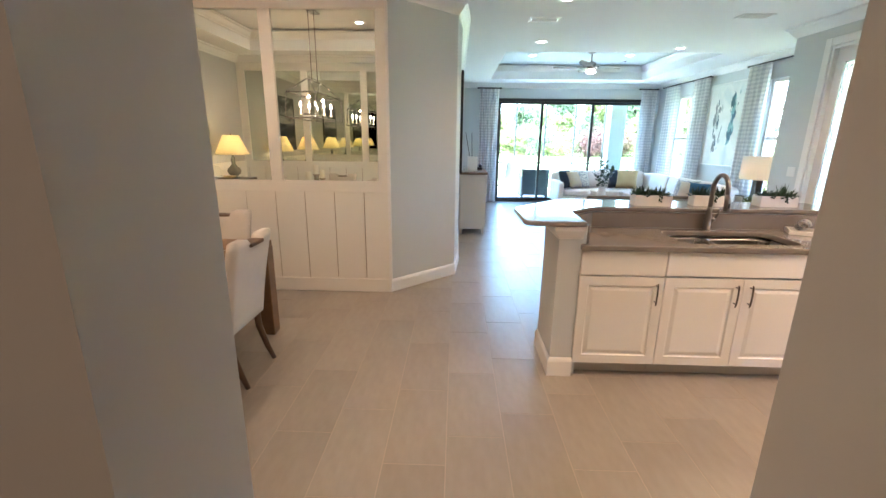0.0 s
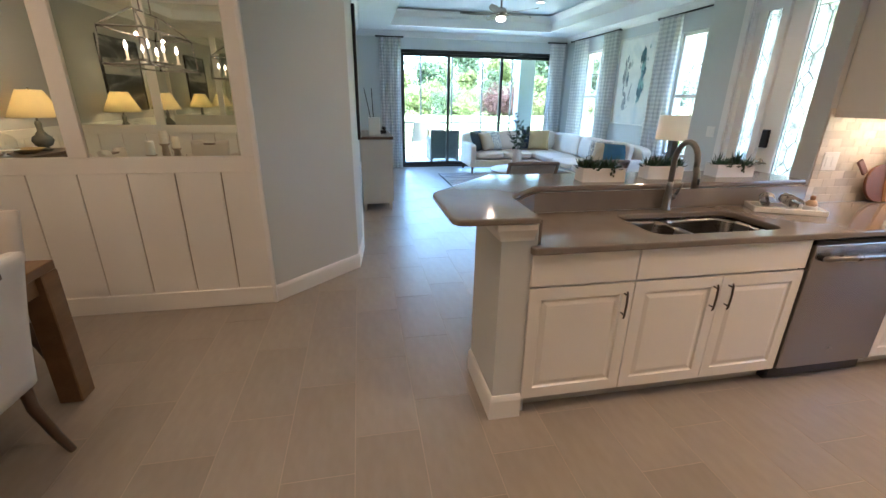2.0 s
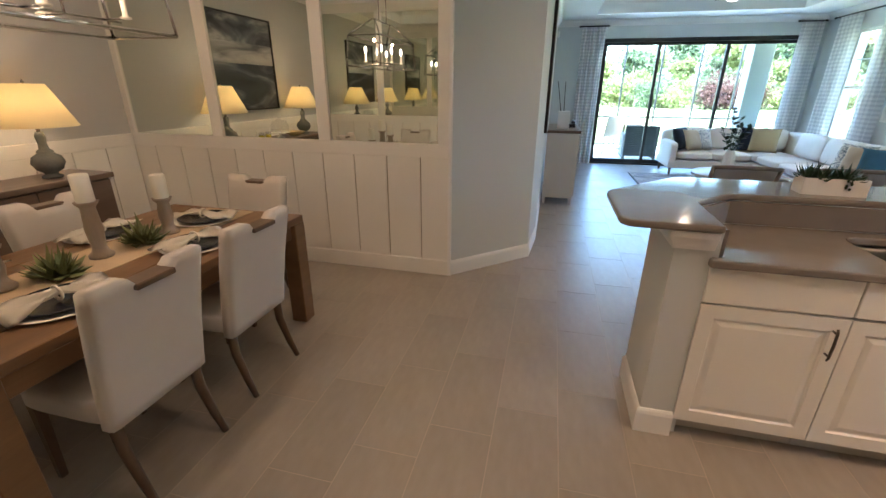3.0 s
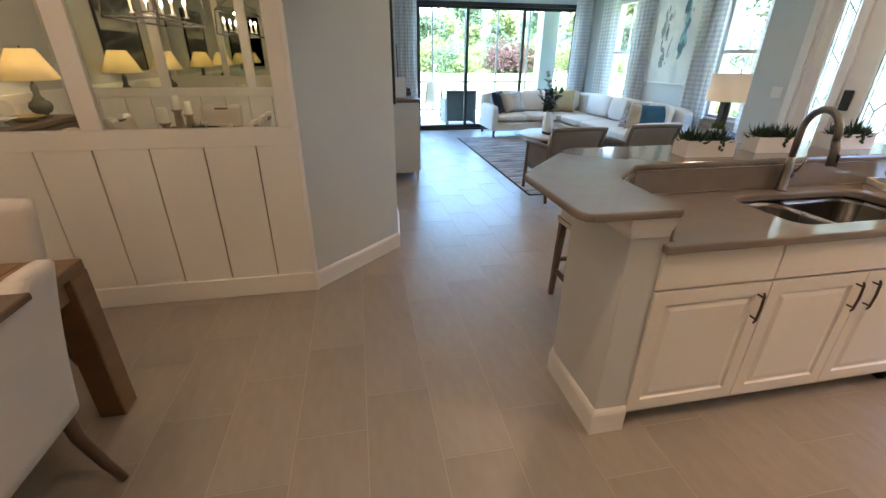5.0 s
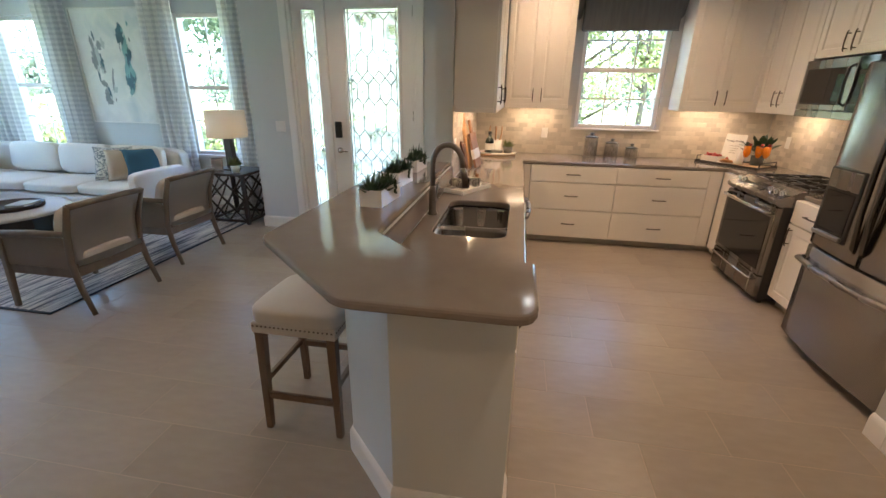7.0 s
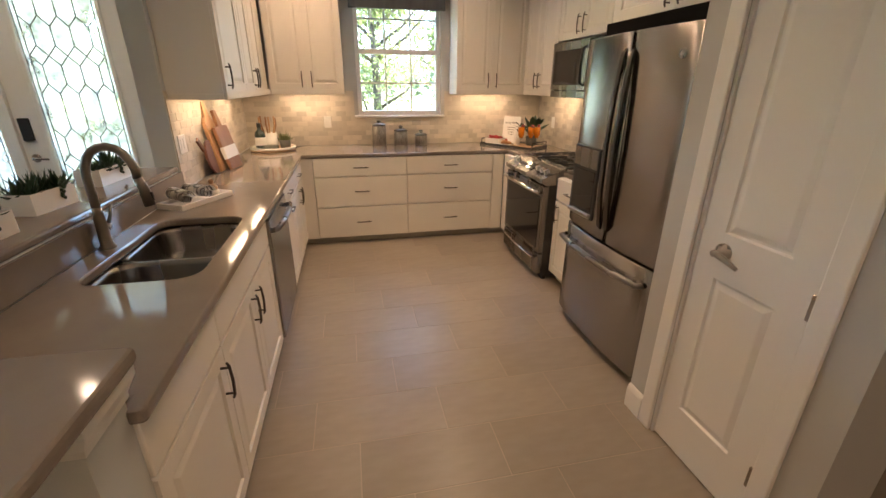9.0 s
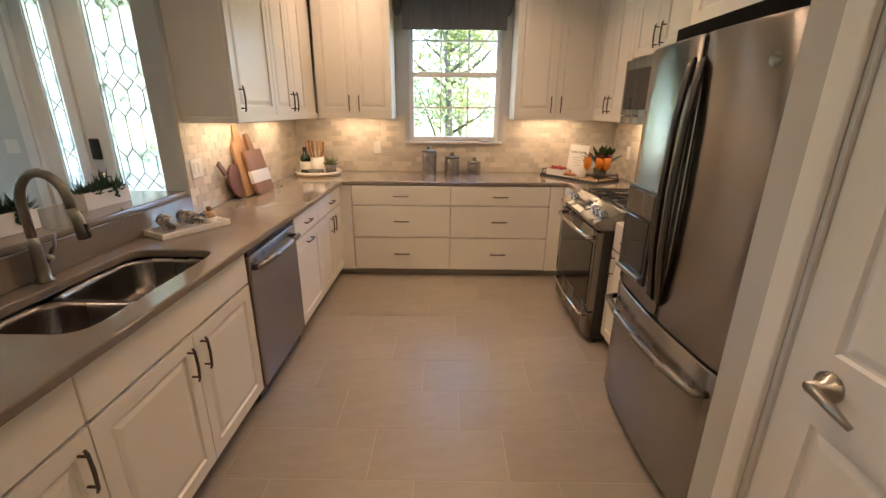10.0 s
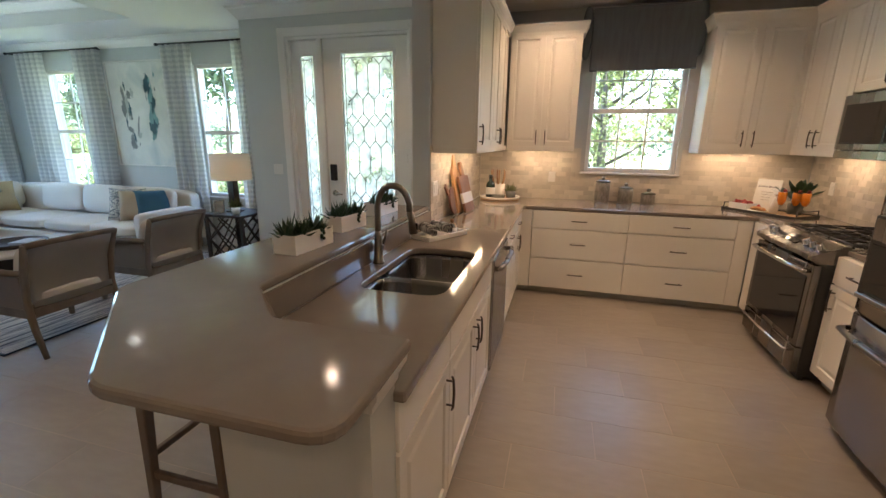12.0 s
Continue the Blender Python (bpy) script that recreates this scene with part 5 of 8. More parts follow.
# ---- small things on the counters ----
def succulent_leaves(bm, cx, cy, z, n, r, rise, seed):
    rnd_ = random.Random(seed)
    for i in range(n):
        a = 2.4 * i + rnd_.uniform(-0.3, 0.3)
        ln = r * rnd_.uniform(0.6, 1.1) * (0.5 + 0.5 * (i / n))
        up = rise * rnd_.uniform(0.6, 1.2) * (1.25 - i / n)
        d = Vector((math.cos(a), math.sin(a), 0))
        s = Vector((-d.y, d.x, 0))
        w = ln * 0.19
        b0 = Vector((cx, cy, z)) + d * 0.006
        mid = b0 + d * ln * 0.55 + Vector((0, 0, up * 0.5))
        tip = b0 + d * ln + Vector((0, 0, up))
        v = [bm.verts.new(b0 + s * w * 0.6), bm.verts.new(b0 - s * w * 0.6), bm.verts.new(mid - s * w), bm.verts.new(mid + s * w), bm.verts.new(tip), bm.verts.new(mid - Vector((0, 0, w * 0.8)))]
        bm.faces.new((v[0], v[1], v[2], v[3]))
        bm.faces.new((v[3], v[2], v[4]))
        bm.faces.new((v[1], v[0], v[5]))
        bm.faces.new((v[0], v[3], v[5]))
        bm.faces.new((v[2], v[1], v[5]))
        bm.faces.new((v[3], v[4], v[5]))
        bm.faces.new((v[4], v[2], v[5]))


def succulent_pot(x, y, seed, w=0.27):
    root = thing("succulent_planter", pose(x, y, 1.06, 0, 0, (-4, -7, -3)[seed]), "white rectangular planter of dark green succulents on the bar", "planter", "planters on the bar")
    d, h = 0.115, 0.082
    bm = slab([(-w / 2, -d / 2), (w / 2, -d / 2), (w / 2, d / 2), (-w / 2, d / 2)], 0, h, [[(-w / 2 + 0.008, -d / 2 + 0.008), (w / 2 - 0.008, -d / 2 + 0.008), (w / 2 - 0.008, d / 2 - 0.008), (-w / 2 + 0.008, d / 2 - 0.008)]])
    part("pot", bm, WHITE, root)
    part("soil", box(-w / 2 + 0.009, w / 2 - 0.009, -d / 2 + 0.009, d / 2 - 0.009, 0.003, h - 0.014), SOIL, root)
    r_ = random.Random(seed + 5)
    for k in range(9):
        bm = bmesh.new()
        px = -w / 2 + 0.03 + (w - 0.06) * k / 8
        succulent_leaves(bm, px, r_.uniform(-0.025, 0.025), h - 0.015, 24, r_.uniform(0.055, 0.085), r_.uniform(0.04, 0.085), seed * 10 + k)
        part("plant", bm, LEAF, root)
    bm = bmesh.new()
    for k in range(9):
        add_lathe(bm, [(0, 0.009), (0.007, 0.004), (0.006, -0.004), (0, -0.009)], 6, w * 0.17 + r_.uniform(-0.012, 0.012), -d / 2 - 0.006, h - 0.045 + 0.008 * k)
    part("trailing_stem", bm, LEAF_DARK, root)


succulent_pot(2.655, 4.60, 0)
succulent_pot(3.105, 4.64, 1, 0.23)
succulent_pot(3.635, 4.66, 2)

# towel tray
tr = thing("white_tray", pose(3.70, 4.27, 0.914, 0, 0, -28) @ Matrix.Diagonal((0.86, 0.95, 1.12, 1)), "white ribbed rectangular tray beside the sink", "tray")
part("base", box(-0.21, 0.21, -0.085, 0.085, 0, 0.008, 0.003), WHITE, tr)
for r in ((-0.215, 0.215, -0.09, -0.08), (-0.215, 0.215, 0.08, 0.09), (-0.215, -0.205, -0.0795, 0.0795), (0.205, 0.215, -0.0795, 0.0795)):
    part("rim", box(*r, 0.0, 0.028, 0.003), WHITE, tr)
for k, (x, y) in enumerate(((3.605, 4.318), (3.715, 4.262))):
    tw = thing("rolled_towel", pose(x, y, 0.925, 0, 0, 42 + 14 * k) @ Matrix.Scale(1.12, 4), "rolled black-and-white striped hand towel in a tray", "towel", "towels in the tray")
    bm = bmesh.new()
    pts = [((0.002 + 0.0044 * t) * math.cos(t), (0.002 + 0.0044 * t) * math.sin(t)) for t in [0.35 * i for i in range(28)]]
    m0 = [[bm.verts.new((xx, 0.005 * math.sin(9 * xx) + px, 0.042 + py * 0.92)) for px, py in pts] for xx in (-0.075, -0.03, 0.03, 0.075)]
    for a, b in zip(m0, m0[1:]):
        for i in range(len(pts) - 1):
            bm.faces.new((a[i], a[i + 1], b[i + 1], b[i])).smooth = True
    bmesh.ops.solidify(bm, geom=bm.faces[:], thickness=0.004)
    part("cloth", bm, STRIPE, tw)
br = thing("dish_brush", pose(3.815, 4.215, 0.9235), "round wooden dish brush standing in a white pot", "brush")
part("pot", lathe([(0, 0.0), (0.035, 0.0), (0.037, 0.03), (0.033, 0.034), (0, 0.034)], 18), WHITE, br)
part("brush_head", lathe([(0, 0.034), (0.03, 0.034), (0.032, 0.045), (0.022, 0.062), (0.01, 0.068), (0, 0.068)], 18), TRAYWOOD, br)
part("knob", lathe([(0, 0.066), (0.012, 0.066), (0.015, 0.082), (0.011, 0.092), (0, 0.093)], 14), TANWOOD, br)


# cutting boards leaning on the stub wall
def board(name, m, outline, t, material, label):
    root = thing(name, m, label, "cutting board", "cutting boards")
    bm = slab(outline, 0, t, (), 0.003)
    moved(bm, pose(0, 0, 0, 90, 0, 0))
    part("board_body", bm, material, root)
    return root


lean = 10
cb1 = board("cutting_board", pose(4.685, 4.375, 0.918, -lean, 0, 0) @ Matrix.Scale(1.2, 4), round_poly([(-0.09, 0), (0.09, 0), (0.09, 0.30), (0.045, 0.33), (0.025, 0.42), (-0.025, 0.42), (-0.045, 0.33), (-0.09, 0.30)], 0.012, 3), 0.022, PALEWOOD,
            "long pale beech cutting board leaning on the tile")
cb2 = board("cutting_board", pose(4.755, 4.305, 0.918, -lean - 4, 0, -6) @ Matrix.Scale(1.2, 4), round_poly([(-0.10, 0), (0.10, 0), (0.10, 0.27), (0.03, 0.27), (0.02, 0.37), (-0.02, 0.37), (-0.03, 0.27), (-0.10, 0.27)], 0.012, 3), 0.02, TANWOOD,
            "cutting board of tan wood with a white painted band")
part("white_band", box(-0.102, 0.102, -0.022, 0.002, 0.07, 0.145, 0.002), MATTEWHITE, cb2, "white painted band")
pd = thing("wooden_paddle", pose(4.545, 4.385, 0.918, -9, 0, 0) @ Matrix.Scale(1.15, 4), "round red-brown wooden serving paddle leaning on the tile", "serving board")
circ = [Vector((0.105 * math.cos(a), 0.105 + 0.105 * math.sin(a))) for a in [math.pi * 2 * k / 20 for k in range(20)]]
bm = slab(circ, 0, 0.016, (), 0.003)
moved(bm, pose(0, 0, 0, 90, 0, 0))
part("paddle", bm, REDWOOD, pd)
part("handle", moved(box(-0.018, 0.018, -0.0155, -0.0005, 0.195, 0.285, 0.004), pose(0, 0, 0, 0, -35, 0)), REDWOOD, pd)
sp = thing("measuring_spoons", pose(5.02, 4.30, 0.914), "small wire-ringed measuring spoons on the worktop", "utensil")
part("ring", tube([(0.025 * math.cos(a), 0.0, 0.03 + 0.025 * math.sin(a)) for a in [math.pi * 2 * k / 14 for k in range(14)]], 0.0018, 5, True), NICKEL, sp)
part("spoon", moved(lathe([(0, 0), (0.012, 0.003), (0.016, 0.01), (0.014, 0.01), (0, 0.004)], 12), pose(0.03, -0.02, 0)), NICKEL, sp)

# round tray in the corner
rt = thing("round_wooden_tray", pose(5.72, 4.16, 0.914) @ Matrix.Scale(1.15, 4), "round wooden tray with a white rim in the counter corner", "tray")
part("disc", lathe([(0, 0.0), (0.175, 0.0), (0.185, 0.004), (0.187, 0.018), (0.172, 0.02), (0, 0.02)], 32), TRAYWOOD, rt)
part("rim", lathe([(0.172, 0.02), (0.188, 0.018), (0.192, 0.034), (0.176, 0.036), (0.172, 0.02)], 32), WHITE, rt, "white rim")
bo = thing("green_bottle", pose(5.62, 4.25, 0.938) @ Matrix.Scale(1.45, 4), "dark green glass bottle with a black cap", "bottle")
part("glass_body", lathe([(0, 0), (0.032, 0), (0.034, 0.005), (0.034, 0.095), (0.028, 0.115), (0.013, 0.128), (0.012, 0.15), (0, 0.15)], 18), DARKGREEN, bo)
part("label", lathe([(0.0345, 0.03), (0.0348, 0.031), (0.0348, 0.08), (0.0345, 0.081)], 18), MATTEWHITE, bo, "plain pale label")
part("cap", lathe([(0.0, 0.15), (0.014, 0.15), (0.014, 0.172), (0, 0.172)], 14), DARKPLASTIC, bo)
cr = thing("utensil_crock", pose(5.76, 4.19, 0.938) @ Matrix.Scale(1.45, 4), "white crock of wooden spoons and spatulas", "crock")
part("crock", lathe([(0, 0), (0.048, 0), (0.052, 0.01), (0.052, 0.10), (0.046, 0.10), (0.045, 0.02), (0, 0.02)], 22), WHITE, cr)
r_ = random.Random(3)
for k in range(6):
    a = k * 1.05
    dx, dy = math.cos(a), math.sin(a)
    bm = tube([(0.015 * dx, 0.015 * dy, 0.022), (0.055 * dx, 0.055 * dy, 0.15)], [0.005, 0.006], 6)
    add_box(bm, 0.055 * dx - 0.016, 0.055 * dx + 0.016, 0.055 * dy - 0.004, 0.055 * dy + 0.004, 0.145, 0.145 + r_.uniform(0.05, 0.075), 0.003)
    part("wooden_spoon", bm, TANWOOD if k % 2 else PALEWOOD, cr)
hp = thing("potted_herb", pose(5.72, 4.04, 0.938) @ Matrix.Scale(1.55, 4), "small green herb in a dark pot", "plant")
part("pot", lathe([(0, 0), (0.03, 0), (0.036, 0.05), (0.03, 0.05), (0, 0.045)], 18), GREYCER, hp)
bm = bmesh.new()
for k in range(6):
    succulent_leaves(bm, 0.014 * math.cos(k), 0.014 * math.sin(k), 0.045, 12, 0.045, 0.05, 40 + k)
part("leaves", bm, LEAF_GREY, hp)
sb = thing("stone_box", pose(5.61, 4.16, 0.938) @ Matrix.Scale(1.2, 4), "small grey stone box on a round tray", "box")
part("box_body", box(-0.03, 0.03, -0.055, 0.055, 0, 0.035, 0.004), GREYCER, sb)

# jars
for k, (y, r, h) in enumerate(((3.08, 0.058, 0.175), (2.845, 0.058, 0.125), (2.62, 0.054, 0.085))):
    j = thing("canister", pose(5.90, y, 0.914) @ Matrix.Scale(1.22, 4), ("tall", "medium", "small")[k] + " etched silver glass canister with a round lid", "canister", "canisters by the window")
    part("jar", lathe([(0, 0), (r, 0), (r + 0.003, 0.006), (r + 0.003, h - 0.012), (r - 0.004, h), (0, h)], 26), JARMAT, j)
    part("lid", lathe([(0, h), (r + 0.002, h), (r + 0.004, h + 0.008), (r * 0.6, h + 0.018), (0.012, h + 0.02), (0.014, h + 0.026), (0.02, h + 0.036), (0.012, h + 0.046), (0, h + 0.047)], 26), GREYCER, j)

# brunch tray beside the range
bt = thing("serving_tray", pose(5.635, 1.63, 0.914, 0, 0, 214.8), "wooden serving tray with black metal rails in the corner", "tray")
part("tray_base", box(-0.33, 0.33, -0.16, 0.16, 0, 0.014, 0.003), TRAYWOOD, bt)
for r in ((-0.335, 0.335, -0.166, -0.158), (-0.335, 0.335, 0.158, 0.166), (-0.335, -0.327, -0.1575, 0.1575), (0.327, 0.335, -0.1575, 0.1575)):
    part("edge", box(*r, 0.0, 0.024, 0.002), BLACK, bt)
for s in (-1, 1):
    part("rail_handle", tube([(s * 0.33, -0.14, 0.02), (s * 0.33, -0.14, 0.065), (s * 0.33, 0.14, 0.065), (s * 0.33, 0.14, 0.02)], 0.006, 6), BLACK, bt)
TM = bt.matrix_world.copy()


def on_tray(x, y):
    return TM @ pose(x, y, 0.0145)


fl = 0
for x, y in ((0.13, -0.05), (0.20, 0.03), (0.255, 0.06)):
    g = thing("juice_flute", on_tray(x, y) @ Matrix.Scale(1.2, 4), "stemmed glass of orange juice with a berry", "glass", "juice glasses")
    part("glass_bowl", lathe([(0, 0.0), (0.03, 0.001), (0.03, 0.004), (0.005, 0.008), (0.004, 0.05), (0.014, 0.065), (0.029, 0.10), (0.031, 0.185), (0.0295, 0.185), (0.0275, 0.10), (0.012, 0.068), (0, 0.064)], 18), CLEAR, g)
    part("juice", lathe([(0, 0.068), (0.012, 0.070), (0.0268, 0.101), (0.0285, 0.165), (0, 0.165)], 18), ORANGE, g)
    part("berry", lathe([(0, 0.163), (0.012, 0.168), (0.014, 0.176), (0.008, 0.186), (0, 0.188)], 10, 0.014, 0), BERRY, g)
bw = thing("berry_dish", on_tray(-0.21, -0.05) @ Matrix.Scale(1.2, 4), "white rectangular dish of red berries", "dish")
part("dish", slab([(-0.075, -0.055), (0.075, -0.055), (0.08, 0.055), (-0.08, 0.055)], 0, 0.05, [[(-0.07, -0.05), (0.07, -0.05), (0.074, 0.05), (-0.074, 0.05)]]), WHITE, bw)
part("dish_floor", box(-0.069, 0.069, -0.049, 0.049, 0.001, 0.03), WHITE, bw)
bm = bmesh.new()
r_ = random.Random(8)
for k in range(34):
    add_lathe(bm, [(0, 0), (0.011, 0.004), (0.012, 0.011), (0.006, 0.02), (0, 0.021)], 7, r_.uniform(-0.058, 0.058), r_.uniform(-0.04, 0.04), r_.uniform(0.03, 0.055))
part("berries", bm, BERRY, bw)
pp = thing("pastry_plate", on_tray(-0.04, -0.075) @ Matrix.Scale(1.1, 4), "small plate of pastries with a strawberry", "plate")
part("plate", lathe([(0, 0), (0.05, 0), (0.075, 0.01), (0.073, 0.012), (0, 0.006)], 24), WHITE, pp)
for k in range(4):
    part("pastry", lathe([(0, 0.0), (0.034, 0.004), (0.036, 0.014), (0.025, 0.024), (0, 0.026)], 14, 0.026 * math.cos(k * 1.6), 0.026 * math.sin(k * 1.6), 0.007 + 0.012 * (k == 3)), PASTRY, pp)
part("strawberry", lathe([(0, 0.0), (0.014, 0.006), (0.015, 0.016), (0, 0.034)], 10, 0, 0, 0.03), BERRY, pp)
sh = thing("milk_bottle", on_tray(0.055, -0.01) @ Matrix.Scale(1.25, 4), "small white dispenser bottle", "bottle")
part("bottle_body", lathe([(0, 0), (0.026, 0), (0.028, 0.06), (0.022, 0.085), (0.012, 0.1), (0.012, 0.115), (0, 0.115)], 16), WHITE, sh)
part("spout", tube([(0, 0, 0.112), (0.0, 0, 0.13), (-0.012, -0.01, 0.135)], [0.006, 0.005, 0.004], 6), CHROME, sh)
sg = thing("brunch_sign", on_tray(-0.10, 0.07) @ Matrix.Scale(1.12, 4) @ pose(0, 0, 0, -8, 0, 0), "white printed brunch card on a stand", "sign")
part("card", box(-0.10, 0.10, 0.0, 0.006, 0.0, 0.26, 0.001), MATTEWHITE, sg)
for z, s, b in ((0.19, 0.034, "Sunday Brunch"),):
    fc = bpy.data.curves.new("writing", "FONT")
    fc.body, fc.size, fc.align_x, fc.extrude = b, 0.028, "CENTER", 0.0004
    fo = new("writing", fc)
    fo.parent = sg
    fo.matrix_basis = pose(0, -0.0012, z, 90, 0, 0)
    fo.data.materials.append(LATTICE)
for k in range(4):
    part("printed_line", box(-0.05 + 0.006 * k, 0.05 - 0.006 * k, -0.001, 0.0005, 0.15 - 0.022 * k, 0.154 - 0.022 * k), NICKEL, sg)
gp = thing("leafy_plant", on_tray(0.16, 0.105) @ Matrix.Scale(1.35, 4), "dark leafy plant in a small grey pot", "plant")
part("pot", lathe([(0, 0), (0.04, 0), (0.045, 0.07), (0.038, 0.07), (0, 0.06)], 16), GREYCER, gp)
bm = bmesh.new()
r_ = random.Random(21)
for k in range(44):
    a, el, ln = r_.uniform(0, 6.28), r_.uniform(0.7, 1.5), r_.uniform(0.10, 0.24)
    d = Vector((math.cos(a) * math.cos(el), math.sin(a) * math.cos(el), math.sin(el)))
    s = d.cross(Vector((0, 0, 1))).normalized()
    b0 = Vector((0, 0, 0.06))
    for t0, t1, w0, w1 in ((0, 0.4, 0.002, 0.003), (0.4, 0.6, 0.003, 0.02), (0.6, 0.8, 0.02, 0.021), (0.8, 1.0, 0.021, 0.002)):
        sag0, sag1 = Vector((0, 0, -0.05 * t0 * t0)), Vector((0, 0, -0.05 * t1 * t1))
        q = [b0 + d * ln * t0 - s * w0 + sag0, b0 + d * ln * t0 + s * w0 + sag0, b0 + d * ln * t1 + s * w1 + sag1, b0 + d * ln * t1 - s * w1 + sag1]
        bm.faces.new([bm.verts.new(v) for v in q])
bmesh.ops.remove_doubles(bm, verts=bm.verts[:], dist=0.0005)
part("leaves", bm, LEAF_DARK, gp)


# switches and outlets
def plate(m, label, gangs=1, kind="light_switch"):
    root = thing(kind, m, label, "switch plate")
    w = 0.045 * gangs + 0.03
    part("cover", box(-w / 2, w / 2, -0.006, 0, -0.058, 0.058, 0.003), PLASTIC, root)
    for k in range(gangs):
        x = (k - (gangs - 1) / 2) * 0.046
        part("rocker", box(x - 0.016, x + 0.016, -0.009, -0.005, -0.033, 0.033, 0.002), PLASTIC, root)


plate(pose(DOORX, 6.605, 1.205, 0, 0, -90), "white double switch plate on the grey wall", 2)
plate(pose(4.15, 4.442, 1.18), "white double switch plate on the tiled wall", 2)
plate(pose(6.002, 3.62, 1.16, 0, 0, -90), "white outlet on the tiled wall", 1, "wall_outlet")
plate(pose(5.6, 1.188, 1.16, 0, 0, 180), "white outlet on the tiled wall", 1, "wall_outlet")

# ---- ceiling lights ----
def downlight(x, y, z=CZ, watts=0.0, color=SOFTWARM):
    root = thing("downlight", pose(x, y, z), "round recessed ceiling downlight with a white trim", "downlight", "recessed downlights")
    part("trim_ring", lathe([(0.055, -0.001), (0.085, -0.001), (0.088, -0.006), (0.06, -0.010), (0.055, -0.004)], 24), PLASTIC, root)
    part("lens", lathe([(0, -0.002), (0.054, -0.002), (0.054, -0.004), (0, -0.004)], 24), CANLIGHT, root)
    if watts:
        la = area("downlight_lamp", pose(x, y, z - 0.014), 0.075, 0.075, watts, color, "DISK")
        la.data.spread = radians(125)


KL = 0.42
for x, y, k in ((3.3, 3.1, 1.2), (3.95, 2.6, 1.2), (1.2, 3.35, 0.75), (4.35, 5.55, 0.9), (2.2, 5.9, 0.85), (5.25, 3.66, 1), (5.0, 2.5, 1)):
    downlight(x, y, CZ, KL * k)
for x, y in ((2.63, 10.4), (4.5, 10.3), (2.63, 9.0), (4.5, 9.0)):
    downlight(x, y, CZ + 0.3, 0.1)
for x, y in ((-1.7, 2.8), (-0.3, 2.8), (-1.7, 4.5), (-0.3, 4.5)):
    downlight(x, y, CZ + 0.3, 0.2)
downlight(2.3, 7.75, CZ, 0.1)
downlight(4.4, 8.12, CZ, 0.1)
downlight(0.9, 0.3, CZ, 0.35)


def vent(x, y):
    root = thing("ceiling_vent", pose(x, y, CZ), "white slotted ceiling air vent", "vent", "ceiling vents")
    part("vent_frame", slab([(-0.17, -0.09), (0.17, -0.09), (0.17, 0.09), (-0.17, 0.09)], -0.012, -0.001, [[(-0.14, -0.06), (0.14, -0.06), (0.14, 0.06), (-0.14, 0.06)]]), PLASTIC, root)
    for k in range(5):
        part("slat", moved(box(-0.14, 0.14, -0.010, 0.010, -0.0015, 0.0015), pose(0, -0.045 + 0.0225 * k, -0.007, 30)), PLASTIC, root)


vent(2.12, 6.62)
vent(4.35, 6.45)
sm = thing("smoke_detector", pose(2.3, 9.6, CZ + 0.3), "white round smoke detector on the ceiling", "smoke detector")
part("detector_body", lathe([(0, -0.035), (0.045, -0.035), (0.06, -0.02), (0.062, -0.001), (0, -0.001)], 20), PLASTIC, sm)


def ceiling_fan():
    root = thing("ceiling_fan", pose(3.65, 9.9, CZ + 0.3), "brushed nickel ceiling fan with grey wood blades and a light", "ceiling fan")
    part("canopy", lathe([(0, -0.001), (0.07, -0.001), (0.068, -0.04), (0.03, -0.06), (0, -0.06)], 20), NICKEL, root)
    part("downrod", tube([(0, 0, -0.05), (0, 0, -0.2)], 0.013, 10), NICKEL, root)
    part("motor", lathe([(0, -0.19), (0.04, -0.19), (0.085, -0.21), (0.095, -0.25), (0.095, -0.31), (0.075, -0.34), (0, -0.34)], 24), NICKEL, root)
    part("light_bowl", lathe([(0.07, -0.341), (0.085, -0.35), (0.075, -0.385), (0.04, -0.405), (0, -0.41)], 24), glow("fan_light", (1.0, 0.9, 0.75), 0.6), root, "frosted light bowl")
    for k in range(5):
        bm = bmesh.new()
        rows = []
        for i in range(9):
            t = i / 8
            x = 0.09 + 0.60 * t
            w = 0.045 + 0.035 * math.sin(math.pi * min(1, t * 1.1)) - 0.03 * max(0, t - 0.85) / 0.15
            rows.append([bm.verts.new((x, s * w + 0.03 * t * t, -0.29 + 0.012 * s + 0.02 * t)) for s in (-1, -0.3, 0.3, 1)])
        for a, b in zip(rows, rows[1:]):
            for j in range(3):
                bm.faces.new((a[j], b[j], b[j + 1], a[j + 1]))
        bmesh.ops.solidify(bm, geom=bm.faces[:], thickness=0.008)
        moved(bm, pose(0, 0, 0, 0, 0, 72 * k + 20))
        b = part("blade", bm, GREYWOOD, root)
        part("blade_arm", moved(box(0.07, 0.17, -0.018, 0.018, -0.30, -0.292, 0.002), pose(0, 0, 0, 0, 0, 72 * k + 20)), NICKEL, b)
    area("fan_lamp", pose(3.65, 9.9, CZ - 0.12), 0.12, 0.12, 0.15, SOFTWARM, "DISK")


ceiling_fan()

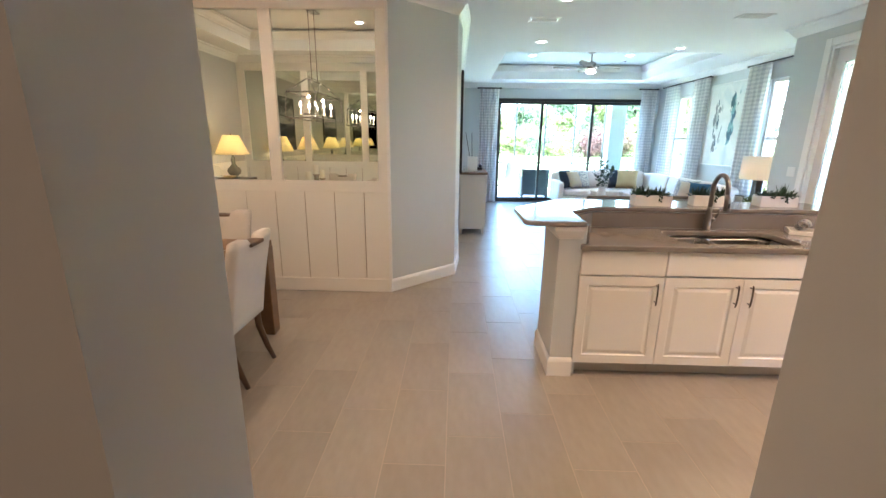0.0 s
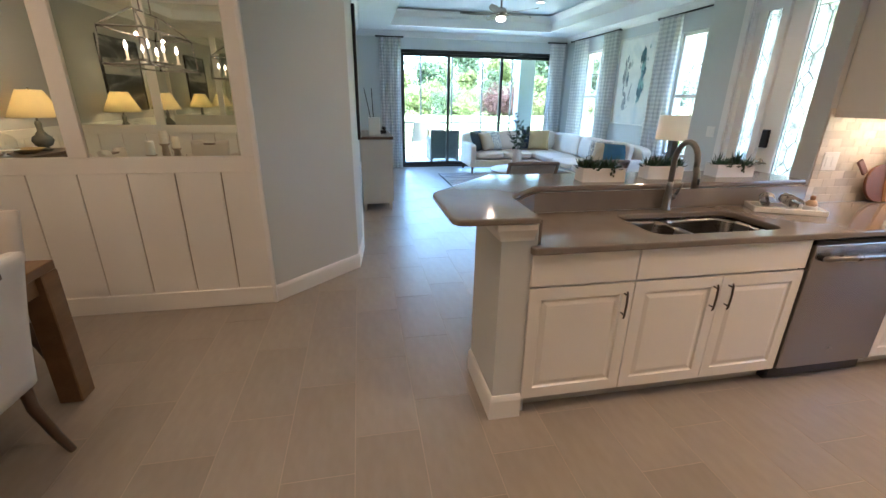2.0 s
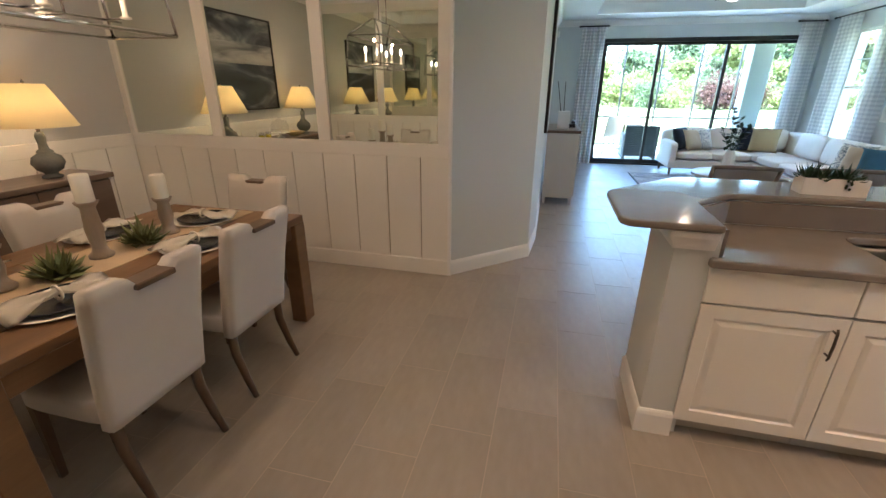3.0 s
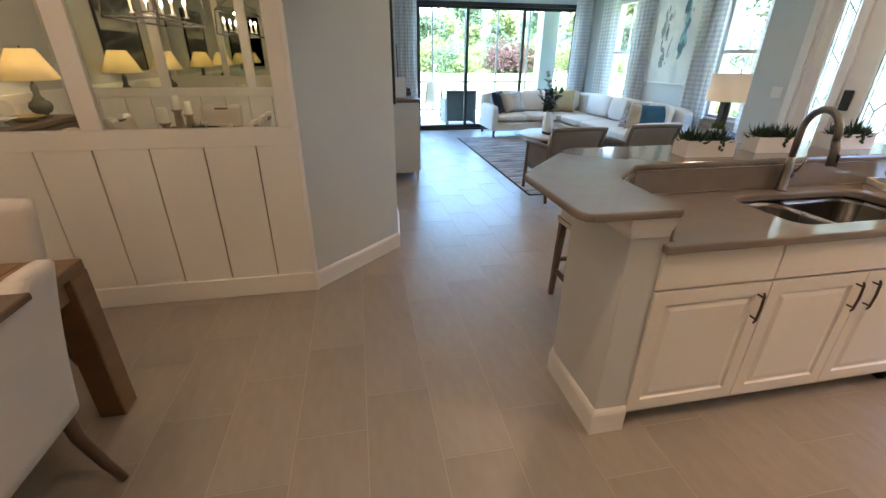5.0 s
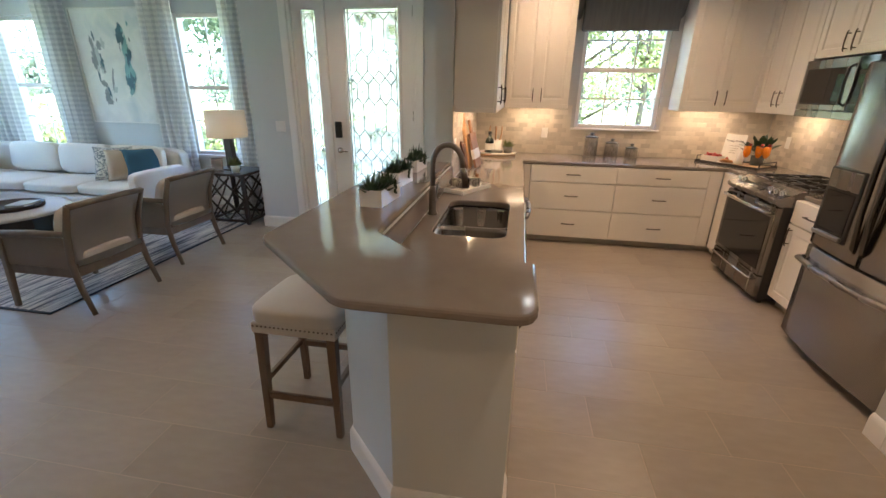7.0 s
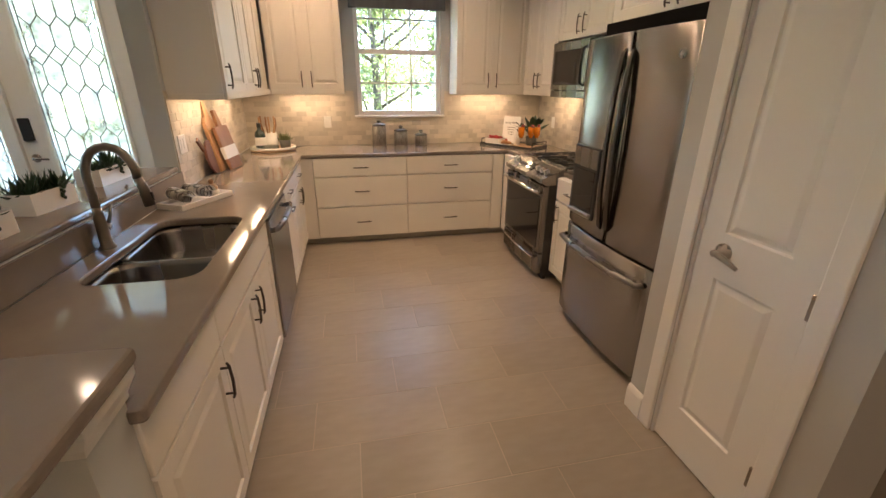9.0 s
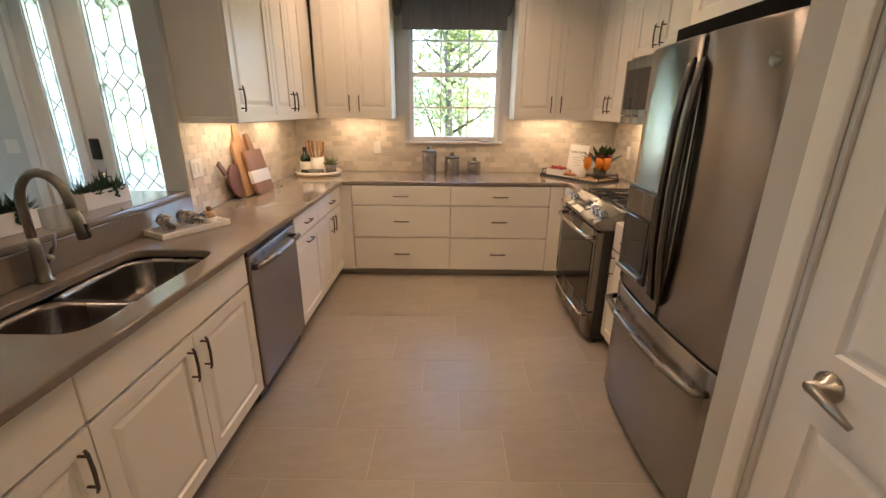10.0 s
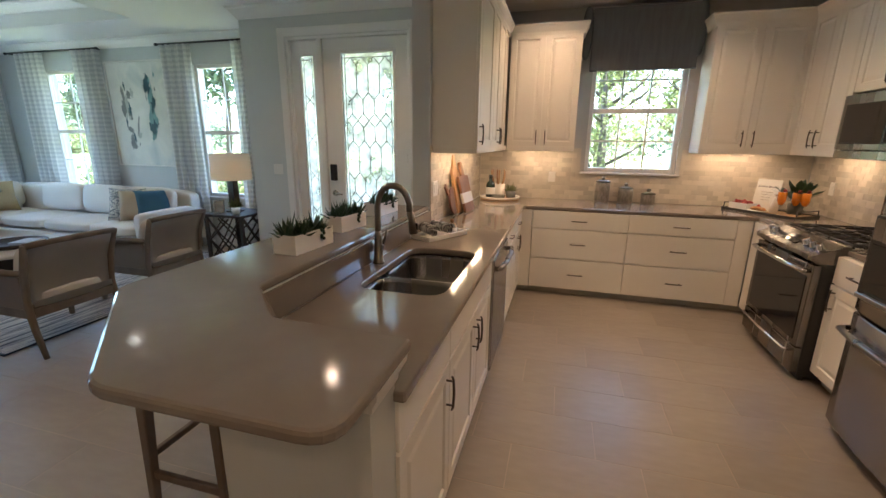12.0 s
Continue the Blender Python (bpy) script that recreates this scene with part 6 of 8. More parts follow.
# ---- dining room ----
TX0, TX1, TY0, TY1, TH = -1.31, -0.28, 2.68, 4.47, 0.76
dt = thing("dining_table", pose(0, 0, 0), "brown oak dining table with thick square legs", "dining table")
for k in range(5):
    w = (TX1 - TX0) / 5
    part("plank", box(TX0 + k * w + 0.001, TX0 + (k + 1) * w - 0.001, TY0, TY1, TH - 0.045, TH, 0.003), TABLEWOOD, dt)
for x in (TX0 - 0.003, TX1 - 0.107):
    for y in (TY0 - 0.003, TY1 - 0.107):
        part("leg", box(x, x + 0.11, y, y + 0.11, 0, TH - 0.046, 0.005), TABLEWOOD, dt)
for r in ((TX0 + 0.03, TX0 + 0.05, TY0 + 0.1, TY1 - 0.1), (TX1 - 0.05, TX1 - 0.03, TY0 + 0.1, TY1 - 0.1), (TX0 + 0.1, TX1 - 0.1, TY0 + 0.03, TY0 + 0.05), (TX0 + 0.1, TX1 - 0.1, TY1 - 0.05, TY1 - 0.03)):
    part("apron", box(*r, TH - 0.14, TH - 0.046, 0.002), TABLEWOOD, dt)


def dining_chair():
    root = thing("dining_chair", pose(0, 0, 0), "oatmeal linen dining chair with a wooden grip in its back", "chair", "chairs round the table")
    part("seat", moved(cushion(0.46, 0.46, 0.13, 7, 0.15, 10), pose(0, 0, 0.37)), LINEN, root)
    # back: local +y is the back's outer face
    bm = bmesh.new()
    n, mz = 14, 12
    def pt(i, j, side):
        u, v = i / n * 2 - 1, j / mz
        z = 0.36 + 0.585 * v
        wid = 0.225 + 0.012 * v
        y = 0.20 + 0.07 * v + 0.035 * v * v
        notch = 0.042 if abs(u) < 0.36 and j == mz else 0.0
        return (u * wid, y + side * 0.036 * (1 - 0.25 * max(0, abs(u) - 0.9) * 10), z - notch)
    F = [[bm.verts.new(pt(i, j, 1)) for j in range(mz + 1)] for i in range(n + 1)]
    Bk = [[bm.verts.new(pt(i, j, -1)) for j in range(mz + 1)] for i in range(n + 1)]
    for i in range(n):
        for j in range(mz):
            bm.faces.new((F[i + 1][j], F[i][j], F[i][j + 1], F[i + 1][j + 1]))
            bm.faces.new((Bk[i][j], Bk[i + 1][j], Bk[i + 1][j + 1], Bk[i][j + 1]))
        bm.faces.new((F[i][mz], Bk[i][mz], Bk[i + 1][mz], F[i + 1][mz]))
        bm.faces.new((F[i][0], F[i + 1][0], Bk[i + 1][0], Bk[i][0]))
    for i in (0, n):
        for j in range(mz):
            bm.faces.new((F[i][j], F[i][j + 1], Bk[i][j + 1], Bk[i][j]) if i == 0 else (F[i][j + 1], F[i][j], Bk[i][j], Bk[i][j + 1]))
    bmesh.ops.recalc_face_normals(bm, faces=bm.faces[:])
    sharp = [e for e in bm.edges if len(e.link_faces) == 2 and e.calc_face_angle(0) > 0.7]
    bmesh.ops.bevel(bm, geom=sharp, offset=0.008, segments=2, affect="EDGES")
    for f in bm.faces:
        f.smooth = True
    back = part("backrest", bm, LINEN, root)
    part("grip", box(-0.082, 0.082, 0.263, 0.347, 0.888, 0.912, 0.004), DARKWOOD, back, "dark wooden grip")
    for s in (-1, 1):
        part("leg", leg(s * 0.19, -0.20, s * 0.19, -0.19, 0, 0.40, 0.028, 0.042), DARKWOOD, root)
        bm = tube([(s * 0.19, 0.19, 0.42), (s * 0.19, 0.20, 0.25), (s * 0.192, 0.245, 0.10), (s * 0.195, 0.285, 0.0)], [0.025, 0.023, 0.019, 0.015], 8)
        part("leg", bm, DARKWOOD, root)
    return root


ch = dining_chair()
ch.matrix_basis = pose(-0.405, 3.18, 0, 0, 0, -90)
for x, y, a in ((-0.415, 3.815, -90), (-1.22, 3.18, 90), (-1.22, 3.815, 90), (-0.79, 4.43, 0), (-0.80, 2.50, 180)):
    copy_thing(ch, pose(x, y, 0, 0, 0, a))

rn = thing("table_runner", pose(0, 0, TH), "jute table runner along the dining table", "table runner")
part("cloth", box(-0.99, -0.63, TY0 + 0.02, TY1 - 0.03, 0.0, 0.004), RUNNER, rn)


def setting(x, y, a):
    m = pose(x, y, TH, 0, 0, a) @ Matrix.Scale(1.12, 4)
    p = thing("place_setting", m, "stacked charger, navy plate and folded cream napkin", "place setting", "place settings")
    part("charger", lathe([(0, 0), (0.12, 0), (0.155, 0.012), (0.153, 0.015), (0.115, 0.006), (0, 0.006)], 28), WHITE, p)
    part("plate", lathe([(0, 0.0065), (0.09, 0.0065), (0.13, 0.024), (0.128, 0.027), (0.088, 0.012), (0, 0.012)], 28), PLATE_B, p, "navy blue dinner plate")
    bm = bmesh.new()
    r2 = random.Random(int(x * 100 + y * 10))
    rows = []
    for i in range(15):
        t = i / 14 * 2 - 1
        w = 0.02 + 0.07 * abs(t) ** 0.8
        rows.append([bm.verts.new((t * 0.17, s * w, 0.032 + 0.012 * math.cos(s * 4 + i * 0.7) + 0.016 * (1 - abs(t)) + 0.004 * r2.random() - 0.012 * max(0, abs(t) - 0.7))) for s in [k / 4 - 1 for k in range(9)]])
    for q, b in zip(rows, rows[1:]):
        for k in range(8):
            bm.faces.new((q[k], b[k], b[k + 1], q[k + 1])).smooth = True
    bmesh.ops.solidify(bm, geom=bm.faces[:], thickness=0.005)
    part("napkin", bm, NAPKIN, p, "knotted cream napkin")
    part("napkin_ring", moved(tube([(0, 0.03 * math.cos(t), 0.045 + 0.024 * math.sin(t)) for t in [math.pi * 2 * k / 12 for k in range(12)]], 0.005, 6, True), pose(0, 0, 0)), NAPKIN, p)


for y in (3.13, 3.80):
    setting(-0.50, y, 80)
    setting(-1.13, y, 95)
setting(-0.80, 4.19, 10)
setting(-0.80, 2.89, 5)


def candle(x, y, h):
    root = thing("candle_holder", pose(x, y, TH + 0.0045), "turned whitewashed wooden candle holder with a cream pillar candle", "candle holder", "candle holders")
    part("holder", lathe([(0, 0), (0.052, 0), (0.054, 0.012), (0.035, 0.03), (0.03, 0.05), (0.038, h * 0.5), (0.03, h - 0.03), (0.045, h - 0.01), (0.05, h), (0, h)], 20), wood("washed_wood", (0.40, 0.33, 0.26), (0.27, 0.21, 0.16), 2, 14, 0.6) if "washed_wood" not in bpy.data.materials else bpy.data.materials["washed_wood"], root)
    part("pillar_candle", lathe([(0, h), (0.037, h), (0.038, h + 0.005), (0.038, h + 0.125), (0.033, h + 0.13), (0, h + 0.124)], 20), CANDLE, root)


candle(-0.86, 3.16, 0.185)
candle(-0.82, 3.55, 0.275)
candle(-0.80, 3.93, 0.205)
for k, (x, y) in enumerate(((-0.78, 3.32), (-0.80, 3.76))):
    ap = thing("air_plant", pose(x, y, TH + 0.0045), "grey-green spiky air plant on the runner", "plant", "air plants")
    bm = bmesh.new()
    for j in range(3):
        succulent_leaves(bm, 0.025 * math.cos(2 * j), 0.025 * math.sin(2 * j), 0.004, 22, 0.13, 0.10, 60 + 10 * k + j)
    part("leaves", bm, LEAF_GREY, ap)


# sideboard along the west wall
sbd = thing("sideboard", pose(WEST + 0.035, 2.55, 0), "long brown wooden sideboard under the painting", "sideboard")
part("top", box(0, 0.45, 0, 2.2, 0.86, 0.90, 0.004), BUFTOP, sbd)
part("carcass", box(0.01, 0.42, 0.03, 2.17, 0.12, 0.86, 0.003), BUFTOP, sbd)
for k in range(4):
    d = part("door", box(0.42, 0.44, 0.035 + k * 0.534, 0.035 + (k + 1) * 0.534 - 0.006, 0.14, 0.85, 0.003), BUFTOP, sbd)
    part("knob", moved(lathe([(0, 0.02), (0.012, 0.018), (0.008, 0)], 12), pose(0.44, 0.1 + k * 0.534, 0.5, 0, 90, 0)), PULL, d)
for y in (0.03, 2.11):
    for x in (0.015, 0.36):
        part("leg", box(x, x + 0.05, y, y + 0.05, 0, 0.12), BUFTOP, sbd)


def table_lamp(x, y, z):
    root = thing("table_lamp", pose(x, y, z), "grey ceramic gourd lamp with a lit cream empire shade", "lamp", "lamps on the sideboard")
    part("lamp_base", lathe([(0, 0), (0.064, 0), (0.064, 0.015), (0.042, 0.025), (0.042, 0.036), (0.08, 0.062), (0.102, 0.11), (0.088, 0.155), (0.048, 0.182), (0.052, 0.19), (0.046, 0.2), (0.031, 0.21), (0.027, 0.25), (0.033, 0.3), (0.022, 0.33), (0, 0.33)], 28), GREYCER, root)
    part("socket", tube([(0, 0, 0.32), (0, 0, 0.42)], 0.012, 8), NICKEL, root)
    part("lampshade", lathe([(0.25, 0.37), (0.115, 0.66), (0.113, 0.66), (0.248, 0.371)], 32), LAMPSHADE, root, "lit cream fabric shade")
    part("bulb", lathe([(0, 0.42), (0.022, 0.44), (0.03, 0.475), (0.02, 0.505), (0, 0.51)], 14), BULB, root)
    part("finial", lathe([(0, 0.655), (0.006, 0.66), (0.01, 0.675), (0, 0.69)], 10), NICKEL, root)
    la = new("table_lamp_light", bpy.data.lights.new("table_lamp_light", "POINT"))
    la.data.energy, la.data.color, la.data.shadow_soft_size = 0.18, WARM, 0.04
    la.location = (x, y, z + 0.55)


table_lamp(-2.36, 4.45, 0.90)
table_lamp(-2.36, 2.85, 0.90)
for y in (3.72, 3.86):
    gl = thing("wine_glass", pose(-2.36, y, 0.90), "stemless glass of pale yellow wine", "glass", "glasses on the sideboard")
    part("glass_bowl", lathe([(0, 0), (0.03, 0), (0.04, 0.04), (0.034, 0.10), (0.032, 0.10), (0.037, 0.04), (0, 0.006)], 18), CLEAR, gl)
    part("wine", lathe([(0, 0.008), (0.03, 0.012), (0.036, 0.04), (0.034, 0.065), (0, 0.065)], 18), mat("pale_wine", (0.65, 0.55, 0.06), 0.1, bump=0) if y < 3.8 else bpy.data.materials["pale_wine"], gl)
cl = thing("glass_cloche", pose(-2.38, 3.42, 0.90), "glass cloche over a small cake stand", "cloche")
part("stand", lathe([(0, 0), (0.06, 0), (0.015, 0.02), (0.015, 0.05), (0.13, 0.065), (0.13, 0.072), (0, 0.072)], 24), WHITE, cl)
part("dome", lathe([(0.118, 0.073), (0.12, 0.16), (0.09, 0.215), (0.02, 0.235), (0.018, 0.25), (0, 0.255)], 24), CLEAR, cl)
bb = thing("serving_bowl", pose(-2.36, 3.12, 0.90), "shallow yellow ceramic bowl", "bowl")
part("bowl_body", lathe([(0, 0), (0.06, 0), (0.15, 0.05), (0.148, 0.054), (0.055, 0.008), (0, 0.008)], 24), MUSTARD, bb)

# painting
pt_ = thing("landscape_painting", pose(WEST + 0.004, 3.06, 1.265, 0, 0, 90), "dark stormy seascape painting in a thin black frame", "painting")
PAINT = ramp_mat("seascape_paint", [(0.3, (0.01, 0.012, 0.015)), (0.47, (0.035, 0.04, 0.05)), (0.56, (0.12, 0.13, 0.14)), (0.66, (0.40, 0.40, 0.38))], (0.8, 1, 2.6), 1.3, 0.45, 6, 1.2)
PAINT_LT = ramp_mat("seascape_sky", [(0.35, (0.10, 0.105, 0.11)), (0.5, (0.33, 0.33, 0.32)), (0.65, (0.52, 0.50, 0.46))], (0.7, 1, 4), 1.5, 0.45, 5, 0.8)
part("canvas", box(0.02, 1.22, -0.025, 0.0, 0.02, 0.56), PAINT, pt_)
part("sky_band", box(0.02, 1.22, -0.025, 0.0, 0.562, 0.80), PAINT_LT, pt_)
part("upper_sky", box(0.02, 1.22, -0.025, 0.0, 0.802, 1.10), PAINT, pt_)
for r in ((0, 1.24, 0, 0.02), (0, 1.24, 1.10, 1.12), (0, 0.02, 0.0205, 1.0995), (1.22, 1.24, 0.0205, 1.0995)):
    part("picture_frame", box(r[0], r[1], -0.04, 0, r[2], r[3], 0.002), BLACK, pt_)


def chandelier():
    cx, cy, z0 = -0.80, 3.43, 1.78
    root = thing("chandelier", pose(cx, cy, z0), "polished nickel linear lantern chandelier with candle bulbs", "chandelier")
    a, b, h = 0.20, 0.62, 0.50
    t = 0.0095
    bars = []
    for z in (0.0,):
        for q in (((-a, -b, z), (a, -b, z)), ((a, -b, z), (a, b, z)), ((a, b, z), (-a, b, z)), ((-a, b, z), (-a, -b, z))):
            bars.append(q)
    for sx in (-1, 1):
        for sy in (-1, 1):
            bars.append(((sx * a, sy * b, 0), (sx * a * 0.92, sy * b * 0.94, h * 0.62)))
            bars.append(((sx * a * 0.92, sy * b * 0.94, h * 0.62), (sx * 0.02, sy * b * 0.45, h)))
    for q in (((-a * .92, -b * .94, h * .62), (a * .92, -b * .94, h * .62)), ((-a * .92, b * .94, h * .62), (a * .92, b * .94, h * .62)),
              ((-a * .92, -b * .94, h * .62), (-a * .92, b * .94, h * .62)), ((a * .92, -b * .94, h * .62), (a * .92, b * .94, h * .62)), ((0, -b * .45, h), (0, b * .45, h))):
        bars.append(q)
    for p, q in bars:
        part("frame_bar", tube([p, q], t, 4), CHROME, root)
    part("arm_bar", tube([(0, -b * 0.82, 0.055), (0, b * 0.82, 0.055)], 0.007, 6), CHROME, root)
    for s in (-1, 1):
        part("stem", tube([(0, s * 0.12, h), (0, s * 0.12, CZ + 0.29 - z0)], 0.006, 6), CHROME, root)
        part("arm_post", tube([(0, s * b * 0.4, 0.055), (0, s * b * 0.4, h)], 0.006, 6), CHROME, root)
    part("canopy", box(-0.06, 0.06, -0.2, 0.2, CZ + 0.28 - z0, CZ + 0.299 - z0, 0.004), CHROME, root)
    for k in range(6):
        y = -0.42 + 0.168 * k
        x = 0.13 if k % 2 else -0.13
        c = part("candle_sleeve", lathe([(0, 0.05), (0.022, 0.052), (0.024, 0.06), (0.011, 0.065), (0.011, 0.15), (0, 0.15)], 12, x, y), CANDLE, root)
        part("candle_arm", tube([(0, y, 0.055), (x, y, 0.055)], 0.005, 6), CHROME, root)
        part("bulb", lathe([(0, 0.15), (0.008, 0.152), (0.016, 0.175), (0.012, 0.20), (0.004, 0.225), (0, 0.23)], 12, x, y), BULB, c, "glowing flame bulb")
    for s in (-0.3, 0.3):
        la = new("chandelier_light", bpy.data.lights.new("chandelier_light", "POINT"))
        la.data.energy, la.data.color, la.data.shadow_soft_size = 0.33, SOFTWARM, 0.009
        la.location = (cx, cy + s, z0 + 0.28)


chandelier()

# ---- bar stool ----
st = thing("bar_stool", pose(2.32, 4.86, 0), "backless bar stool with a nailhead linen seat and walnut legs", "bar stool")
part("seat", moved(cushion(0.43, 0.43, 0.13, 6, 0.22, 12), pose(0, 0, 0.565)), STOOLLINEN, st)
part("seat_frame", box(-0.205, 0.205, -0.205, 0.205, 0.545, 0.60, 0.006), STOOLLINEN, st)
for s in (-1, 1):
    for q in (-1, 1):
        part("leg", leg(s * 0.195, q * 0.185, s * 0.175, q * 0.175, 0, 0.55, 0.032, 0.045), STOOLWOOD, st)
    part("stretcher", box(s * 0.186 - 0.011, s * 0.186 + 0.011, -0.165, 0.165, 0.175 + 0.06 * (s > 0), 0.21 + 0.06 * (s > 0), 0.003), STOOLWOOD, st)
    part("stretcher", box(-0.165, 0.165, s * 0.178 - 0.011, s * 0.178 + 0.011, 0.26, 0.29, 0.003), STOOLWOOD, st)
bm = bmesh.new()
for s in (-1, 1):
    for k in range(19):
        u = -0.19 + 0.38 * k / 18
        add_lathe(bm, [(0.005, 0), (0.0035, 0.003), (0, 0.0035)], 6, 0, 0, 0)
        last = list(bm.verts)[-13:]
        for v in last:
            x, y, z = v.co
            v.co = (s * (0.206 + z), u + x, 0.585 + y)
    for k in range(19):
        u = -0.19 + 0.38 * k / 18
        add_lathe(bm, [(0.005, 0), (0.0035, 0.003), (0, 0.0035)], 6, 0, 0, 0)
        last = list(bm.verts)[-13:]
        for v in last:
            x, y, z = v.co
            v.co = (u + x, s * (0.206 + z), 0.585 + y)
part("nailheads", bm, PULL, st, "row of dark nailheads")

# ---- living room ----
rg = thing("area_rug", pose(2.83, 7.25, 0), "blue-grey striated rug with a dark edge", "rug")
part("rug_body", box(0.02, 2.73, 0.02, 3.88, 0.002, 0.010), RUG, rg)
for r in ((0, 2.75, 0, 0.02), (0, 2.75, 3.88, 3.9), (0, 0.02, 0.0205, 3.8795), (2.73, 2.75, 0.0205, 3.8795)):
    part("binding", box(*r, 0.002, 0.011), BLUE, rg)


def sofa():
    root = thing("sectional_sofa", pose(0, 0, 0), "ivory upholstered L-shaped sectional sofa with wooden feet", "sofa")
    x0, x1, y0, y1 = 3.50, 5.88, 11.02, 11.98       # part along the sliding door
    s0, s1 = 4.92, 8.42                             # inner front of the side part, its near end
    part("base", slab([(x0, y0), (s0, y0), (s0, s1), (x1, s1), (x1, y1), (x0, y1)], 0.15, 0.30, (), 0.015), SOFA, root)
    part("arm", moved(cushion(0.13, 0.98, 0.46, 9, 0.05, 12), pose(x0 + 0.065, (y0 + y1) / 2, 0.17)), SOFA, root)
    part("arm", moved(cushion(0.96, 0.13, 0.46, 9, 0.05, 12), pose((s0 + x1) / 2, s1 + 0.065, 0.17)), SOFA, root)
    part("back", moved(cushion(x1 - x0, 0.22, 0.55, 10, 0.03, 14), pose((x0 + x1) / 2, y1 - 0.11, 0.28)), SOFA, root)
    part("back", moved(cushion(0.22, y1 - s1 - 0.01, 0.55, 10, 0.03, 14), pose(x1 - 0.11, (s1 + y1) / 2, 0.281)), SOFA, root)
    w = (s0 - x0 - 0.13) / 2
    for k in range(2):
        part("seat_cushion", moved(cushion(w - 0.01, 0.76, 0.17, 6, 0.25, 14, k, 0.004), pose(x0 + 0.13 + w * (k + 0.5), y0 + 0.37, 0.30)), SOFA, root)
        part("back_cushion", moved(cushion(w - 0.01, 0.40, 0.20, 5, 0.3, 14, k, 0.006), pose(x0 + 0.13 + w * (k + 0.5), y1 - 0.22, 0.66) @ pose(0, 0, 0, 82) @ pose(0, 0, 0)), SOFA, root)
    part("seat_cushion", moved(cushion(0.74, 0.76, 0.17, 6, 0.25, 14, 4, 0.004), pose(s0 + 0.37, y0 + 0.37, 0.30)), SOFA, root)
    part("back_cushion", moved(cushion(0.74, 0.40, 0.20, 5, 0.3, 14, 7, 0.006), pose(s0 + 0.36, y1 - 0.22, 0.66) @ pose(0, 0, 0, 82)), SOFA, root)
    w = (y0 - s1 - 0.13) / 3
    for k in range(3):
        yc = s1 + 0.13 + w * (k + 0.5)
        part("seat_cushion", moved(cushion(0.76, w - 0.01, 0.17, 6, 0.25, 14, k + 9, 0.004), pose(s0 + 0.37, yc, 0.30)), SOFA, root)
        part("back_cushion", moved(cushion(0.40, w - 0.01, 0.20, 5, 0.3, 14, k + 12, 0.006), pose(x1 - 0.22, yc, 0.66) @ pose(0, 0, 0, 0, -82, 0)), SOFA, root)
    for x, y in ((x0 + 0.06, y0 + 0.06), (s0 - 0.1, y0 + 0.06), (s0 + 0.06, s1 + 0.06), (x1 - 0.06, s1 + 0.06), (x0 + 0.06, y1 - 0.06), (x1 - 0.06, y1 - 0.06)):
        part("foot", leg(x, y, x, y, 0.0 if x < 2.83 or y > 11.16 else 0.011, 0.152, 0.035, 0.05), STOOLWOOD, root)


sofa()


def pillow(x, y, z, yaw, tilt, size, material, label):
    root = thing("throw_pillow", pose(x, y, z, 0, 0, yaw), label, "pillow", "throw pillows")
    bm = bmesh.new()
    n, sd = 14, int(x * 10 + y)
    sides = []
    for side in (1, -1):
        V = []
        for i in range(n + 1):
            row = []
            for j in range(n + 1):
                u, v = 2 * i / n - 1, 2 * j / n - 1
                k = 1 - 0.07 * (1 - abs(u) ** 2) * abs(v) ** 3
                q = 1 - 0.07 * (1 - abs(v) ** 2) * abs(u) ** 3
                th = 0.085 * ((1 - u ** 4) * (1 - v ** 4)) ** 0.55 * (1 + 0.15 * noise.noise(Vector((u * 2 + sd, v * 2, side))))
                row.append(bm.verts.new((u * size / 2 * q, v * size / 2 * k, side * (th + 0.002))))
            V.append(row)
        for i in range(n):
            for j in range(n):
                f = (V[i][j], V[i + 1][j], V[i + 1][j + 1], V[i][j + 1])
                bm.faces.new(f if side > 0 else f[::-1]).smooth = True
    bmesh.ops.remove_doubles(bm, verts=bm.verts[:], dist=0.0045)
    part("cover", moved(bm, pose(0, 0, size * 0.46, 90 - tilt, 0, 0)), material, root)
    return root


pillow(3.74, 11.33, 0.47, 48, 24, 0.44, BLUE, "navy blue throw pillow on the sofa")
pillow(3.93, 11.32, 0.47, 38, 26, 0.42, TAN, "tan throw pillow on the sofa")
pillow(4.11, 11.43, 0.47, 26, 22, 0.42, PATTERN, "blue and white ikat throw pillow on the sofa")
pillow(5.02, 11.55, 0.47, -14, 20, 0.46, BLUE, "navy blue throw pillow in the sofa corner")
pillow(5.16, 11.39, 0.47, -22, 24, 0.46, MUSTARD, "straw-coloured throw pillow in the sofa corner")
pillow(5.30, 9.08, 0.47, -62, 22, 0.44, PATTERN, "blue and white ikat throw pillow at the sofa end")
pillow(5.30, 8.90, 0.47, -50, 26, 0.42, TAN, "tan throw pillow at the sofa end")
pillow(5.40, 8.74, 0.47, -40, 24, 0.42, TEAL, "blue throw pillow at the sofa end")

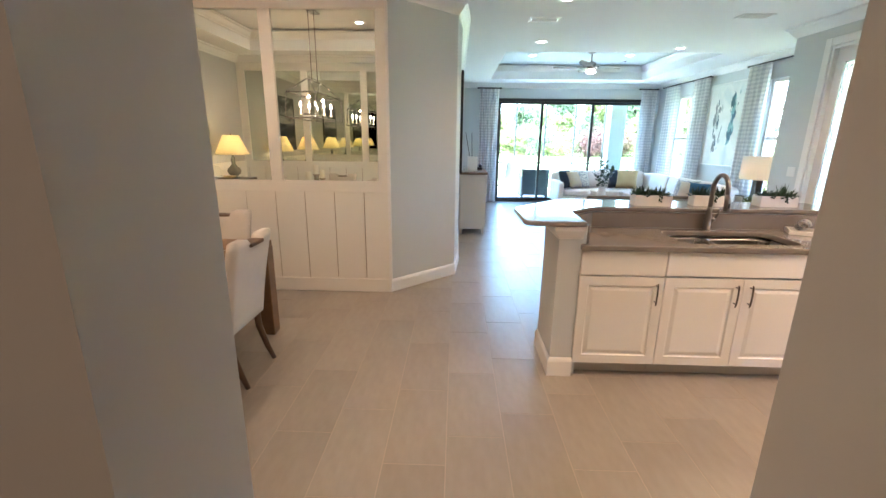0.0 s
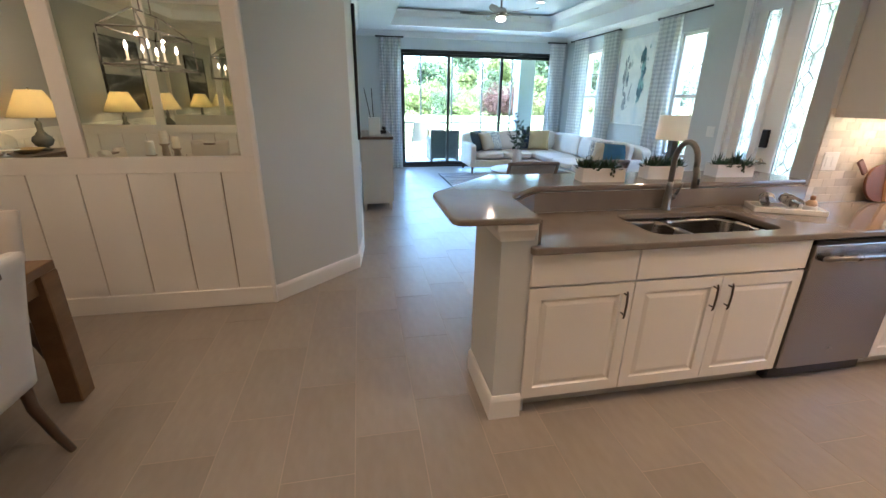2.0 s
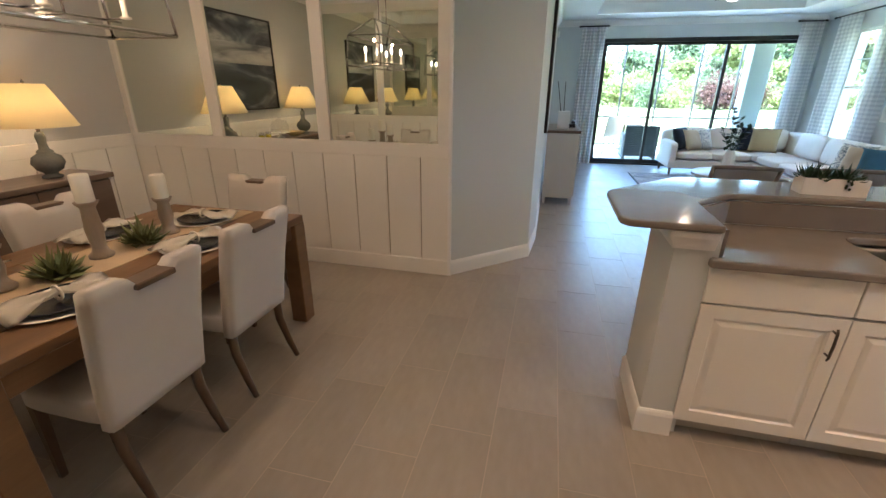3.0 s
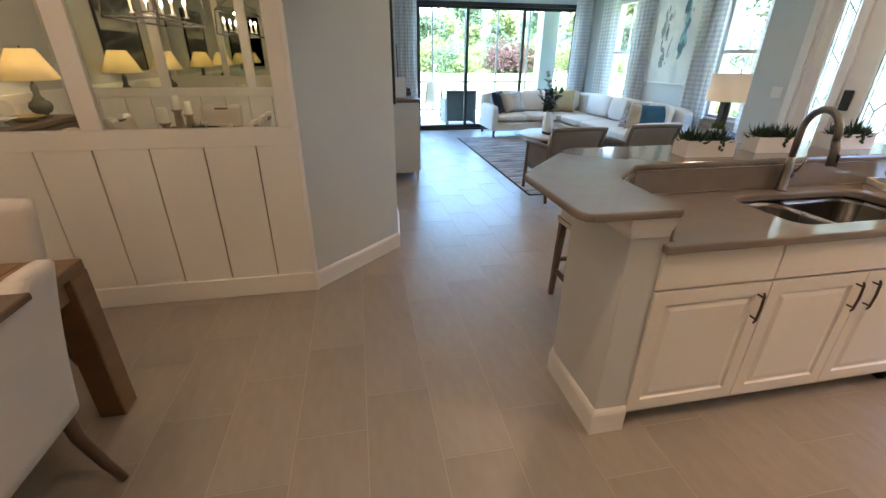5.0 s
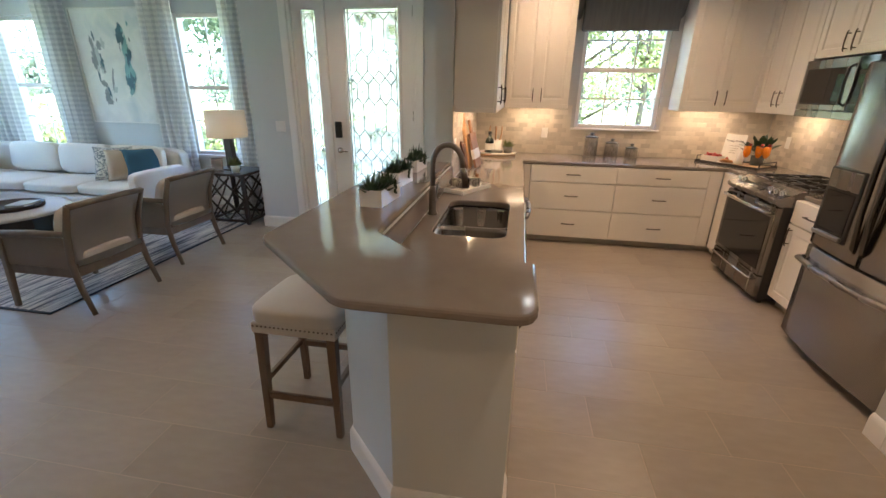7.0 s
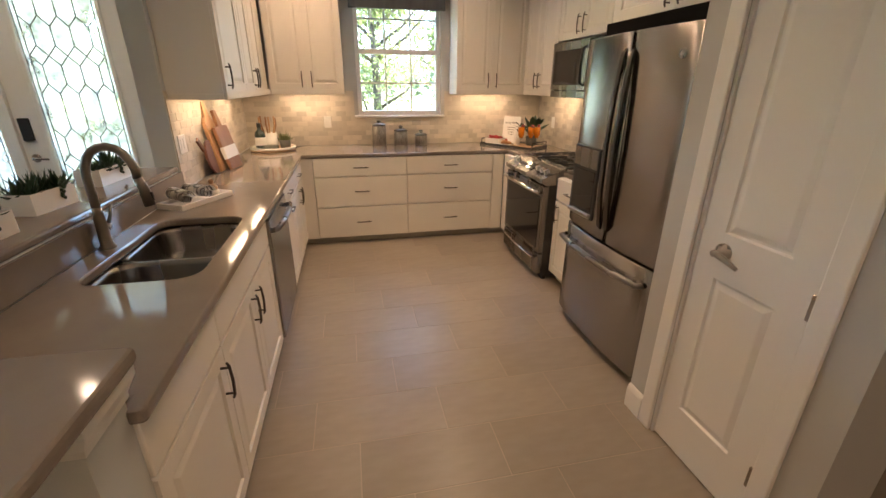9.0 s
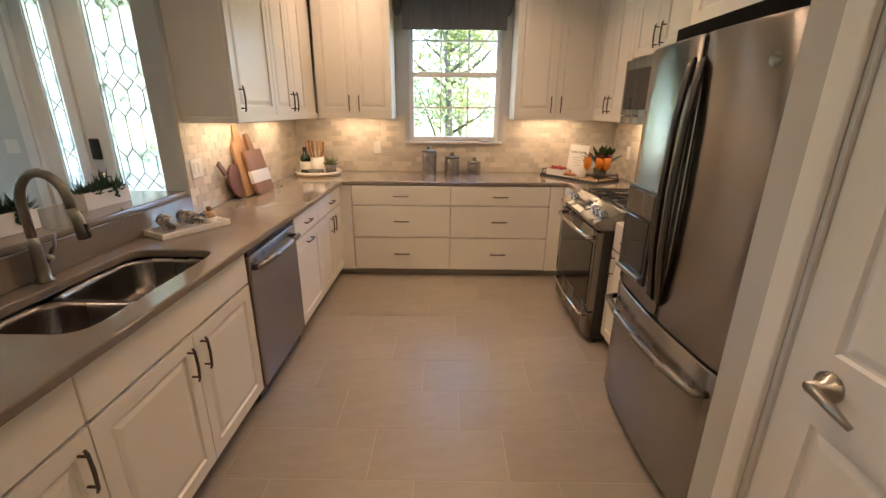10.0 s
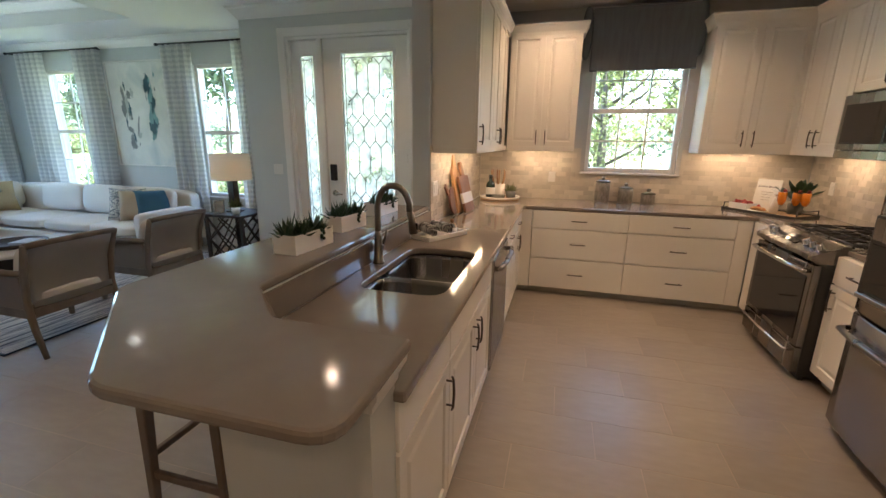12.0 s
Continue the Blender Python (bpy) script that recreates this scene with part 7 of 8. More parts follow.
# coffee table
ct = thing("coffee_table", pose(3.92, 9.05, 0), "round pale stone-topped coffee table on a dark drum base", "coffee table")
part("tabletop", lathe([(0, 0.38), (0.54, 0.38), (0.56, 0.39), (0.56, 0.41), (0.545, 0.42), (0, 0.42)], 48), STONETOP, ct)
for k in range(3):
    a = 2.1 + 2.09 * k
    part("leg", moved(box(-0.035, 0.035, -0.17, 0.17, 0.011, 0.379, 0.004), pose(0.33 * math.cos(a), 0.33 * math.sin(a), 0, 0, 0, math.degrees(a))), LATTICE, ct, "dark slab leg")
tt = thing("coffee_tray", pose(3.98, 9.0, 0.42), "dark round tray with books on the coffee table", "tray")
part("tray_base", lathe([(0, 0), (0.25, 0), (0.265, 0.004), (0.27, 0.04), (0.26, 0.04), (0.252, 0.012), (0, 0.012)], 36), LATTICE, tt)
bk = thing("book", pose(4.06, 8.95, 0.4325, 0, 0, 20), "pale closed book in a tray", "book")
part("cover", box(-0.12, 0.12, -0.085, 0.085, 0, 0.025, 0.002), mat("book_cover", (0.45, 0.47, 0.50), 0.5), bk)
part("pages", box(-0.115, 0.122, -0.087, 0.08, 0.004, 0.021), MATTEWHITE, bk)
vs = thing("fluted_vase", pose(3.80, 9.06, 0.4325) @ Matrix.Scale(1.1, 4), "white fluted vase with leafy green stems", "vase")
bm = bmesh.new()
rows = []
for r, z in ((0.05, 0), (0.068, 0.02), (0.072, 0.12), (0.062, 0.22), (0.045, 0.27), (0.047, 0.285), (0.038, 0.285)):
    rows.append([bm.verts.new((r * (1 + 0.05 * math.cos(12 * a)) * math.cos(a), r * (1 + 0.05 * math.cos(12 * a)) * math.sin(a), z)) for a in [math.pi * 2 * k / 48 for k in range(48)]])
for a, b in zip(rows, rows[1:]):
    for i in range(48):
        bm.faces.new((a[i], a[(i + 1) % 48], b[(i + 1) % 48], b[i])).smooth = True
bm.faces.new(rows[0][::-1])
part("vase_body", bm, WHITE, vs)
r_ = random.Random(4)
for k in range(7):
    a = k * 0.95
    tip = Vector((0.14 * math.cos(a) * r_.uniform(0.6, 1.2), 0.14 * math.sin(a), r_.uniform(0.52, 0.80)))
    bm = tube([(0, 0, 0.2), tip * 0.55 + Vector((0, 0, 0.11)), tip], [0.004, 0.003, 0.002], 5)
    for j in range(15):
        t = 0.3 + 0.7 * j / 14
        p = Vector((0, 0, 0.2)).lerp(tip, t)
        d = Vector((r_.uniform(-1, 1), r_.uniform(-1, 1), r_.uniform(-0.2, 0.8))).normalized()
        s = d.cross(Vector((0.3, 0.2, 1))).normalized()
        ln, w = r_.uniform(0.06, 0.10), 0.03
        q = [p, p + d * ln * 0.5 + s * w, p + d * ln, p + d * ln * 0.5 - s * w]
        bm.faces.new([bm.verts.new(v) for v in q])
    part("stem", bm, LEAF_DARK, vs, "leafy green stem")


def armchair(x, y):
    root = thing("armchair", pose(x, y, 0), "weathered oak armchair with a woven grey back and linen seat", "armchair", "armchairs on the rug")
    z0 = 0.011
    for s in (-1, 1):
        bm = tube([(s * 0.30, -0.34, 0.0 if y - 0.3 < 7.25 else z0), (s * 0.295, -0.28, 0.20), (s * 0.29, -0.25, 0.40), (s * 0.292, -0.29, 0.62), (s * 0.30, -0.37, 0.83)], [0.017, 0.022, 0.025, 0.024, 0.02], 10)
        part("leg", bm, GREYWOOD, root)
        part("leg", leg(s * 0.315, 0.33, s * 0.30, 0.29, z0, 0.58, 0.032, 0.045), GREYWOOD, root)
        bm = tube([(s * 0.292, -0.29, 0.62), (s * 0.325, -0.05, 0.625), (s * 0.325, 0.22, 0.605), (s * 0.305, 0.35, 0.585)], [0.02, 0.026, 0.028, 0.022], 10)
        part("arm", bm, GREYWOOD, root)
        part("side_rail", box(s * 0.292 - 0.014, s * 0.292 + 0.014, -0.25, 0.28, 0.29, 0.36, 0.004), GREYWOOD, root)
    part("front_rail", box(-0.275, 0.275, 0.27, 0.30, 0.29, 0.36, 0.004), GREYWOOD, root)
    part("back_rail", box(-0.275, 0.275, -0.275, -0.245, 0.29, 0.36, 0.004), GREYWOOD, root)
    part("top_rail", tube([(-0.30, -0.37, 0.82), (-0.15, -0.385, 0.828), (0.15, -0.385, 0.828), (0.30, -0.37, 0.82)], 0.021, 10), GREYWOOD, root)
    # apron under the back, bowed downwards in the middle
    part("lower_rail", tube([(-0.285, -0.255, 0.375), (-0.14, -0.258, 0.335), (0.0, -0.26, 0.325), (0.14, -0.258, 0.335), (0.285, -0.255, 0.375)], 0.019, 8), GREYWOOD, root)
    back = ((0.0, -0.262, 0.372), (0.12, -0.262, 0.412), (0.3, -0.272, 0.52), (0.5, -0.29, 0.62), (0.75, -0.328, 0.72), (1.0, -0.372, 0.815))

    def sling(k0, k1, x1, dy, thick):
        bm = bmesh.new()
        rows = []
        for q, yy, zz in back[k0:k1]:
            rows.append([bm.verts.new((-x1 + 2 * x1 * i / 12, yy + dy + 0.022 * math.sin(math.pi * i / 12) * math.sin(math.pi * min(q, 0.9)) + 0.002 * math.sin(i * 2.3 + q * 9),
                                       zz - (0.012 * math.sin(math.pi * i / 12) if q == 0 else 0.0))) for i in range(13)])
        for a, b in zip(rows, rows[1:]):
            for i in range(12):
                bm.faces.new((a[i], a[i + 1], b[i + 1], b[i])).smooth = True
        bmesh.ops.solidify(bm, geom=bm.faces[:], thickness=thick)
        return bm

    part("back_panel", sling(0, 6, 0.277, 0.0, 0.012), GREYLINEN, root, "taupe linen sling back")
    part("hem", sling(0, 2, 0.27, -0.022, 0.006), LINEN, root, "pale folded hem")
    part("back_cushion", moved(cushion(0.555, 0.36, 0.13, 5, 0.3, 12, 2, 0.006), pose(0, -0.225, 0.625, 108) @ pose(0, 0, -0.10)), LINEN, root)
    part("seat", moved(cushion(0.54, 0.56, 0.14, 6, 0.25, 12, 1, 0.003), pose(0, 0.01, 0.35)), LINEN, root)
    for s in (-1, 1):
        part("side_panel", box(s * 0.303 - 0.006, s * 0.303 + 0.006, -0.255, 0.285, 0.361, 0.598, 0.003), SIDEWOOD, root, "brown wooden side panel")


armchair(3.20, 7.27)
armchair(4.18, 7.36)

# end table with lattice sides
et = thing("end_table", pose(5.17, 7.16, 0), "dark wooden cube end table with pierced lattice sides", "end table")
w, h = 0.55, 0.635
part("tabletop", box(-0.01, w + 0.01, -0.01, w + 0.01, h - 0.03, h, 0.004), LATTICE, et)
for x in (0, w - 0.04):
    for y in (0, w - 0.04):
        part("post", box(x, x + 0.04, y, y + 0.04, 0.0, h - 0.031, 0.003), LATTICE, et)
r_ = random.Random(6)
for side in range(4):
    bm = bmesh.new()
    c, n = 0.2, 3
    for i in range(5):
        for sgn in (-1, 1):
            a = -0.25 + 0.26 * i
            pts = [(max(0.04, min(w - 0.04, a + t * 0.6 if sgn > 0 else w - a - t * 0.6)), 0.012, 0.04 + t * (h - 0.09)) for t in (0, 0.5, 1)]
            if abs(pts[0][0] - pts[2][0]) > 0.1:
                add_tube(bm, pts, 0.013, 4)
    add_box(bm, 0.04, w - 0.04, 0.0, 0.025, 0.03, 0.06)
    moved(bm, (pose(0, 0, 0), pose(w, 0, 0, 0, 0, 90), pose(w, w, 0, 0, 0, 180), pose(0, w, 0, 0, 0, -90))[side])
    part("lattice_panel", bm, LATTICE, et, "pierced dark lattice panel")
fl_ = thing("drum_lamp", pose(5.44, 7.47, 0.635), "slate column lamp with an ivory drum shade", "lamp")
part("foot", box(-0.075, 0.075, -0.075, 0.075, 0, 0.02, 0.004), LAMPPOST, fl_)
part("column", box(-0.045, 0.045, -0.045, 0.045, 0.021, 0.40, 0.004), LAMPPOST, fl_)
part("lampshade", lathe([(0.235, 0.405), (0.225, 0.72), (0.223, 0.72), (0.233, 0.406)], 36), DRUMSHADE, fl_, "ivory fabric drum shade")
part("bulb", lathe([(0, 0.46), (0.022, 0.48), (0.03, 0.515), (0.02, 0.545), (0, 0.55)], 14), BULB, fl_)
part("socket", tube([(0, 0, 0.40), (0, 0, 0.46)], 0.012, 8), NICKEL, fl_)
la = new("drum_lamp_light", bpy.data.lights.new("drum_lamp_light", "POINT"))
la.data.energy, la.data.color, la.data.shadow_soft_size = 0.08, SOFTWARM, 0.04
la.location = (5.44, 7.47, 0.635 + 0.60)
pf = thing("photo_frame", pose(5.26, 7.55, 0.635, 0, 0, -60), "small silver photo frame on the end table", "picture frame")
part("frame_body", moved(box(-0.065, 0.065, 0, 0.012, 0, 0.17, 0.003), pose(0, 0, 0, -10)), NICKEL, pf)
part("photo", moved(box(-0.05, 0.05, -0.003, 0.0, 0.02, 0.15), pose(0, 0, 0, -10)), PAINT_LT, pf)
sp_ = thing("small_plant", pose(5.28, 7.32, 0.635), "small bright green potted plant on the end table", "plant")
part("pot", lathe([(0, 0), (0.045, 0), (0.055, 0.09), (0.048, 0.09), (0, 0.08)], 18), WHITE, sp_)
bm = bmesh.new()
for k in range(8):
    succulent_leaves(bm, 0.025 * math.cos(k), 0.025 * math.sin(k), 0.085, 12, 0.09, 0.10, 90 + k)
part("leaves", bm, FOLIAGE_LT, sp_)

# abstract painting on the east wall
ap_ = thing("abstract_painting", pose(EAST - 0.004, 9.975, 1.125, 0, 0, -90), "large pale abstract painting with blue and grey strokes", "painting")
CANVAS = ramp_mat("abstract_ground", [(0.35, (0.62, 0.62, 0.60)), (0.55, (0.74, 0.73, 0.70)), (0.75, (0.52, 0.56, 0.57))], (1, 1, 1), 2.2, 0.6, 4, 0.6)
part("canvas", box(0.02, 1.085, -0.03, 0, 0.02, 1.435, 0.002), CANVAS, ap_)
for r in ((0, 1.105, 0, 0.02), (0, 1.105, 1.435, 1.455), (0, 0.02, 0.0205, 1.4345), (1.085, 1.105, 0.0205, 1.4345)):
    part("picture_frame", box(r[0], r[1], -0.045, 0, r[2], r[3], 0.002), PLASTIC, ap_, "thin white frame")
INK = (mat("ink_blue", (0.03, 0.10, 0.14), 0.6, var=0.5, scale=8), mat("ink_grey", (0.25, 0.26, 0.27), 0.6, var=0.5, scale=8), mat("ink_sea", (0.20, 0.38, 0.40), 0.6, var=0.4, scale=8), mat("ink_pale", (0.50, 0.52, 0.51), 0.6, var=0.3, scale=8))
r_ = random.Random(12)


def brush_stroke(k, cx, cz, sx, sz, ink):
    """One ragged upright dab of paint on the canvas."""
    bm = bmesh.new()
    pts = []
    lean = r_.uniform(-0.25, 0.25)
    for j in range(44):
        a = math.pi * 2 * j / 44
        rr = 1 + 0.55 * noise.noise(Vector((math.cos(a) * 3 + k, math.sin(a) * 3, k * 3.1))) + 0.3 * noise.noise(Vector((math.cos(a) * 9, math.sin(a) * 9 + k, 1)))
        z = min(1.42, max(0.04, cz + sz * rr * math.sin(a)))
        pts.append(bm.verts.new((min(1.06, max(0.04, cx + sx * rr * math.cos(a) + lean * (z - cz))), -0.0315 - 0.0003 * k, z)))
    bm.faces.new(pts)
    part("brush_stroke", bm, INK[ink], ap_)


for k in range(34):
    if k < 16:      # pale and dark grey dabs
        t = k / 15
        brush_stroke(k, 0.22 + 0.26 * r_.random() + 0.05 * t, 0.30 + 0.95 * t * r_.uniform(0.75, 1.0), r_.uniform(0.012, 0.05), r_.uniform(0.04, 0.13), (1, 1, 0, 3)[k % 4])
    elif k < 27:    # the tall blue sweep
        t = (k - 16) / 10
        brush_stroke(k, 0.80 - 0.10 * abs(t - 0.4) + r_.uniform(-0.04, 0.04), 0.48 + 0.70 * t, r_.uniform(0.02, 0.06), r_.uniform(0.07, 0.15), (2, 0, 0, 2)[k % 4])
    else:           # scattered specks
        brush_stroke(k, r_.uniform(0.15, 0.95), r_.uniform(0.2, 1.3), r_.uniform(0.006, 0.016), r_.uniform(0.015, 0.05), (1, 3, 2)[k % 3])


# curtains
def curtain(name, m, w, h, folds, seed, label):
    root = thing(name, m, label, "curtain", "checked curtains")
    bm = bmesh.new()
    nx, nz = folds * 10, 14
    r2 = random.Random(seed)
    ph = r2.uniform(0, 6)
    V = []
    for i in range(nx + 1):
        u = i / nx
        col = []
        for j in range(nz + 1):
            v = j / nz
            amp = 0.035 + 0.02 * (1 - v)
            x = u * w + 0.012 * math.sin(2.1 * math.pi * folds * u + 3 * v + ph) * (1 - v)
            y = amp * math.sin(2 * math.pi * folds * u + ph + 0.5 * math.sin(3 * v + seed)) - 0.02
            col.append(bm.verts.new((x, y, 0.012 + h * v)))
        V.append(col)
    for i in range(nx):
        for j in range(nz):
            bm.faces.new((V[i][j], V[i + 1][j], V[i + 1][j + 1], V[i][j + 1])).smooth = True
    part("cloth", bm, CURTAIN, root)
    return root


def rod(m, w):
    root = thing("curtain_rod", m, "dark bronze curtain rod on the wall", "curtain rod", "curtain rods")
    part("pole", tube([(0, 0, 0), (w, 0, 0)], 0.013, 8), BRONZE, root)
    for x in (0, w):
        part("finial", moved(lathe([(0, -0.03), (0.018, -0.02), (0.02, 0), (0.014, 0.02), (0, 0.03)], 10), pose(x, 0, 0, 0, 90, 0)), BRONZE, root)
        part("bracket", box(abs(x - 0.04) - 0.006, abs(x - 0.04) + 0.006, 0.0, 0.078, -0.01, 0.01), BRONZE, root)


CHT = 2.72
curtain("curtain", pose(1.70, NORTH - 0.08, 0), 0.46, CHT, 5, 1, "white and grey checked curtain beside the sliding door")
rod(pose(1.66, NORTH - 0.08, CHT + 0.03), 0.54)
curtain("curtain", pose(5.55, NORTH - 0.08, 0), 0.36, CHT, 5, 2, "white and grey checked curtain in the corner")
rod(pose(5.52, NORTH - 0.08, CHT + 0.03), 0.42)
for y, w, sd in ((11.65, 0.55, 3), (10.48, 0.50, 4), (8.82, 0.48, 5), (7.68, 0.34, 6)):
    curtain("curtain", pose(EAST - 0.085, y, 0, 0, 0, -90), w, CHT, 5, sd, "white and grey checked curtain beside a window")
rod(pose(EAST - 0.085, 11.85, CHT + 0.03, 0, 0, -90), 1.85)
rod(pose(EAST - 0.085, 8.92, CHT + 0.03, 0, 0, -90), 1.62)

# buffet and things on it
bf = thing("buffet", pose(1.21, 8.17, 0), "tall greige painted cabinet with a dark wooden top", "cabinet")
part("carcass", box(0.01, 0.42, 0.01, 1.19, 0.10, 0.99, 0.004), BUFFET, bf)
part("top", box(0, 0.45, -0.015, 1.215, 0.992, 1.03, 0.005), BUFTOP, bf, "dark wooden top")
for k in range(3):
    d = part("door", moved(panel_front(0.385, 0.84, [(0.05, 0.335, 0.05, 0.79)], 0.018), pose(0.42, 0.02 + 0.39 * k, 0.13, 0, 0, 90)), BUFFET, bf)
    part("knob", moved(lathe([(0, 0.02), (0.011, 0.018), (0.007, 0)], 12), pose(0.438, 0.36 + 0.39 * k, 0.6, 0, 90, 0)), PULL, d)
for y in (0.02, 1.14):
    for x in (0.015, 0.375):
        part("leg", leg(x + 0.025, y + 0.02, x + 0.022, y + 0.02, 0, 0.102, 0.032, 0.045), BUFFET, bf)
rb_ = thing("white_router", pose(1.42, 8.42, 1.03), "white upright box on the buffet", "electronics")
part("box_body", box(-0.08, 0.08, -0.05, 0.05, 0, 0.24, 0.008, 2), PLASTIC, rb_)
for k, x in enumerate((-0.12, -0.02)):
    part("antenna", tube([(x * 0.4, 0.03, 0.235), (x, 0.05, 0.62)], 0.006, 6), DARKPLASTIC, rb_, "thin black antenna")
dp_ = thing("desk_phone", pose(1.54, 8.75, 1.03), "small black phone on the buffet", "phone")
part("phone_base", box(-0.06, 0.06, -0.08, 0.08, 0, 0.05, 0.01, 2), DARKPLASTIC, dp_)
part("receiver", moved(cushion(0.06, 0.20, 0.05, 4, 0.1, 8), pose(0.02, 0, 0.05, 0, 15, 0)), DARKPLASTIC, dp_)
wa = thing("wall_art", pose(1.194, 6.72, 1.12, 0, 0, 90), "large framed canvas with a black edge on the wall", "wall art")
part("picture_frame", box(0, 1.0, -0.03, 0, 0, 1.22, 0.003), BLACK, wa)
part("canvas", box(0.015, 0.985, -0.036, -0.03, 0.015, 1.205, 0.001), CANVAS, wa)
se = thing("corner_sensor", pose(1.225, NORTH - 0.04, 2.62), "small white corner alarm sensor", "sensor")
part("sensor_body", box(-0.03, 0.03, -0.03, 0.03, -0.05, 0.05, 0.012, 2), PLASTIC, se)


# ---- outside ----
struct("ground", box(-60, 80, -60, 140, -0.75, -0.25), GRASS, "sunny green lawn reaching to the horizon", "ground")
struct("lanai_slab", box(-0.5, 7.0, 12.42, 16.2, -0.24, -0.02), PAVER, "pale paver slab of the covered lanai", "patio")
struct("lanai_ceiling", box(-0.5, 7.0, 12.42, 13.15, 2.9, 3.05), STUCCO, "pale lanai ceiling", "ceiling")
struct("porch_slab", box(5.38, 8.4, 4.0, 6.74, -0.24, -0.02), PAVER, "pale paver entry porch", "porch")
struct("roof", box(-3.3, 6.9, -1.2, 12.41, 3.30, 3.45), STUCCO, "flat roof deck over the house", "roof")
for x in (5.12,):
    struct("lanai_column", box(x, x + 0.38, 12.75, 13.1, -0.02, 2.9, 0.01), STUCCO, "pale stucco lanai wall", "column")
sc = tagged(new("screen_enclosure"), "dark bronze lanai screen frame", "screen frame", kind="structure")
for k in range(7):
    x = 0.2 + 0.98 * k
    part("post", box(x - 0.022, x + 0.022, 16.05, 16.10, -0.02, 2.9), BRONZE, sc)
part("chair_rail", box(-0.3, 6.4, 16.055, 16.095, 0.78, 0.83), BRONZE, sc)
part("foot_rail", box(-0.3, 6.4, 16.055, 16.095, -0.02, 0.03), BRONZE, sc)


def patio_chair(x, y, a):
    root = thing("patio_armchair", pose(x, y, -0.02, 0, 0, a), "dark wicker lounge chair on the lanai", "outdoor chair", "lanai seating")
    for s in (-1, 1):
        part("back_post", box(s * 0.34 - 0.03, s * 0.34 + 0.03, -0.34, -0.27, 0.0, 0.80, 0.01), WICKER, root)
    part("back_panel", box(-0.31, 0.31, -0.288, -0.28, 0.1, 0.75), WICKER, root)
    part("back_rail", box(-0.31, 0.31, -0.335, -0.275, 0.75, 0.80, 0.01), WICKER, root)
    for k in range(15):
        part("woven_strip", box(-0.31, 0.31, -0.312 + 0.008 * (k % 2), -0.296 + 0.008 * (k % 2), 0.10 + 0.043 * k, 0.134 + 0.043 * k, 0.004), WICKER, root)
    for s in (-1, 1):
        part("chair_side", box(s * 0.34 - 0.04, s * 0.34 + 0.04, -0.25, 0.34, 0.05, 0.60, 0.015, 2), WICKER, root)
    part("seat_pad", box(-0.29, 0.29, -0.25, 0.33, 0.22, 0.42, 0.04, 3), MATTEWHITE, root)


patio_chair(3.32, 13.3, 0)


def bistro_chair(x, y, a):
    root = thing("bistro_chair", pose(x, y, -0.02, 0, 0, a), "tan metal patio dining chair on the lanai", "outdoor chair", "lanai dining chairs")
    for s in (-1, 1):
        part("side_frame", tube([(s * 0.25, -0.22, 0), (s * 0.25, -0.2, 0.45), (s * 0.25, -0.3, 0.95)], 0.014, 6), PATIO_TAN, root)
        part("leg", tube([(s * 0.25, 0.22, 0), (s * 0.25, 0.22, 0.45), (s * 0.25, 0.2, 0.66), (s * 0.25, -0.22, 0.68)], 0.014, 6), PATIO_TAN, root)
    part("sling", boxes([(-0.24, 0.24, -0.22, 0.24, 0.42, 0.44)]), TAN, root)
    part("back_sling", moved(box(-0.24, 0.24, -0.01, 0.01, 0, 0.5), pose(0, -0.21, 0.45, 12)), TAN, root)


bistro_chair(2.72, 14.3, 30)
bistro_chair(3.75, 15.2, -120)
bt_ = thing("bistro_table", pose(3.2, 14.9, -0.02), "round tan metal patio table on the lanai", "outdoor table")
part("tabletop", lathe([(0, 0.70), (0.45, 0.70), (0.45, 0.73), (0, 0.73)], 28), PATIO_TAN, bt_)
part("pedestal", lathe([(0, 0), (0.24, 0), (0.22, 0.03), (0.035, 0.06), (0.03, 0.7), (0, 0.7)], 16), PATIO_TAN, bt_)


def leaf_cloud(center, radii, count, size, seed, shell=0.35):
    g = np.random.default_rng(seed)
    d = g.normal(size=(count, 3))
    d /= np.linalg.norm(d, axis=1)[:, None]
    lump = 1 + 0.35 * np.sin(d[:, 0] * 5 + seed) * np.sin(d[:, 1] * 6 + 2 * seed) + 0.2 * np.sin(d[:, 2] * 9 + seed)
    r = (1 - shell * g.random(count) ** 1.5) * lump
    c = np.array(center) + d * r[:, None] * np.array(radii)
    a, b = g.normal(size=(count, 3)), g.normal(size=(count, 3))
    a /= np.linalg.norm(a, axis=1)[:, None]
    b -= (a * b).sum(1)[:, None] * a
    b /= np.linalg.norm(b, axis=1)[:, None]
    s = size * g.uniform(0.6, 1.4, count)[:, None]
    v = np.stack([c - a * s, c + b * s * 0.45, c + a * s, c - b * s * 0.45], 1).reshape(-1, 3)
    f = np.arange(count * 4).reshape(-1, 4)
    return v, f


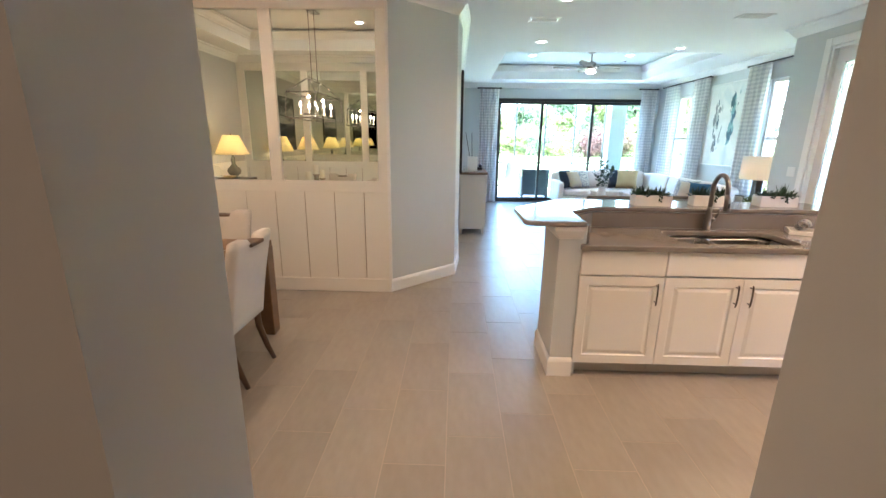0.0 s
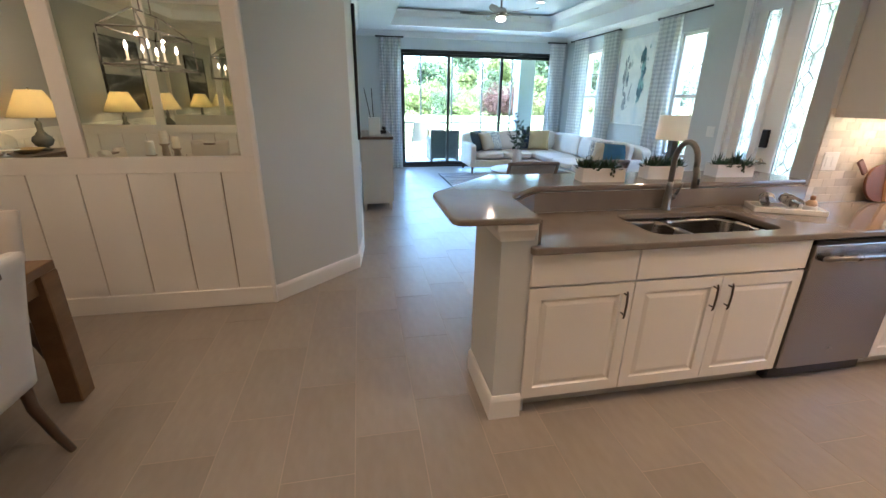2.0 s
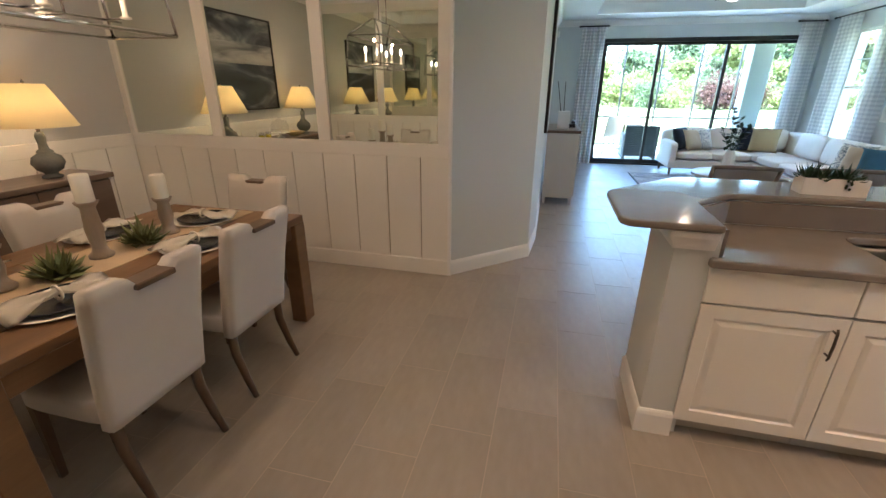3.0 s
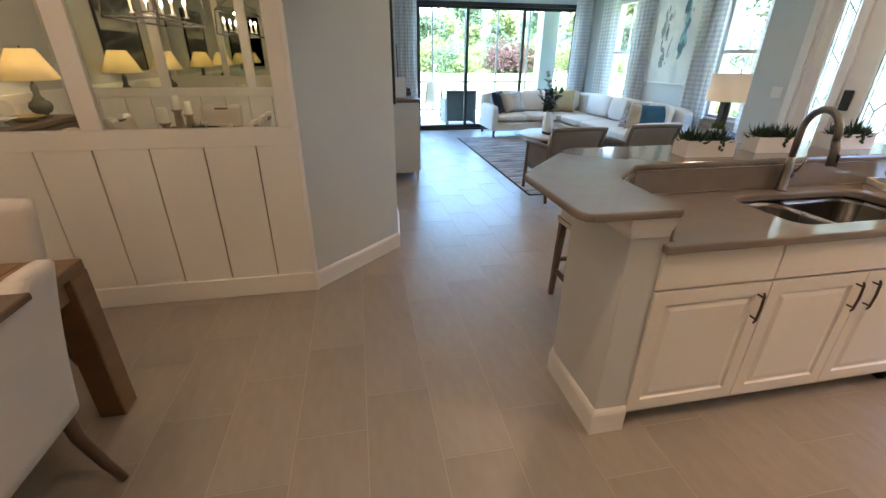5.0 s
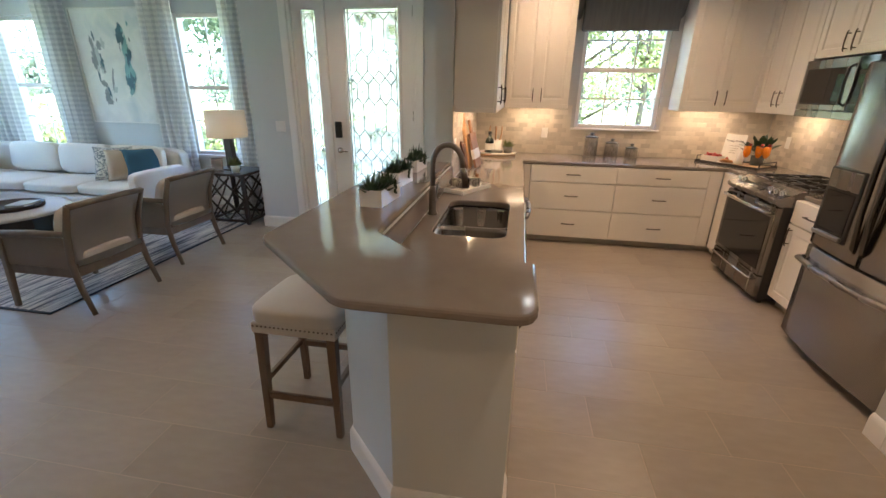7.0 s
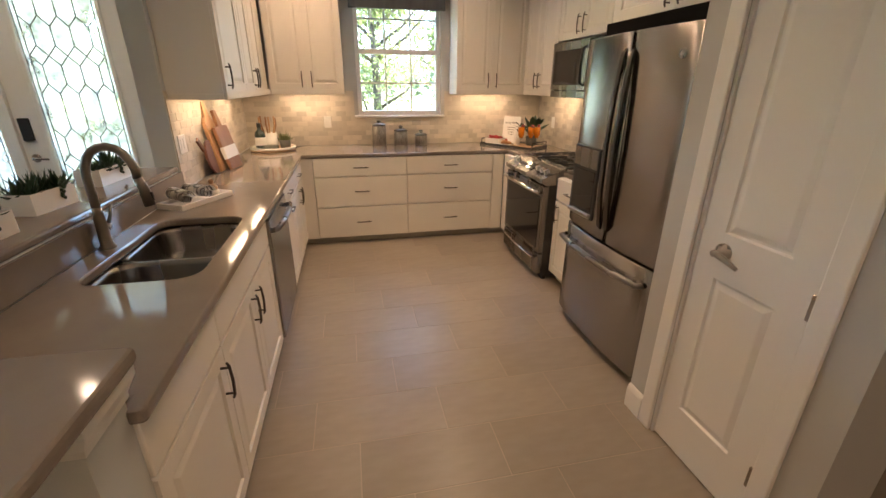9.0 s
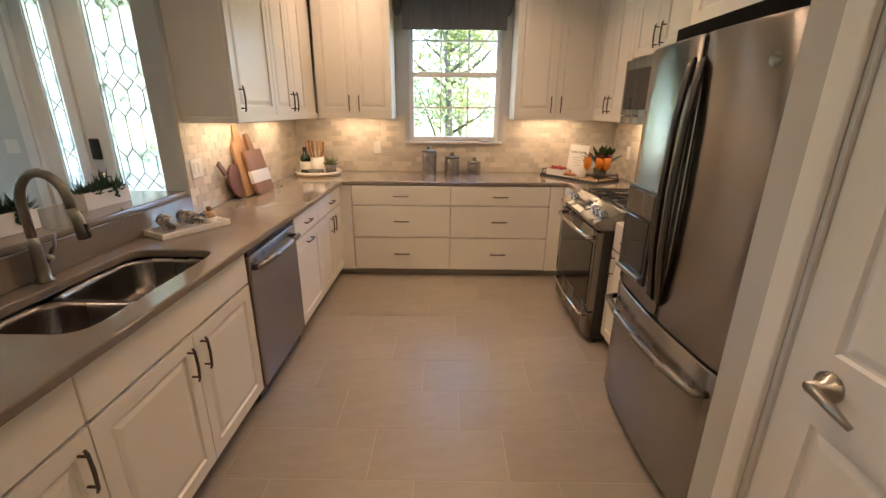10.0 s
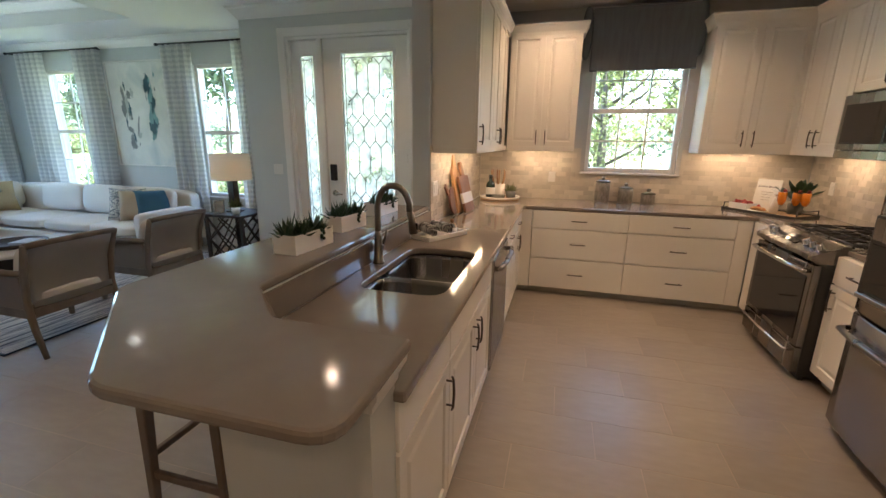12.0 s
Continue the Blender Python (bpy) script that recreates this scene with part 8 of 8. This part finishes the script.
def tree(x, y, h, crown_r, seed, material, size=0.11, count=2600, z0=-0.25, clear=0.35):
    root = thing("tree", pose(x, y, z0), "leafy green garden tree", "tree", "garden trees")
    r2 = random.Random(seed)
    bm = tube([(0, 0, 0), (0.03 * h * r2.uniform(-1, 1), 0.03 * h * r2.uniform(-1, 1), h * 0.4), (0.04 * h * r2.uniform(-1, 1), 0.02 * h, h * 0.85)], [0.028 * h ** 0.8, 0.02 * h ** 0.8, 0.006 * h], 8)
    for k in range(7):
        a = r2.uniform(0, 6.28)
        z = h * r2.uniform(clear, 0.7)
        e = crown_r * r2.uniform(0.5, 0.9)
        add_tube(bm, [(0, 0, z), (e * 0.5 * math.cos(a), e * 0.5 * math.sin(a), z + 0.5 * e * 0.6), (e * math.cos(a), e * math.sin(a), z + e * 0.8)], [0.012 * h ** 0.7, 0.008 * h ** 0.7, 0.004], 6)
    part("trunk", bm, BARK, root)
    vs_, fs_, n = [], [], 0
    for k in range(7):
        a = r2.uniform(0, 6.28)
        rr = crown_r * r2.uniform(0.0, 0.6)
        zc = h * r2.uniform(clear + 0.15, 0.95)
        q = crown_r * r2.uniform(0.42, 0.62)
        v, f = leaf_cloud((rr * math.cos(a), rr * math.sin(a), zc), (q, q, q * 0.75), count // 7, size, seed * 9 + k, 0.8)
        vs_.append(v)
        fs_.append(f + n)
        n += len(v)
    raw("crown", np.concatenate(vs_).tolist(), np.concatenate(fs_).tolist(), material, root)


def shrub(x, y, r, h, seed, material, label, size=0.06, count=1400):
    root = thing("shrub", pose(x, y, -0.25), label, "shrub", "garden shrubs")
    v, f = leaf_cloud((0, 0, h * 0.5), (r, r, h * 0.52), count, size, seed, 0.7)
    v[:, 2] = np.abs(v[:, 2])
    raw("crown", v.tolist(), f.tolist(), material, root)
    part("stem", tube([(0, 0, 0), (0, 0, h * 0.5)], 0.03, 6), BARK, root)


r_ = random.Random(77)
for k in range(26):
    x = -8 + 1.9 * k + r_.uniform(-0.4, 0.4)
    y = 55 + r_.uniform(-2, 2)
    shrub(x, y, r_.uniform(1.4, 2.2), r_.uniform(1.8, 3.2), 100 + k, (FOLIAGE_LT, FOLIAGE, FOLIAGE_LT)[k % 3], "rounded yellow-green garden shrub", 0.13, 2600)
for k, (x, y) in enumerate(((16.6, 51.6), (18.6, 52.2), (20.6, 53))):
    shrub(x, y, 1.5, 3.1, 200 + k, FOLIAGE_RED, "dark purple-leaved garden shrub", 0.11, 3400)
for k in range(15):
    x = -16 + 3.0 * k + r_.uniform(-1, 1)
    tree(x * 1.6 + 8, 72 + r_.uniform(-4, 8), r_.uniform(5, 7.5) if k < 8 else r_.uniform(8, 13), r_.uniform(2.6, 3.8), 300 + k, (FOLIAGE, FOLIAGE_LT)[k % 2], 0.26, 4200)
for k in range(8):
    tree(-2 + 5.4 * k + r_.uniform(-1.4, 1.4), 61 + r_.uniform(-2, 3), r_.uniform(4.0, 6.5), r_.uniform(1.4, 2.4), 350 + k, (FOLIAGE_LT, FOLIAGE, FOLIAGE_LT)[k % 3], 0.20, 3600, -0.25, 0.15)
# far woods behind the garden, and to the east; their pale colour paints the haze
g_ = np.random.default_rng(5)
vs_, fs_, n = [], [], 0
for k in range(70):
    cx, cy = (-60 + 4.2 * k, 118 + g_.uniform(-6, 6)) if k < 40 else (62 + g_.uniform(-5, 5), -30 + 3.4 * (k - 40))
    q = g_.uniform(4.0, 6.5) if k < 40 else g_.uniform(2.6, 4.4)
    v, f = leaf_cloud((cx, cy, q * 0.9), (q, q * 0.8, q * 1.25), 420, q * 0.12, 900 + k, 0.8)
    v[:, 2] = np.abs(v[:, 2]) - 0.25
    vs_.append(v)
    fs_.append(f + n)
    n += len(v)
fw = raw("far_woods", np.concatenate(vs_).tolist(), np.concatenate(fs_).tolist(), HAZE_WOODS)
tagged(fw, "line of distant trees, haze painted into their pale green", "woods", kind="stuff")
# beyond the east windows and the entry
for k, (x, y, h, r) in enumerate(((15, 14, 7, 2.6), (13.5, 10.5, 6, 2.3), (17, 18, 8, 3), (12.5, 7.2, 5, 2), (19, 8, 8, 3), (14.5, 4.8, 6, 2.2), (20, 12.5, 9, 3))):
    tree(x, y, h, r, 400 + k, (FOLIAGE, FOLIAGE_LT)[k % 2], 0.14, 3000)
for k in range(12):
    shrub(10.2 + r_.uniform(-0.5, 0.5), 4.0 + 1.1 * k, 0.75, r_.uniform(0.9, 1.5), 500 + k, (FOLIAGE_LT, FOLIAGE)[k % 2], "rounded green garden shrub", 0.07, 1100)
# the small tree right outside the kitchen window
tree(9.2, 2.85, 4.4, 1.7, 601, FOLIAGE_LT, 0.036, 8500, -0.25, 0.2)
tree(17.0, 2.4, 5.5, 2.4, 603, FOLIAGE_LT, 0.07, 3500, -0.25, 0.2)
tree(14.0, 0.6, 5.0, 1.8, 602, FOLIAGE_LT, 0.09, 2600)
for k in range(5):
    shrub(8.6 + 0.2 * (k % 2), 1.2 + 0.8 * k, 0.5, 1.15, 610 + k, FOLIAGE_LT, "rounded green garden shrub", 0.05, 1100)


# ---- backsplash tiles ----
def tile_run(name, m, w, h, seed, limit, holes=(), label="marble mosaic backsplash"):
    """Small marble bricks on a wall: local x along it, z up, -y to the room."""
    root = tagged(new(name), label, "backsplash", kind="structure")
    root.matrix_world = m
    r2 = random.Random(seed)
    part("grout_bed", boxes([(0, w, -0.006, -0.001, 0, h)] if not holes else [(0, holes[0][0], -0.006, -0.001, 0, h), (holes[0][1], w, -0.006, -0.001, 0, h), (holes[0][0], holes[0][1], -0.006, -0.001, 0, holes[0][2])]), TILEGROUT, root)
    TW, THH, G = 0.102, 0.0505, 0.0025
    shared = {}
    rest_v, rest_f, made = [], [], 0
    row, z = 0, 0.0
    while z < h - 0.012:
        zh = min(THH, h - z)
        x = -TW * 0.5 * (row % 2)
        while x < w - 0.006:
            a, b = max(0, x), min(w, x + TW)
            x += TW
            if b - a < 0.012 or any(a < q[1] and b > q[0] and z + zh > q[2] for q in holes):
                continue
            dep = 0.0078 + 0.0008 * r2.random()
            if made < limit:
                key = (round(b - a, 3), round(zh, 3), int(dep * 4000))
                if key not in shared:
                    bm = box(G / 2, b - a - G / 2, -dep, -0.006, G / 2, zh - G / 2, 0.0007)
                    me = bpy.data.meshes.new("tile")
                    bm.to_mesh(me)
                    bm.free()
                    me.materials.append(MARBLE)
                    shared[key] = me
                ob = new("tile", shared[key])
                ob.parent, ob.location = root, (a, 0, z)
                made += 1
            else:
                n = len(rest_v)
                rest_v += [(xx, yy, zz) for xx in (a + G / 2, b - G / 2) for yy in (-dep, -0.006) for zz in (z + G / 2, z + zh - G / 2)]
                rest_f += [tuple(n + i for i in q) for q in ((0, 1, 3, 2), (4, 6, 7, 5), (0, 4, 5, 1), (2, 3, 7, 6), (0, 2, 6, 4), (1, 5, 7, 3))]
        z += THH
        row += 1
    if rest_v:
        ob = raw("tiles", rest_v, rest_f, MARBLE_FAR, root)
        ob["kind"] = "stuff"


tile_run("backsplash_east", pose(KEAST, 4.44, 0.915, 0, 0, -90), 4.44 - RIGHT_Y - 0.012, 0.56, 1, 300, [(4.44 - KW[1] - 0.042, 4.44 - KW[0] + 0.042, KW[2] - 0.024 - 0.915)])
tile_run("backsplash_north", pose(4.045, 4.45, 0.915), 1.955, 0.585, 2, 240)
tile_run("backsplash_south", pose(KEAST - 0.012, RIGHT_Y, 0.915, 0, 0, 180), 2.33, 0.56, 3, 0)

# ---- floor tiles ----
FW, FL, FG = 0.3075, 0.627, 0.0045
fl_root = tagged(new("floor_tiles"), "large taupe porcelain floor tiles laid in a running bond", "floor tiles", kind="structure")
rest_v, rest_f, cand = [], [], []
for i in range(-14, 17):
    x0 = 1.125 + i * FW
    for j in range(-9, 16):
        y0 = 3.868 + (j + (i % 3) / 3) * FL
        x1, y1 = min(x0 + FW, 6.2), min(y0 + FL, 12.21)
        if y1 < -0.6 or y0 > 12.1 or x0 > 6.1:
            continue
        cand.append((abs(x0 - 1.7) * 0.8 + abs(y0 - 4.0), x0, max(y0, -0.75), x1, y1))
cand.sort()
bm = box(FG / 2, FW - FG / 2, FG / 2, FL - FG / 2, -0.0012, 0.0, 0.0005)
me = bpy.data.meshes.new("tile")
bm.to_mesh(me)
bm.free()
me.materials.append(TILE)
made = 0
for _, x0, y0, x1, y1 in cand:
    if made < 300 and abs(x1 - x0 - FW) < 1e-6 and abs(y1 - y0 - FL) < 1e-6:
        ob = new("tile", me)
        ob.parent, ob.location = fl_root, (x0, y0, 0)
        made += 1
    else:
        n = len(rest_v)
        rest_v += [(xx, yy, zz) for xx in (x0 + FG / 2, x1 - FG / 2) for yy in (y0 + FG / 2, y1 - FG / 2) for zz in (-0.0012, 0.0)]
        rest_f += [tuple(n + i for i in q) for q in ((0, 1, 3, 2), (4, 6, 7, 5), (0, 4, 5, 1), (2, 3, 7, 6), (0, 2, 6, 4), (1, 5, 7, 3))]
ob = raw("tiles", rest_v, rest_f, TILE_FAR, fl_root)
ob["kind"] = "stuff"
